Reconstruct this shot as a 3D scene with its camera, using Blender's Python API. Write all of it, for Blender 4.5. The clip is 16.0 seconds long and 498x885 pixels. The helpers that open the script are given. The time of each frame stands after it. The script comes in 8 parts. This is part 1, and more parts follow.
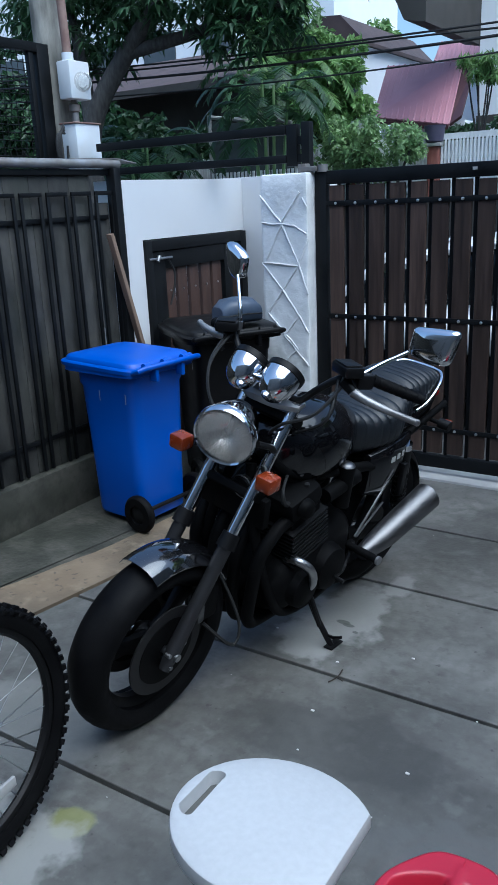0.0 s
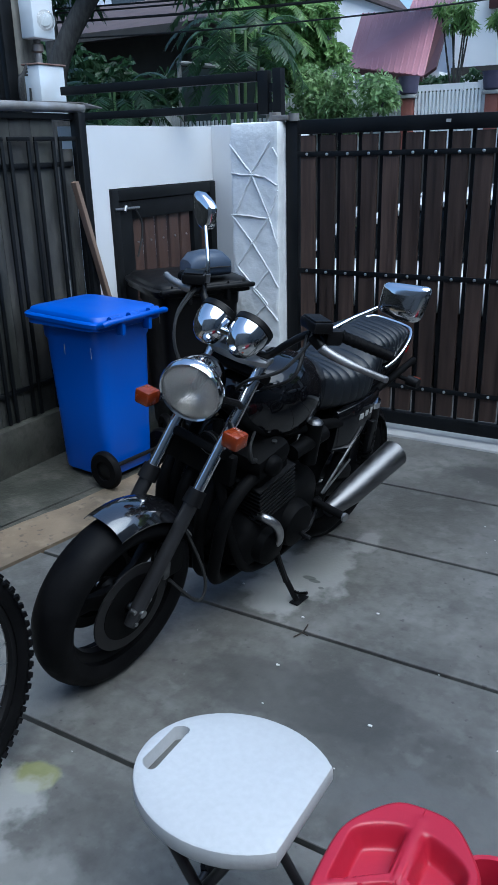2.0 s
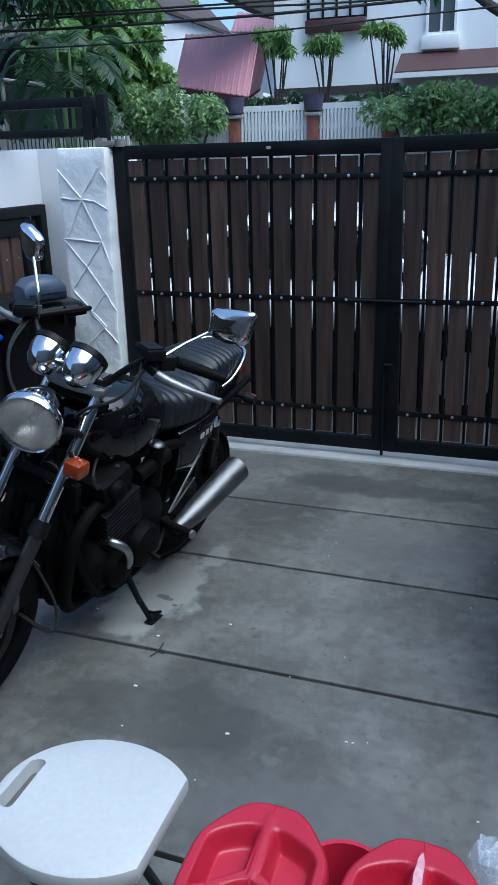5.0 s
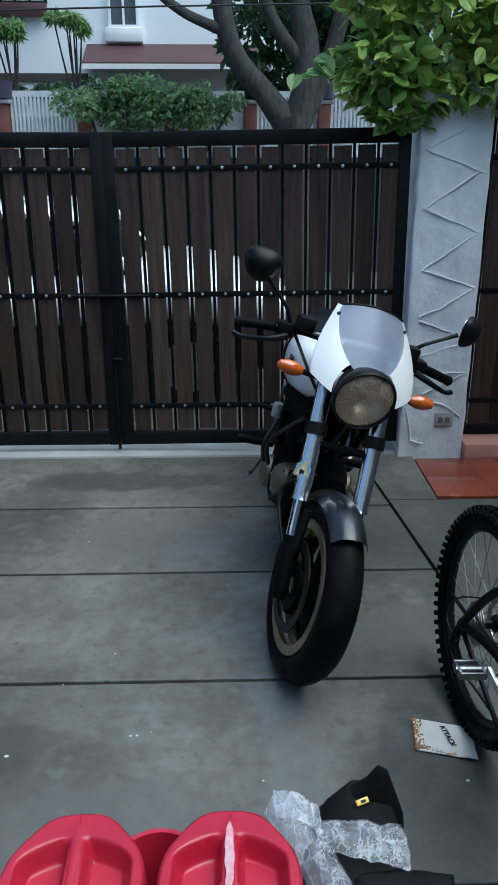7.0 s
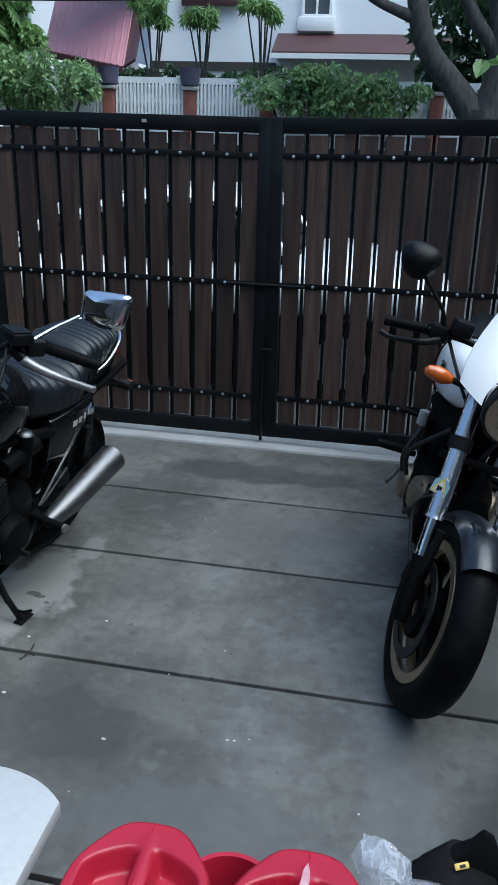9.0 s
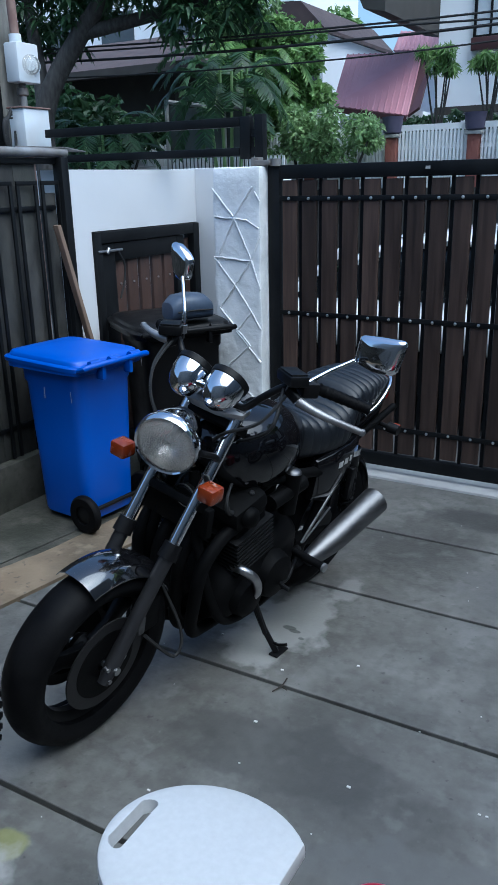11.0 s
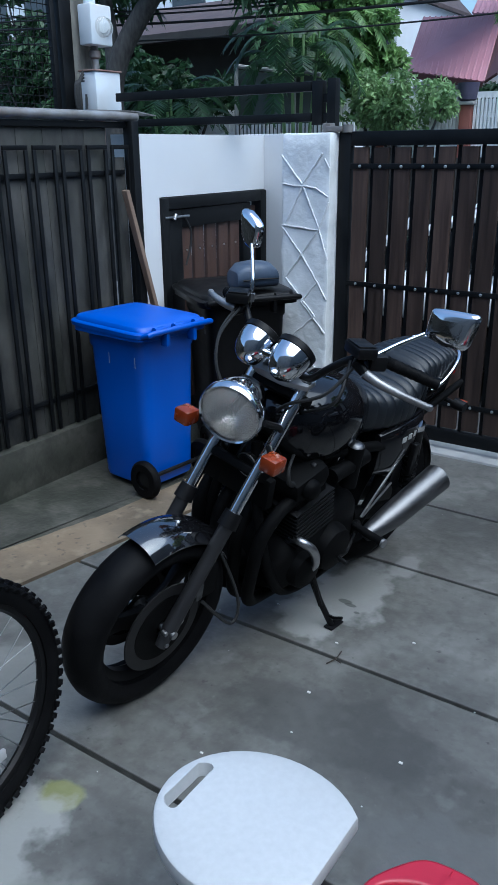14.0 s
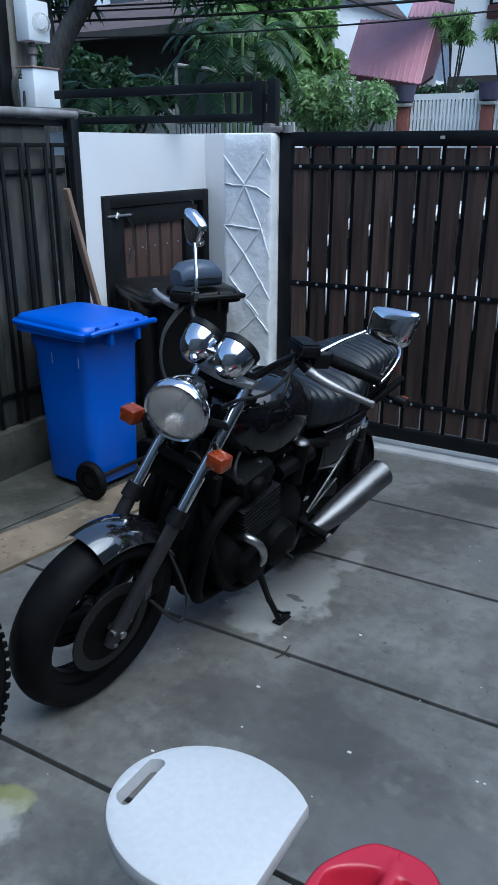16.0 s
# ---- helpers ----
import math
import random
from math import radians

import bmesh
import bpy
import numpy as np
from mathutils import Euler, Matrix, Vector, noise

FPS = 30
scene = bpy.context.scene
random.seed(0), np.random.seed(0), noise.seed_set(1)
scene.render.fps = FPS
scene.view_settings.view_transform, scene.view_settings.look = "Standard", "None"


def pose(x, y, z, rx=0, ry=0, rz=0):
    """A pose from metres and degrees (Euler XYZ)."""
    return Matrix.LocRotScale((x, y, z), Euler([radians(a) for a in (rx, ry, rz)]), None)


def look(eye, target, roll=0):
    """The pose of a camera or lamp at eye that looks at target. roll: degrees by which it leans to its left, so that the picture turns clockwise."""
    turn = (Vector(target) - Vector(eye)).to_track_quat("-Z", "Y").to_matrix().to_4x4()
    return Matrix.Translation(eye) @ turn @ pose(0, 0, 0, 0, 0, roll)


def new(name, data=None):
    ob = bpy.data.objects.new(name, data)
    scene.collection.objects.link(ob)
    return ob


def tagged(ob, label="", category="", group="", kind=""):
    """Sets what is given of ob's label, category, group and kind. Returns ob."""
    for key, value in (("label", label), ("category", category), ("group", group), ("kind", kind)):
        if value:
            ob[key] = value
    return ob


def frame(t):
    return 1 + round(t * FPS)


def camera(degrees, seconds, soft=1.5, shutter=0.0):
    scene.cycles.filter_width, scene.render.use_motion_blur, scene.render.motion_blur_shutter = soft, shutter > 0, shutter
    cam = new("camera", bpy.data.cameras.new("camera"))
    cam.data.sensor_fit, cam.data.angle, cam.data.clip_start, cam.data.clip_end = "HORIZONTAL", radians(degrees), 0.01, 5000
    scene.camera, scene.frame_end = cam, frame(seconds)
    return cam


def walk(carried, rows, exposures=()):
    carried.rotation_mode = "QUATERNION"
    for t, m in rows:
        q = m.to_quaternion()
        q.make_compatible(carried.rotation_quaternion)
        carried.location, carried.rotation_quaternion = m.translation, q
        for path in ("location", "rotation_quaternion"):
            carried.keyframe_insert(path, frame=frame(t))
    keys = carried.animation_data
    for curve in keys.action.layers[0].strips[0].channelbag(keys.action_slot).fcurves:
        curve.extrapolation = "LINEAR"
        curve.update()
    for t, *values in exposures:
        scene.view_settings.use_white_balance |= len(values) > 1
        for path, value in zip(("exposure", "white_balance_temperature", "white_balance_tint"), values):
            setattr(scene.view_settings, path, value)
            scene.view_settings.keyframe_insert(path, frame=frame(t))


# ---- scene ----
cam = camera(35.2, 16.0)
PATH = [
    (0, (-0.015, -0.065, 1.617), (-1.062, 1.531, 1.02), -2.6),
    (0.5, (-0.015, -0.065, 1.617), (-1.039, 1.536, 0.995), -2.1),
    (1, (-0.019, -0.055, 1.613), (-1.015, 1.552, 0.959), -1.7),
    (1.5, (-0.023, -0.037, 1.612), (-1.003, 1.567, 0.928), -1.7),
    (2, (-0.023, -0.038, 1.607), (-0.988, 1.566, 0.902), -1.5),
    (2.5, (-0.022, -0.039, 1.609), (-0.985, 1.561, 0.893), -1.5),
    (3, (-0.02, -0.045, 1.618), (-0.975, 1.557, 0.896), -1.4),
    (3.2, (-0.016, -0.047, 1.619), (-0.97, 1.556, 0.898), -1.3),
    (5.5, (0.088, -0.082, 1.666), (-0.377, 1.742, 0.99), -1.5),
    (6, (0.128, -0.071, 1.665), (-0.16, 1.788, 0.986), -1.4),
    (6.5, (0.101, -0.083, 1.672), (-0.03, 1.787, 0.976), -1.0),
    (7, (-0.04, -0.111, 1.683), (0.014, 1.758, 0.972), 0.0),
    (7.5, (-0.167, -0.128, 1.677), (0.033, 1.725, 0.951), 1.6),
    (8, (-0.217, -0.12, 1.681), (0.014, 1.721, 0.936), 3.3),
    (8.5, (-0.159, -0.072, 1.665), (-0.092, 1.779, 0.912), 3.5),
    (9, (0.012, 0.02, 1.66), (-0.316, 1.853, 0.928), 1.8),
    (9.5, (-0.016, 0.02, 1.705), (-0.591, 1.803, 1.005), 0.5),
    (10, (0.004, 0.031, 1.661), (-0.75, 1.77, 1.023), -0.9),
    (12.3, (-0.037, 0.011, 1.67), (-1.077, 1.578, 0.988), -0.8),
    (12.5, (-0.036, 0.016, 1.67), (-1.081, 1.577, 0.984), -1.0),
    (13, (-0.037, 0.014, 1.668), (-1.084, 1.569, 0.972), -0.8),
    (13.5, (-0.035, 0.017, 1.662), (-1.089, 1.567, 0.962), -0.6),
    (14, (-0.039, 0.022, 1.659), (-1.099, 1.565, 0.957), -0.6),
    (14.5, (-0.042, 0.024, 1.664), (-1.103, 1.566, 0.958), -0.5),
    (15, (-0.043, 0.027, 1.662), (-1.093, 1.576, 0.954), -0.6),
    (15.5, (-0.038, 0.018, 1.659), (-1.046, 1.594, 0.952), -0.3),
    (16, (-0.03, 0.005, 1.66), (-0.973, 1.622, 0.956), -0.0),
]
EXPOSURES = [(0, 0.62, 5150, 0), (3.2, 0.62, 5150, 0), (5.5, 0.68, 5200, -2), (6.5, 0.7, 5400, -5), (8.5, 0.68, 5500, -3), (10, 0.64, 5200, -1), (16, 0.62, 5150, 0)]
walk(cam, [(t, look(eye, target, roll)) for t, eye, target, roll in PATH], EXPOSURES)

# ---- world, sun, exposure ----
world = bpy.data.worlds.new("world")
scene.world = world
world.use_nodes = True
wt = world.node_tree
sky = wt.nodes.new("ShaderNodeTexSky")
sky.sky_type, sky.sun_disc = "NISHITA", False
sky.sun_elevation, sky.sun_rotation = radians(62), radians(105)
sky.air_density, sky.dust_density, sky.ozone_density = 1.0, 4.0, 1.5
wt.links.new(sky.outputs[0], wt.nodes["Background"].inputs[0])
wt.nodes["Background"].inputs[1].default_value = 0.15
sun = new("sun", bpy.data.lights.new("sun", "SUN"))
sun.data.energy, sun.data.angle, sun.data.color = 1.7, radians(75), (1.0, 0.96, 0.92)
# high up and from the east, as under a bright overcast sky
sun.matrix_world = look((4.1, -0.2, 8), (0, 1, 0))


# ---- mesh helpers ----
def thing(name, m, label, category, group="", kind=""):
    ob = new(name)
    ob.empty_display_size = 0.1
    ob.matrix_world = m
    return tagged(ob, label, category, group, kind)


def part(name, bm, material, parent=None, label="", sharp=40, kind=""):
    me = bpy.data.meshes.new(name)
    if isinstance(bm, tuple):
        me.from_pydata(*bm)
    else:
        bmesh.ops.recalc_face_normals(bm, faces=bm.faces)
        bm.to_mesh(me)
        bm.free()
    if sharp:
        me.shade_smooth()
        me.set_sharp_from_angle(angle=radians(sharp))
    me.materials.append(material)
    ob = new(name, me)
    if parent:
        ob.parent = parent
    return tagged(ob, label, "", "", kind)


def share(name, me, parent, m=None, label=""):
    ob = new(name, me)
    ob.parent = parent
    if m:
        ob.matrix_basis = m
    return tagged(ob, label)


def B():
    return bmesh.new()


def box(bm, lo, hi, bevel=0.0, m=None):
    lo, hi = Vector(lo), Vector(hi)
    r = bmesh.ops.create_cube(bm, size=1.0, matrix=Matrix.Translation((lo + hi) / 2) @ Matrix.Diagonal((*(hi - lo), 1)))
    vs = r["verts"]
    if bevel:
        es = list({e for v in vs for e in v.link_edges})
        b = bmesh.ops.bevel(bm, geom=es, offset=bevel, segments=2, profile=0.5, affect="EDGES", clamp_overlap=True)
        vs = list({v for f in b["faces"] for v in f.verts} | {v for v in vs if v.is_valid})
    if m:
        bmesh.ops.transform(bm, matrix=m, verts=vs)
    return bm


def tri_frame(d, up=None):
    d = Vector(d).normalized()
    u = Vector(up) if up else (Vector((0, 0, 1)) if abs(d.z) < 0.95 else Vector((1, 0, 0)))
    s = d.cross(u).normalized()
    return s, s.cross(d).normalized(), d


def skin(bm, rings, closed=True, caps=True, loop=False):
    vs = [[bm.verts.new(p) for p in ring] for ring in rings]
    n = len(vs[0])
    pairs = list(zip(vs, vs[1:])) + ([(vs[-1], vs[0])] if loop else [])
    for a, b in pairs:
        for i in range(n if closed else n - 1):
            j = (i + 1) % n
            bm.faces.new((a[i], a[j], b[j], b[i]))
    if caps and closed and not loop:
        bm.faces.new(vs[0][::-1])
        bm.faces.new(vs[-1])
    return bm


def cyl(bm, p0, p1, r0, r1=None, seg=16):
    p0, p1 = Vector(p0), Vector(p1)
    r1 = r0 if r1 is None else r1
    s, u, d = tri_frame(p1 - p0)
    an = [2 * math.pi * i / seg for i in range(seg)]
    return skin(bm, [[p + r * (math.cos(a) * s + math.sin(a) * u) for a in an] for p, r in ((p0, r0), (p1, r1))])


def tube(bm, pts, r, seg=10, smooth=0):
    """A pipe of radius r (or a list of radii) along points; smooth: extra points a span."""
    pts = [Vector(p) for p in pts]
    rs = list(r) if isinstance(r, (list, tuple)) else [r] * len(pts)
    if smooth:
        out, ro = [], []
        for i in range(len(pts) - 1):
            p0, p1, p2, p3 = pts[max(i - 1, 0)], pts[i], pts[i + 1], pts[min(i + 2, len(pts) - 1)]
            for k in range(smooth):
                t = k / smooth
                out.append(0.5 * (2 * p1 + (p2 - p0) * t + (2 * p0 - 5 * p1 + 4 * p2 - p3) * t * t + (3 * p1 - p0 - 3 * p2 + p3) * t ** 3))
                ro.append(rs[i] * (1 - t) + rs[i + 1] * t)
        pts, rs = out + [pts[-1]], ro + [rs[-1]]
    s = u = None
    rings = []
    for i, p in enumerate(pts):
        d = (pts[min(i + 1, len(pts) - 1)] - pts[max(i - 1, 0)]).normalized()
        if s is None:
            s, u, _ = tri_frame(d)
        else:
            s = (s - s.dot(d) * d).normalized()
            u = s.cross(d)
        rings.append([p + rs[i] * (math.cos(2 * math.pi * k / seg) * s + math.sin(2 * math.pi * k / seg) * u) for k in range(seg)])
    return skin(bm, rings)


def lathe(bm, prof, m=None, seg=32, loop=False, caps=True):
    """Turns (radius, height) points round the z axis of m. loop: the profile closes on itself (a tyre)."""
    m = m or Matrix()
    rings = [[m @ Vector((r * math.cos(a), r * math.sin(a), h)) for a in (2 * math.pi * k / seg for k in range(seg))] for r, h in prof]
    return skin(bm, rings, caps=caps and not loop, loop=loop)


def prism(bm, pts, lo, hi, m=None):
    """A polygon (x, y) pushed from z lo to hi, then moved by m."""
    m = m or Matrix()
    return skin(bm, [[m @ Vector((x, y, z)) for x, y in pts] for z in (lo, hi)])


def oval(w, h, n=20, e=2.0, flat=0.0):
    """Points of a rounded rectangle (superellipse) w wide and h high."""
    out = []
    for k in range(n):
        c, s = math.cos(2 * math.pi * k / n), math.sin(2 * math.pi * k / n)
        y = math.copysign(abs(s) ** (2 / e), s) * h / 2
        out.append((math.copysign(abs(c) ** (2 / e), c) * w / 2, max(y, -h / 2 * (1 - flat))))
    return out


def axis_to(d, at=(0, 0, 0), up=None):
    """A frame at a place whose z axis points along d."""
    s, u, d = tri_frame(d, up)
    return Matrix.Translation(at) @ Matrix((s, u, d)).transposed().to_4x4()


# ---- materials ----
def mat(name, c1, c2=None, scale=6.0, rough=0.6, rough2=None, metal=0.0, bump=0.0, fine=80.0, stretch=(1, 1, 1), coat=0.0, vary=0.0, dirt=0.0, dirt_c=(0.05, 0.045, 0.04), spec=0.5, detail=5.0, island=False):
    m = bpy.data.materials.new(name)
    m.use_nodes = True
    nt = m.node_tree
    N, L = nt.nodes.new, nt.links.new
    bs = nt.nodes["Principled BSDF"]
    c2 = c2 or tuple(v * 0.8 for v in c1)
    tc, mp, info = N("ShaderNodeTexCoord"), N("ShaderNodeMapping"), N("ShaderNodeObjectInfo")
    mp.inputs["Scale"].default_value = stretch
    sh = N("ShaderNodeVectorMath")
    sh.operation = "SCALE"
    cmb = N("ShaderNodeCombineXYZ")
    for k in range(3):
        L(info.outputs["Random"], cmb.inputs[k])
    L(cmb.outputs[0], sh.inputs[0])
    sh.inputs["Scale"].default_value = 17.3
    L(sh.outputs[0], mp.inputs["Location"])
    L(tc.outputs["Object"], mp.inputs["Vector"])
    n1, n2 = N("ShaderNodeTexNoise"), N("ShaderNodeTexNoise")
    for n, s in ((n1, scale), (n2, fine)):
        n.inputs["Scale"].default_value, n.inputs["Detail"].default_value = s, detail
        L(mp.outputs[0], n.inputs["Vector"])
    ramp = N("ShaderNodeValToRGB")
    ramp.color_ramp.elements[0].position, ramp.color_ramp.elements[1].position = 0.3, 0.7
    ramp.color_ramp.elements[0].color, ramp.color_ramp.elements[1].color = (*c1, 1), (*c2, 1)
    L(n1.outputs["Fac"], ramp.inputs[0])
    col = ramp.outputs[0]
    if dirt:
        n3 = N("ShaderNodeTexNoise")
        n3.inputs["Scale"].default_value, n3.inputs["Detail"].default_value = scale * 0.37, 8
        L(mp.outputs[0], n3.inputs["Vector"])
        r3 = N("ShaderNodeMapRange")
        r3.inputs[1].default_value, r3.inputs[2].default_value, r3.inputs[4].default_value = 0.5, 0.72, dirt
        L(n3.outputs["Fac"], r3.inputs[0])
        mx = N("ShaderNodeMix")
        mx.data_type = "RGBA"
        L(r3.outputs[0], mx.inputs["Factor"])
        L(col, mx.inputs[6])
        mx.inputs[7].default_value = (*dirt_c, 1)
        col = mx.outputs[2]
    if vary:
        hs = N("ShaderNodeHueSaturation")
        rnd = N("ShaderNodeNewGeometry").outputs["Random Per Island"] if island else info.outputs["Random"]
        mr = N("ShaderNodeMapRange")
        mr.inputs[3].default_value, mr.inputs[4].default_value = 1 - vary, 1 + vary
        L(rnd, mr.inputs[0])
        L(mr.outputs[0], hs.inputs["Value"])
        L(col, hs.inputs["Color"])
        col = hs.outputs[0]
    L(col, bs.inputs["Base Color"])
    rr = N("ShaderNodeMapRange")
    rr.inputs[1].default_value, rr.inputs[2].default_value = 0.3, 0.7
    rr.inputs[3].default_value, rr.inputs[4].default_value = rough, rough if rough2 is None else rough2
    L(n1.outputs["Fac"], rr.inputs[0])
    L(rr.outputs[0], bs.inputs["Roughness"])
    bs.inputs["Metallic"].default_value = metal
    bs.inputs["Coat Weight"].default_value = coat
    bs.inputs["Coat Roughness"].default_value = 0.06
    bs.inputs["Specular IOR Level"].default_value = spec
    if bump:
        bp = N("ShaderNodeBump")
        bp.inputs["Strength"].default_value, bp.inputs["Distance"].default_value = bump, 0.004
        L(n2.outputs["Fac"], bp.inputs["Height"])
        L(bp.outputs[0], bs.inputs["Normal"])
    return m


def clear(name, tint, milk, body, rough=0.05, flutes=0, ior=1.5, creased=False):
    """Thin clear sheet: tinted see-through, a little cloudy, with a gloss that grows at grazing angles."""
    m = bpy.data.materials.new(name)
    m.use_nodes = True
    nt = m.node_tree
    N, L = nt.nodes.new, nt.links.new
    bs = nt.nodes["Principled BSDF"]
    bs.inputs["Base Color"].default_value = (*body, 1)
    bs.inputs["Roughness"].default_value = rough
    tr, gl, fr = N("ShaderNodeBsdfTransparent"), N("ShaderNodeBsdfGlossy"), N("ShaderNodeFresnel")
    tr.inputs[0].default_value = (*tint, 1)
    gl.inputs["Roughness"].default_value = rough
    fr.inputs["IOR"].default_value = ior
    a, b = N("ShaderNodeMixShader"), N("ShaderNodeMixShader")
    a.inputs[0].default_value = milk
    L(tr.outputs[0], a.inputs[1])
    L(bs.outputs[0], a.inputs[2])
    L(fr.outputs[0], b.inputs[0])
    L(a.outputs[0], b.inputs[1])
    L(gl.outputs[0], b.inputs[2])
    L(b.outputs[0], nt.nodes["Material Output"].inputs[0])
    co, bp = N("ShaderNodeTexCoord"), N("ShaderNodeBump")
    if flutes:
        wv = N("ShaderNodeTexWave")
        wv.bands_direction = "Y"
        wv.inputs["Scale"].default_value = flutes
        bp.inputs["Strength"].default_value, bp.inputs["Distance"].default_value = 0.9, 0.002
        fl = N("ShaderNodeMapRange")
        fl.inputs[3].default_value, fl.inputs[4].default_value = milk * 0.65, milk * 1.35
        L(wv.outputs["Fac"], fl.inputs[0])
        L(fl.outputs[0], a.inputs[0])
    else:
        wv = N("ShaderNodeTexNoise")
        wv.inputs["Scale"].default_value, wv.inputs["Detail"].default_value = 30, 4
        bp.inputs["Strength"].default_value, bp.inputs["Distance"].default_value = 0.1, 0.002
    L(co.outputs["Object"], wv.inputs["Vector"])
    L(wv.outputs["Fac"], bp.inputs["Height"])
    if creased:
        # wrinkle highlights of the folded film, put into its cloudiness as whitish lines
        bp.inputs["Strength"].default_value, bp.inputs["Distance"].default_value = 0.5, 0.004
        vor, rm, mul = N("ShaderNodeTexVoronoi"), N("ShaderNodeMapRange"), N("ShaderNodeMath")
        vor.feature = "DISTANCE_TO_EDGE"
        vor.inputs["Scale"].default_value = 38
        wp = N("ShaderNodeMapping")
        wp.inputs["Scale"].default_value, wp.inputs["Rotation"].default_value = (1.0, 0.45, 1.0), (0, 0, 0.7)
        L(co.outputs["Object"], wp.inputs["Vector"])
        warp, add = N("ShaderNodeTexNoise"), N("ShaderNodeMixRGB")
        warp.inputs["Scale"].default_value, warp.inputs["Detail"].default_value = 22, 5
        add.blend_type = "ADD"
        add.inputs[0].default_value = 0.06
        L(co.outputs["Object"], warp.inputs["Vector"])
        L(wp.outputs[0], add.inputs[1])
        L(warp.outputs["Color"], add.inputs[2])
        L(add.outputs[0], vor.inputs["Vector"])
        rm.inputs[1].default_value, rm.inputs[2].default_value, rm.inputs[3].default_value, rm.inputs[4].default_value = 0.0, 0.10, 0.80, 0.50
        L(vor.outputs["Distance"], rm.inputs[0])
        mul.operation = "MULTIPLY"
        L(rm.outputs[0], mul.inputs[0])
        L(wv.outputs["Fac"], mul.inputs[1])
        L(mul.outputs[0], a.inputs[0])
    for n in (bs, gl, fr):
        L(bp.outputs[0], n.inputs["Normal"])
    return m


def leaf_mat(name, c1, c2, rough=0.45):
    m = mat(name, c1, c2, 3.0, rough, vary=0.35, island=True)
    bs = m.node_tree.nodes["Principled BSDF"]
    bs.inputs["Subsurface Weight"].default_value = 0.0
    tr = m.node_tree.nodes.new("ShaderNodeBsdfTranslucent")
    src = bs.inputs["Base Color"].links[0].from_socket
    m.node_tree.links.new(src, tr.inputs[0])
    mx = m.node_tree.nodes.new("ShaderNodeMixShader")
    mx.inputs[0].default_value = 0.4
    out = m.node_tree.nodes["Material Output"]
    m.node_tree.links.new(bs.outputs[0], mx.inputs[1])
    m.node_tree.links.new(tr.outputs[0], mx.inputs[2])
    m.node_tree.links.new(mx.outputs[0], out.inputs[0])
    return m


CONCRETE = mat("driveway concrete", (0.092, 0.090, 0.083), (0.150, 0.147, 0.136), 2.6, 0.42, 0.7, bump=0.3, fine=70, vary=0.10, dirt=0.75, dirt_c=(0.052, 0.052, 0.049), detail=8)


DRIVE_STAINS = ((3.1, 0.56, 0.66, 0.55, (0.19, 0.19, 0.182), (1, 1, 1)), (9.0, 0.60, 0.70, 0.5, (0.21, 0.21, 0.20), (1, 1, 1)), (1.3, 0.54, 0.68, 0.6, (0.05, 0.05, 0.048), (1, 1, 1)), (60.0, 0.66, 0.72, 0.55, (0.27, 0.27, 0.26), (1, 1, 1)), (34.0, 0.66, 0.72, 0.6, (0.022, 0.022, 0.022), (1, 1, 1)), (5.0, 0.62, 0.70, 0.35, (0.16, 0.16, 0.16), (0.35, 2.4, 1)), (22.0, 0.40, 0.75, 0.45, (0.17, 0.168, 0.155), (1, 1, 1)), (15.0, 0.45, 0.75, 0.5, (0.055, 0.054, 0.048), (1, 1, 1)))


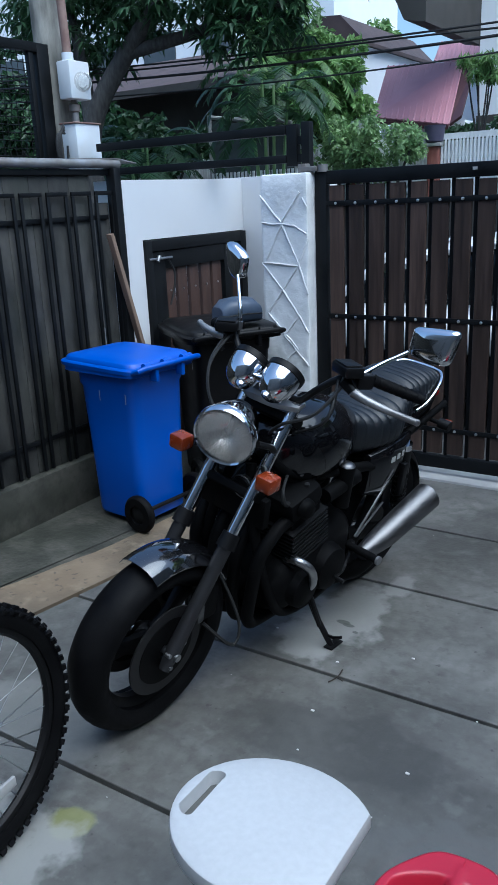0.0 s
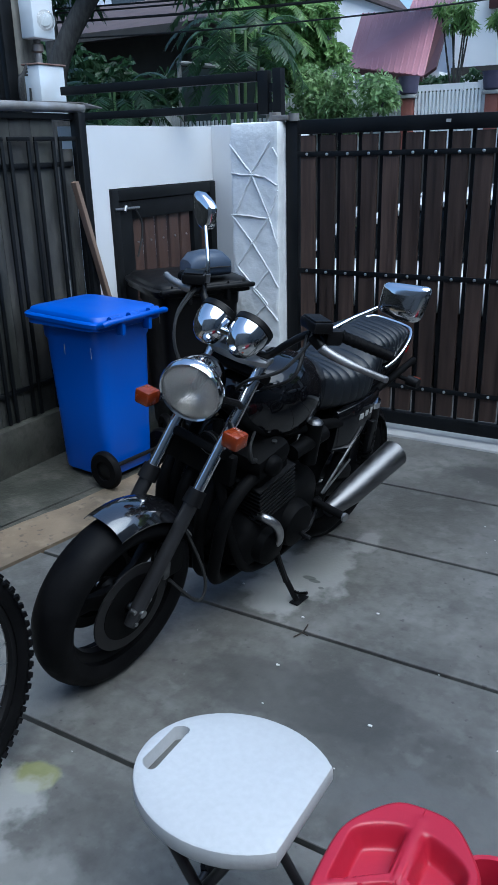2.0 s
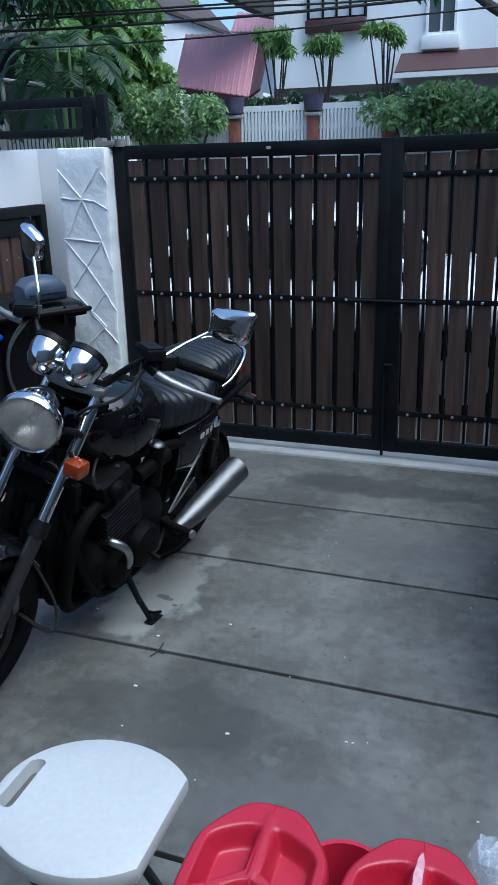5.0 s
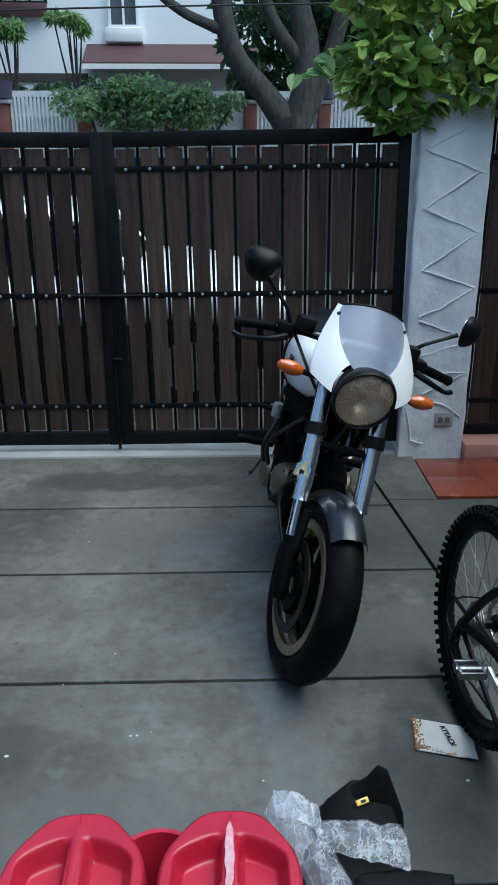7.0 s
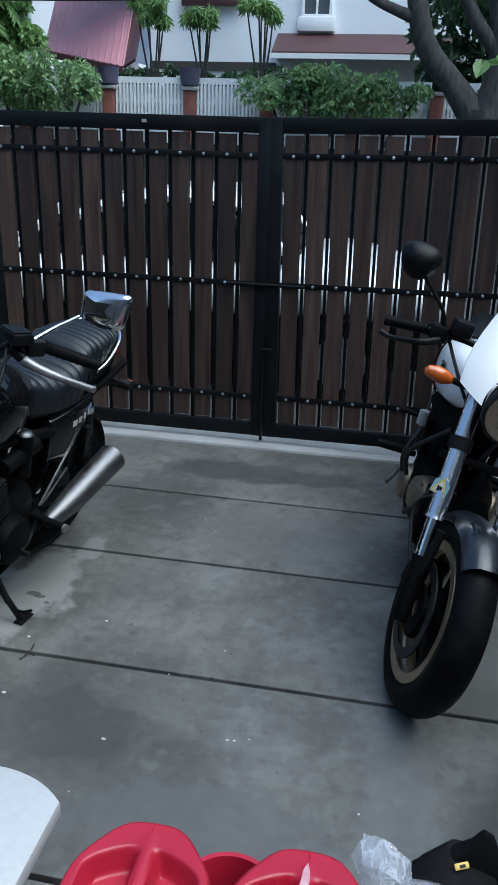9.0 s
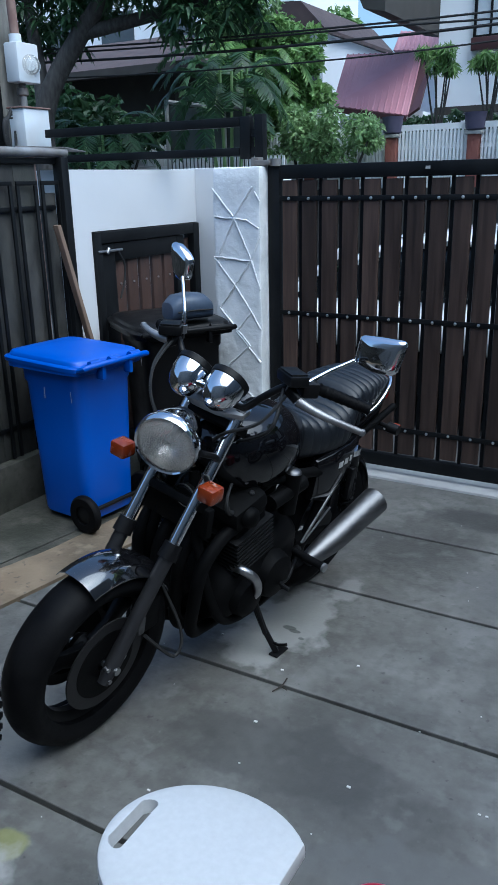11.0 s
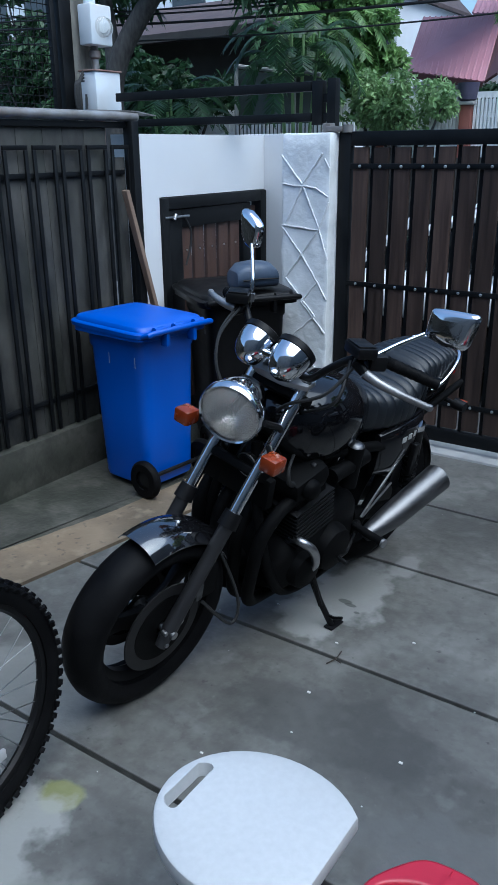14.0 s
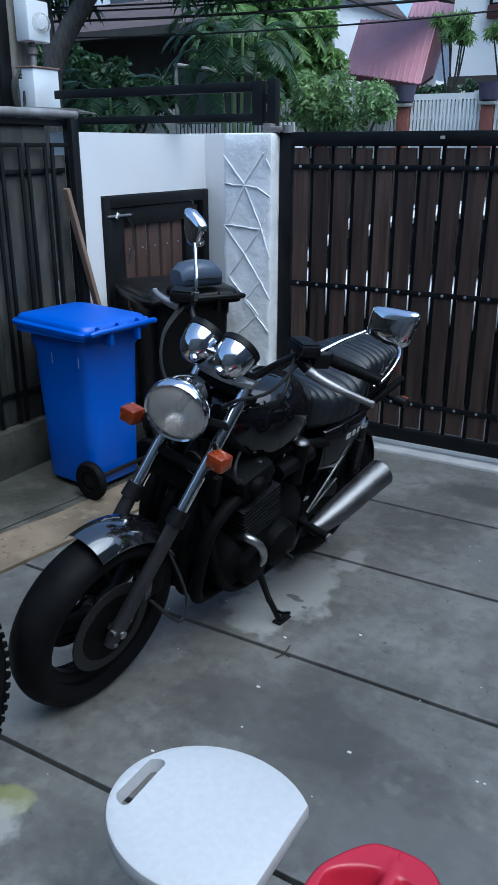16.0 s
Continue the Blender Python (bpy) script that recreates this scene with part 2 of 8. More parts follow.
def stained(m, patches, layers=DRIVE_STAINS):
    """Adds stains of their own shape and some painted shade at places on the floor: (x, y, radius x, radius y, colour,
    strength), with pale smears and grit.
    """
    nt = m.node_tree
    N, L = nt.nodes.new, nt.links.new
    bs = nt.nodes["Principled BSDF"]
    col = bs.inputs["Base Color"].links[0].from_socket
    pos = N("ShaderNodeNewGeometry").outputs["Position"]

    def mixed(col, fac, c):
        mx = N("ShaderNodeMix")
        mx.data_type = "RGBA"
        L(fac, mx.inputs["Factor"])
        L(col, mx.inputs[6])
        mx.inputs[7].default_value = (*c, 1)
        return mx.outputs[2]

    def spread(src, lo, hi, top):
        r = N("ShaderNodeMapRange")
        r.inputs[1].default_value, r.inputs[2].default_value, r.inputs[3].default_value, r.inputs[4].default_value = lo, hi, 0.0, top
        L(src, r.inputs[0])
        return r.outputs[0]

    for scale, lo, hi, top, c, st in layers:
        mp = N("ShaderNodeMapping")
        mp.inputs["Scale"].default_value, mp.inputs["Location"].default_value = st, (scale, scale * 2, 0)
        L(pos, mp.inputs["Vector"])
        n = N("ShaderNodeTexNoise")
        n.inputs["Scale"].default_value, n.inputs["Detail"].default_value = scale, 9
        L(mp.outputs[0], n.inputs["Vector"])
        col = mixed(col, spread(n.outputs["Fac"], lo, hi, top), c)
    wob = N("ShaderNodeTexNoise")
    wob.inputs["Scale"].default_value, wob.inputs["Detail"].default_value = 9.0, 6
    L(pos, wob.inputs["Vector"])
    for x, y, rx, ry, c, top in patches:
        mp = N("ShaderNodeMapping")
        mp.vector_type = "TEXTURE"
        mp.inputs["Location"].default_value, mp.inputs["Scale"].default_value = (x, y, 0), (rx, ry, 1)
        L(pos, mp.inputs["Vector"])
        ln = N("ShaderNodeVectorMath")
        ln.operation = "LENGTH"
        L(mp.outputs[0], ln.inputs[0])
        ad = N("ShaderNodeMath")
        ad.operation = "MULTIPLY_ADD"
        L(wob.outputs["Fac"], ad.inputs[0])
        ad.inputs[1].default_value = 1.6
        L(ln.outputs["Value"], ad.inputs[2])
        col = mixed(col, spread(ad.outputs[0], 1.93, 1.66, top), c)
    L(col, bs.inputs["Base Color"])
    return m


PALE_DRY = (0.28, 0.28, 0.27)
# dark patches at (1.2, 1.3) and (0.75, 1.45) carry the east side's shade
stained(CONCRETE, [(-1.26, 2.42, 0.16, 0.29, PALE_DRY, 0.72), (-1.30, 2.22, 0.13, 0.11, PALE_DRY, 0.72), (0.95, 3.1, 0.75, 0.55, (0.055, 0.057, 0.050), 0.55), (0.75, 2.2, 0.45, 0.35, (0.06, 0.062, 0.055), 0.5), (1.2, 1.3, 0.6, 0.7, (0.05, 0.05, 0.046), 0.6), (0.75, 1.45, 0.5, 0.45, (0.05, 0.05, 0.046), 0.55), (-1.15, 2.80, 0.06, 0.09, PALE_DRY, 0.6), (-1.235, 2.415, 0.026, 0.014, (0.06, 0.06, 0.058), 0.75), (-1.205, 2.400, 0.022, 0.010, (0.06, 0.06, 0.058), 0.75), (-1.16, 2.365, 0.014, 0.010, (0.06, 0.06, 0.058), 0.7),
                   (-1.43, 1.11, 0.06, 0.05, (0.24, 0.25, 0.07), 0.55), (-1.62, 0.85, 0.34, 0.26, (0.30, 0.30, 0.285), 0.75), (-1.2, 0.75, 0.5, 0.18, (0.24, 0.24, 0.225), 0.5), (-1.9, 1.35, 0.3, 0.22, (0.22, 0.22, 0.205), 0.5), (-0.95, 1.75, 0.35, 0.16, (0.045, 0.045, 0.043), 0.6), (-0.35, 1.45, 0.35, 0.16, (0.10, 0.10, 0.098), 0.6), (-0.35, 3.1, 0.4, 0.25, (0.13, 0.13, 0.128), 0.5), (0.15, 1.75, 0.10, 0.30, (0.14, 0.14, 0.138), 0.5), (0.55, 2.35, 0.2, 0.15, (0.12, 0.12, 0.118), 0.5), (-0.6, 3.75, 0.5, 0.12, (0.045, 0.045, 0.045), 0.6)],
        DRIVE_STAINS + ((1.3, 0.46, 0.62, 0.5, (0.055, 0.054, 0.050), (1, 1, 1)), (5.5, 0.57, 0.72, 0.32, (0.21, 0.21, 0.20), (1, 1, 1)), (6.5, 0.54, 0.70, 0.42, (0.046, 0.045, 0.041), (1.3, 0.8, 1)), (14.0, 0.56, 0.70, 0.32, (0.19, 0.187, 0.175), (1, 1, 1)), (18.0, 0.56, 0.70, 0.4, (0.045, 0.044, 0.040), (1, 1, 1)), (60.0, 0.66, 0.74, 0.5, (0.05, 0.05, 0.046), (1, 1, 1))))
CONCRETE2 = mat("old concrete", (0.044, 0.043, 0.034), (0.066, 0.064, 0.052), 4.0, 0.75, bump=0.9, fine=45, dirt=0.5, dirt_c=(0.03, 0.03, 0.022), detail=9)
stained(CONCRETE2, [], ((2.4, 0.44, 0.60, 0.85, (0.020, 0.022, 0.014), (1.5, 0.7, 1)), (7.0, 0.50, 0.64, 0.7, (0.014, 0.015, 0.010), (1, 1, 1)), (4.0, 0.58, 0.66, 0.35, (0.11, 0.105, 0.085), (1, 1, 1)), (24.0, 0.5, 0.7, 0.5, (0.018, 0.018, 0.013), (1, 1, 1))))
PALE_STRIP = mat("tan mortar", (0.15, 0.112, 0.072), (0.20, 0.155, 0.105), 4.0, 0.8, bump=0.6, fine=50, dirt=0.95, dirt_c=(0.055, 0.044, 0.030), detail=9)
stained(PALE_STRIP, [], ((3.0, 0.50, 0.66, 0.5, (0.085, 0.068, 0.048), (1, 1, 1)), (11.0, 0.55, 0.70, 0.5, (0.26, 0.21, 0.15), (1, 1, 1)), (26.0, 0.60, 0.70, 0.6, (0.05, 0.042, 0.032), (1, 1, 1))))
JOINT = mat("joint dirt", (0.008, 0.008, 0.008), (0.014, 0.013, 0.012), 20, 0.9)
PALE = mat("pale cement", (0.29, 0.29, 0.285), (0.40, 0.40, 0.39), 4, 0.8, bump=0.2, dirt=0.7, dirt_c=(0.16, 0.16, 0.15))
TERRACOTTA = mat("terracotta tile", (0.20, 0.048, 0.028), (0.25, 0.066, 0.038), 3.0, 0.10, 0.3, bump=0.06, vary=0.06, dirt=0.5, dirt_c=(0.10, 0.03, 0.02))
PINKSTEP = mat("faded red cement", (0.45, 0.22, 0.17), (0.50, 0.27, 0.21), 5, 0.6, bump=0.2, dirt=0.4, dirt_c=(0.33, 0.2, 0.16))
WHITE_WALL = mat("white wall paint", (0.56, 0.57, 0.585), (0.63, 0.64, 0.655), 1.5, 0.55, 0.7, bump=0.05, fine=30, dirt=0.12, dirt_c=(0.6, 0.6, 0.58))
WHITE_STUCCO = mat("white stucco", (0.64, 0.66, 0.67), (0.80, 0.81, 0.82), 9, 0.7, bump=1.6, fine=26, dirt=0.45, dirt_c=(0.5, 0.5, 0.48))
BLACK_STEEL = mat("black painted steel", (0.0035, 0.004, 0.0048), (0.007, 0.0078, 0.0088), 8, 0.4, 0.6, bump=0.08, fine=120, spec=0.17)
GATE_WOOD = mat("dark stained board", (0.028, 0.018, 0.014), (0.068, 0.044, 0.034), 3.0, 0.5, 0.75, bump=0.35, fine=30, stretch=(14, 14, 0.8), vary=0.5, dirt=0.5, dirt_c=(0.012, 0.008, 0.007), spec=0.3)
WARM_WOOD = mat("brown stained board", (0.030, 0.014, 0.010), (0.060, 0.030, 0.020), 3.0, 0.5, 0.7, bump=0.35, fine=30, stretch=(14, 14, 0.8), vary=0.25)
GREY_WOOD = mat("weathered grey board", (0.005, 0.006, 0.006), (0.066, 0.064, 0.058), 3.0, 0.8, bump=0.5, fine=30, stretch=(2.0, 2.0, 1.0), vary=0.2, dirt=0.9, dirt_c=(0.018, 0.021, 0.015))
PLANK = mat("old brown plank", (0.13, 0.085, 0.06), (0.2, 0.14, 0.1), 3.0, 0.7, bump=0.3, stretch=(10, 10, 0.8))
BOLT = mat("galvanised bolt", (0.5, 0.5, 0.5), (0.6, 0.6, 0.6), 20, 0.3, metal=1.0)
ZINC = mat("galvanised sheet", (0.30, 0.30, 0.30), (0.17, 0.165, 0.155), 9, 0.5, 0.65, metal=0.6, dirt=0.8, dirt_c=(0.14, 0.10, 0.08))
BLUE = mat("blue plastic", (0.005, 0.065, 0.40), (0.008, 0.078, 0.45), 3, 0.35, 0.5, bump=0.05, fine=200)
BLACK_PLASTIC = mat("black plastic", (0.004, 0.004, 0.0045), (0.007, 0.007, 0.0075), 10, 0.35, 0.5, bump=0.05, fine=150, spec=0.16)
RUBBER = mat("black rubber", (0.0025, 0.0025, 0.003), (0.006, 0.006, 0.0065), 18, 0.42, 0.7, bump=0.15, fine=120, spec=0.07)
GLOSS_BLACK = mat("gloss black paint", (0.003, 0.003, 0.004), (0.005, 0.005, 0.006), 3, 0.12, 0.18, coat=1.0, spec=0.0)
GUARD_BLACK = mat("gloss black guard paint", (0.004, 0.004, 0.005), (0.007, 0.007, 0.008), 3, 0.10, 0.2, coat=1.0)
SATIN_BLACK = mat("satin black metal", (0.003, 0.003, 0.0035), (0.006, 0.006, 0.0065), 12, 0.35, 0.5, bump=0.05, spec=0.2)
GUARD_BLACK.node_tree.nodes["Principled BSDF"].inputs["Coat IOR"].default_value = 1.9
LEATHER = mat("black vinyl", (0.006, 0.008, 0.011), (0.011, 0.013, 0.017), 12, 0.34, 0.46, bump=0.2, fine=160, spec=0.4)
CHROME = mat("chrome", (0.75, 0.76, 0.78), (0.7, 0.71, 0.73), 10, 0.06, 0.12, metal=1.0)
STEEL = mat("brushed steel", (0.33, 0.33, 0.34), (0.42, 0.42, 0.42), 8, 0.3, 0.42, metal=1.0, stretch=(1, 8, 8))
ALLOY = mat("grey cast alloy", (0.24, 0.24, 0.25), (0.32, 0.32, 0.32), 12, 0.4, 0.55, metal=0.8, dirt=0.4)
GUNMETAL = mat("dark fork leg", (0.030, 0.030, 0.033), (0.05, 0.05, 0.053), 8, 0.4, 0.5, metal=0.6)
DISC_DARK = mat("dull brake disc", (0.012, 0.012, 0.013), (0.022, 0.021, 0.022), 20, 0.4, 0.55, metal=0.4, spec=0.3)
FIN_GREY = mat("oily dark fins", (0.005, 0.005, 0.0055), (0.010, 0.010, 0.0105), 12, 0.45, 0.6, metal=0.3, spec=0.12)
ENGINE_BLACK = mat("sooty black engine", (0.002, 0.002, 0.0022), (0.005, 0.005, 0.0052), 12, 0.5, 0.65, bump=0.1, spec=0.06)
POLISHED = mat("polished alloy", (0.55, 0.56, 0.58), (0.62, 0.63, 0.65), 8, 0.16, 0.26, metal=1.0)
DULL_STEEL = mat("dull steel", (0.13, 0.13, 0.135), (0.19, 0.19, 0.195), 8, 0.36, 0.5, metal=1.0, stretch=(1, 8, 8))
GREY_RENDER = mat("grey wall render", (0.20, 0.20, 0.195), (0.26, 0.26, 0.25), 1.5, 0.8, bump=0.2, dirt=0.3)
GOLD = mat("dull gold alloy", (0.34, 0.28, 0.19), (0.46, 0.39, 0.28), 8, 0.3, 0.5, metal=0.9, dirt=0.4)
BRONZE = mat("bronze engine cover", (0.20, 0.165, 0.12), (0.30, 0.25, 0.185), 10, 0.4, 0.55, metal=0.8, dirt=0.5)
AMBER = mat("amber lens", (0.13, 0.018, 0.004), (0.22, 0.034, 0.006), 30, 0.18, 0.3, coat=0.2)
ORANGE = mat("orange lens", (0.42, 0.075, 0.008), (0.5, 0.11, 0.012), 30, 0.12, 0.2, coat=0.6)
SMEAR = mat("dried pale paint", (0.52, 0.13, 0.17), (0.62, 0.42, 0.46), 40, 0.6, bump=0.3)
RED_LENS = mat("red lens", (0.4, 0.01, 0.01), None, 30, 0.15)
WHITE_PAINT = mat("gloss white paint", (0.70, 0.71, 0.72), (0.76, 0.77, 0.78), 3, 0.2, 0.28, coat=0.6, dirt=0.15, dirt_c=(0.5, 0.5, 0.49))
DARK_BLUE_GREY = mat("worn dark paint", (0.006, 0.007, 0.010), (0.014, 0.016, 0.022), 8, 0.22, 0.42, coat=0.3)
LENS = clear("lamp glass", (0.96, 0.95, 0.93), 0.20, (0.78, 0.76, 0.73), 0.08, 44)
LENS_WARM = clear("yellowed lamp glass", (0.92, 0.80, 0.66), 0.26, (0.72, 0.56, 0.42), 0.08, 44)
REFLECTOR = mat("lamp reflector", (0.86, 0.83, 0.79), (0.83, 0.80, 0.76), 8, 0.24, 0.28, metal=0.85)
MIRROR = mat("mirror glass", (0.85, 0.85, 0.86), (0.85, 0.85, 0.86), 1, 0.02, metal=1.0)
SCREEN = clear("smoked screen", (0.62, 0.66, 0.76), 0.26, (0.55, 0.60, 0.75), 0.30, 0, 1.3)
STOOL_WHITE = mat("white moulded plastic", (0.44, 0.45, 0.46), (0.48, 0.49, 0.50), 70, 0.4, 0.5, bump=0.25, fine=60, dirt=0.08, dirt_c=(0.5, 0.5, 0.48))
RED_PLASTIC = mat("red jerrycan plastic", (0.37, 0.009, 0.030), (0.43, 0.014, 0.040), 5, 0.26, 0.42, bump=0.08, fine=90, dirt=0.15, dirt_c=(0.3, 0.03, 0.04))
BAG_BLACK = mat("black fabric", (0.003, 0.003, 0.0035), (0.006, 0.006, 0.0068), 20, 0.55, 0.8, bump=0.3, fine=200, spec=0.15)
CLEAR_PLASTIC = clear("crumpled clear plastic", (0.93, 0.95, 0.98), 0.27, (0.80, 0.84, 0.92), 0.25, 0, 1.22, True)
PAPER = mat("printed carton", (0.80, 0.79, 0.75), (0.72, 0.69, 0.62), 9, 0.6, dirt=0.3, dirt_c=(0.35, 0.17, 0.06))
RUSTY = mat("rusty edge", (0.30, 0.13, 0.035), (0.45, 0.24, 0.09), 40, 0.7, bump=0.3)
INK = mat("black ink", (0.01, 0.01, 0.01), None, 5, 0.6)
YELLOW = mat("yellow sticker", (0.80, 0.50, 0.05), (0.8, 0.62, 0.2), 20, 0.35)
CYAN = mat("pale blue sticker", (0.35, 0.55, 0.62), None, 20, 0.35)
ASPHALT = mat("street asphalt", (0.045, 0.045, 0.046), (0.07, 0.07, 0.07), 3, 0.8, bump=0.5, fine=90)
BARK = mat("grey bark", (0.022, 0.021, 0.020), (0.060, 0.057, 0.053), 9, 0.9, bump=1.0, fine=30, stretch=(3, 3, 0.7))
POLE_WOOD = mat("weathered pole", (0.09, 0.085, 0.072), (0.38, 0.36, 0.31), 5, 0.9, bump=0.8, stretch=(2.6, 2.6, 0.6), dirt=1.0, dirt_c=(0.045, 0.043, 0.036))
HOUSE_WHITE = mat("white house render", (0.82, 0.84, 0.86), (0.86, 0.88, 0.90), 1.2, 0.8, bump=0.2, fine=20, dirt=0.2, dirt_c=(0.5, 0.5, 0.48))
FENCE_WHITE = mat("white fence paint", (0.80, 0.82, 0.82), (0.85, 0.86, 0.86), 3, 0.6, dirt=0.12, dirt_c=(0.45, 0.46, 0.44))
MAROON = mat("maroon sheet", (0.055, 0.022, 0.024), (0.075, 0.030, 0.032), 2, 0.5, dirt=0.3, dirt_c=(0.09, 0.04, 0.04))
PINK_ROOF = mat("faded red roofing", (0.40, 0.18, 0.22), (0.46, 0.24, 0.28), 2, 0.45, 0.6, dirt=0.3, dirt_c=(0.28, 0.12, 0.13))
DARK_ROOF = mat("brown roof tiles", (0.045, 0.029, 0.028), (0.07, 0.046, 0.043), 3, 0.7, bump=0.4)
# shade is put into this dark colour of street walls, ledge and eaves
SHADED_WALL = mat("shaded dark wall", (0.035, 0.032, 0.028), (0.055, 0.05, 0.045), 2, 0.8)
WINDOW_GLASS = mat("window glass", (0.05, 0.06, 0.07), (0.08, 0.09, 0.10), 1, 0.05, 0.1)
# white curtains and the pane's bright reflection, both in one colour
BRIGHT_PANE = mat("pale curtained glass with bright reflection", (0.45, 0.50, 0.54), (0.62, 0.66, 0.70), 2.5, 0.1, 0.2)
PERSPEX = mat("grey sheet panel", (0.06, 0.075, 0.075), (0.10, 0.115, 0.11), 3, 0.3, 0.5)
BRICK_RED = mat("red brown post", (0.17, 0.055, 0.04), (0.22, 0.08, 0.06), 6, 0.7, bump=0.3)
PURPLE_POT = mat("dusky purple pot", (0.06, 0.055, 0.10), (0.09, 0.08, 0.13), 8, 0.6)
METER_GREY = mat("pale grey meter box", (0.55, 0.60, 0.64), (0.62, 0.66, 0.70), 6, 0.5, dirt=0.3, dirt_c=(0.35, 0.27, 0.2))
PIPE_RED = mat("rusty red pipe", (0.13, 0.062, 0.05), (0.24, 0.16, 0.13), 8, 0.6)
CABLE = mat("black cable", (0.01, 0.01, 0.01), None, 5, 0.6)
CAR_GLASS = mat("tinted car glass", (0.006, 0.007, 0.008), (0.01, 0.011, 0.012), 2, 0.06, 0.1, spec=0.25)
CAR_WHITE = mat("white car paint", (0.72, 0.73, 0.74), (0.76, 0.77, 0.78), 2, 0.25, coat=0.8)
LEAF_VINE = leaf_mat("broad green leaf", (0.16, 0.29, 0.06), (0.50, 0.60, 0.15), 0.3)
LEAF_DARK = leaf_mat("dark tree leaf", (0.025, 0.062, 0.026), (0.06, 0.12, 0.05))
LEAF_MID = leaf_mat("shrub leaf", (0.14, 0.25, 0.10), (0.30, 0.43, 0.19))
LEAF_LIGHT = leaf_mat("pale palm leaf", (0.11, 0.22, 0.065), (0.22, 0.34, 0.11))

# ---- ground, floor, walls ----
def left_edge(y):
    return -2.29 - 0.16 * (2.455 - y)


def right_edge(y):
    return 0.76 + 0.097 * (3.53 - y)


ground = part("ground", box(B(), (-60, -40, -0.30), (60, 90, -0.12)), ASPHALT)
tagged(ground, "grey asphalt street and open ground outside the gate", "ground", "", "structure")
floor = part("floor", box(B(), (-3.6, -3.2, -0.2), (3.2, 4.45, -0.022)), JOINT)
tagged(floor, "grey concrete driveway slabs with dark open joints", "floor", "", "structure")
JOINTS = [-3.1, -2.0, -1.15, -0.33, 0.47, 1.27, 2.07, 2.785, 3.42, 4.085]
for y0, y1 in zip(JOINTS, JOINTS[1:]):
    g = 0.0085
    a, b = y0 + g, y1 - (g if y1 < 3.9 else 0.002)
    bm = B()
    prism(bm, [(left_edge(a) + g, a), (right_edge(a) - g, a), (right_edge(b) - g, b), (left_edge(b) + g, b)], -0.03, 0.0)
    bmesh.ops.bevel(bm, geom=[e for e in bm.edges if all(v.co.z > -0.01 for v in e.verts)], offset=0.002, segments=1, affect="EDGES")
    part("slab", bm, CONCRETE, floor)
for y0, y1 in ((-3.1, -0.4), (-0.4, 3.48)):
    g = 0.0085
    bm = B()
    prism(bm, [(right_edge(y0) + g, y0 + g), (3.1, y0 + g), (3.1, y1 - g), (right_edge(y1) + g, y1 - g)], -0.03, 0.001)
    part("slab", bm, CONCRETE, floor)
bm = prism(B(), [(right_edge(3.48) + 0.007, 3.482), (1.02, 3.482), (1.02, 4.07), (right_edge(4.07) + 0.007, 4.07)], -0.03, 0.0)
part("slab", bm, CONCRETE, floor)


def strip_edge(y):
    """The wandering crack between the tan mortar and the old slab."""
    ks = [(-3.1, left_edge(-3.1) - 0.3), (1.2, -2.80), (1.95, -2.70), (2.5, -2.56), (2.9, -2.52), (4.1, -2.44)]
    for (ya, xa), (yb, xb) in zip(ks, ks[1:]):
        if y <= yb:
            break
    x = xa + (xb - xa) * (y - ya) / (yb - ya)
    return x + 0.022 * noise.noise(Vector((y * 3.1, 0, 5))) + 0.010 * noise.noise(Vector((y * 13, 2, 5)))


ys = [-3.1 + 0.06 * k for k in range(121)]
bm = prism(B(), [(left_edge(-3.1) - g, -3.1), (left_edge(4.1) - g, 4.1)] + [(strip_edge(y), y) for y in reversed(ys)], -0.03, 0.004)
part("mortar_strip", bm, PALE_STRIP, floor, "tan mortar strip beside the slabs")
bm = prism(B(), [(strip_edge(y) - 0.006, y) for y in ys] + [(-2.44, 4.9), (-3.45, 4.9), (-3.45, -3.1)], -0.05, 0.0)
part("old_slab", bm, CONCRETE2, floor, "rough mossy old concrete")
part("threshold", box(B(), (-2.26, 4.087, -0.05), (0.99, 4.40, 0.012), 0.006), PALE, floor, "pale cement sill under the gate")
# red tiles beside the right pillar
for i in range(4):
    for j in range(2):
        x0, y0 = 1.025 + 0.302 * i, 3.50 + 0.257 * j
        part("tile", box(B(), (x0 + 0.0005, y0 + 0.0005, -0.02), (x0 + 0.3012, y0 + 0.2562, 0.006), 0.001), TERRACOTTA, floor)
step = part("step", box(B(), (1.31, 4.02, -0.05), (3.1, 4.45, 0.085), 0.01), PINKSTEP)
tagged(step, "faded red cement step under the wooden side fence", "step", "", "structure")

# plinth with the board fence on it
plinth = part("plinth", box(B(), (-3.40, -3.1, -0.1), (-3.09, 3.44, 0.25), 0.015), CONCRETE2)
tagged(plinth, "mossy grey concrete plinth under the board fence", "plinth", "", "structure")

wall = part("wall_west", prism(B(), [(3.445, -0.1), (3.60, -0.1), (3.60, 1.40), (4.69, 1.40), (4.69, 1.737), (3.445, 1.737)], -3.30, -3.10, Matrix(((0, 0, 1, 0), (1, 0, 0, 0), (0, 1, 0, 0), (0, 0, 0, 1)))), WHITE_WALL)
part("wall_return", box(B(), (-3.30, 4.69, -0.1), (-2.45, 4.85, 1.745), 0.006), WHITE_WALL, wall)
tagged(wall, "smooth white painted garden wall with a low door", "wall", "", "structure")
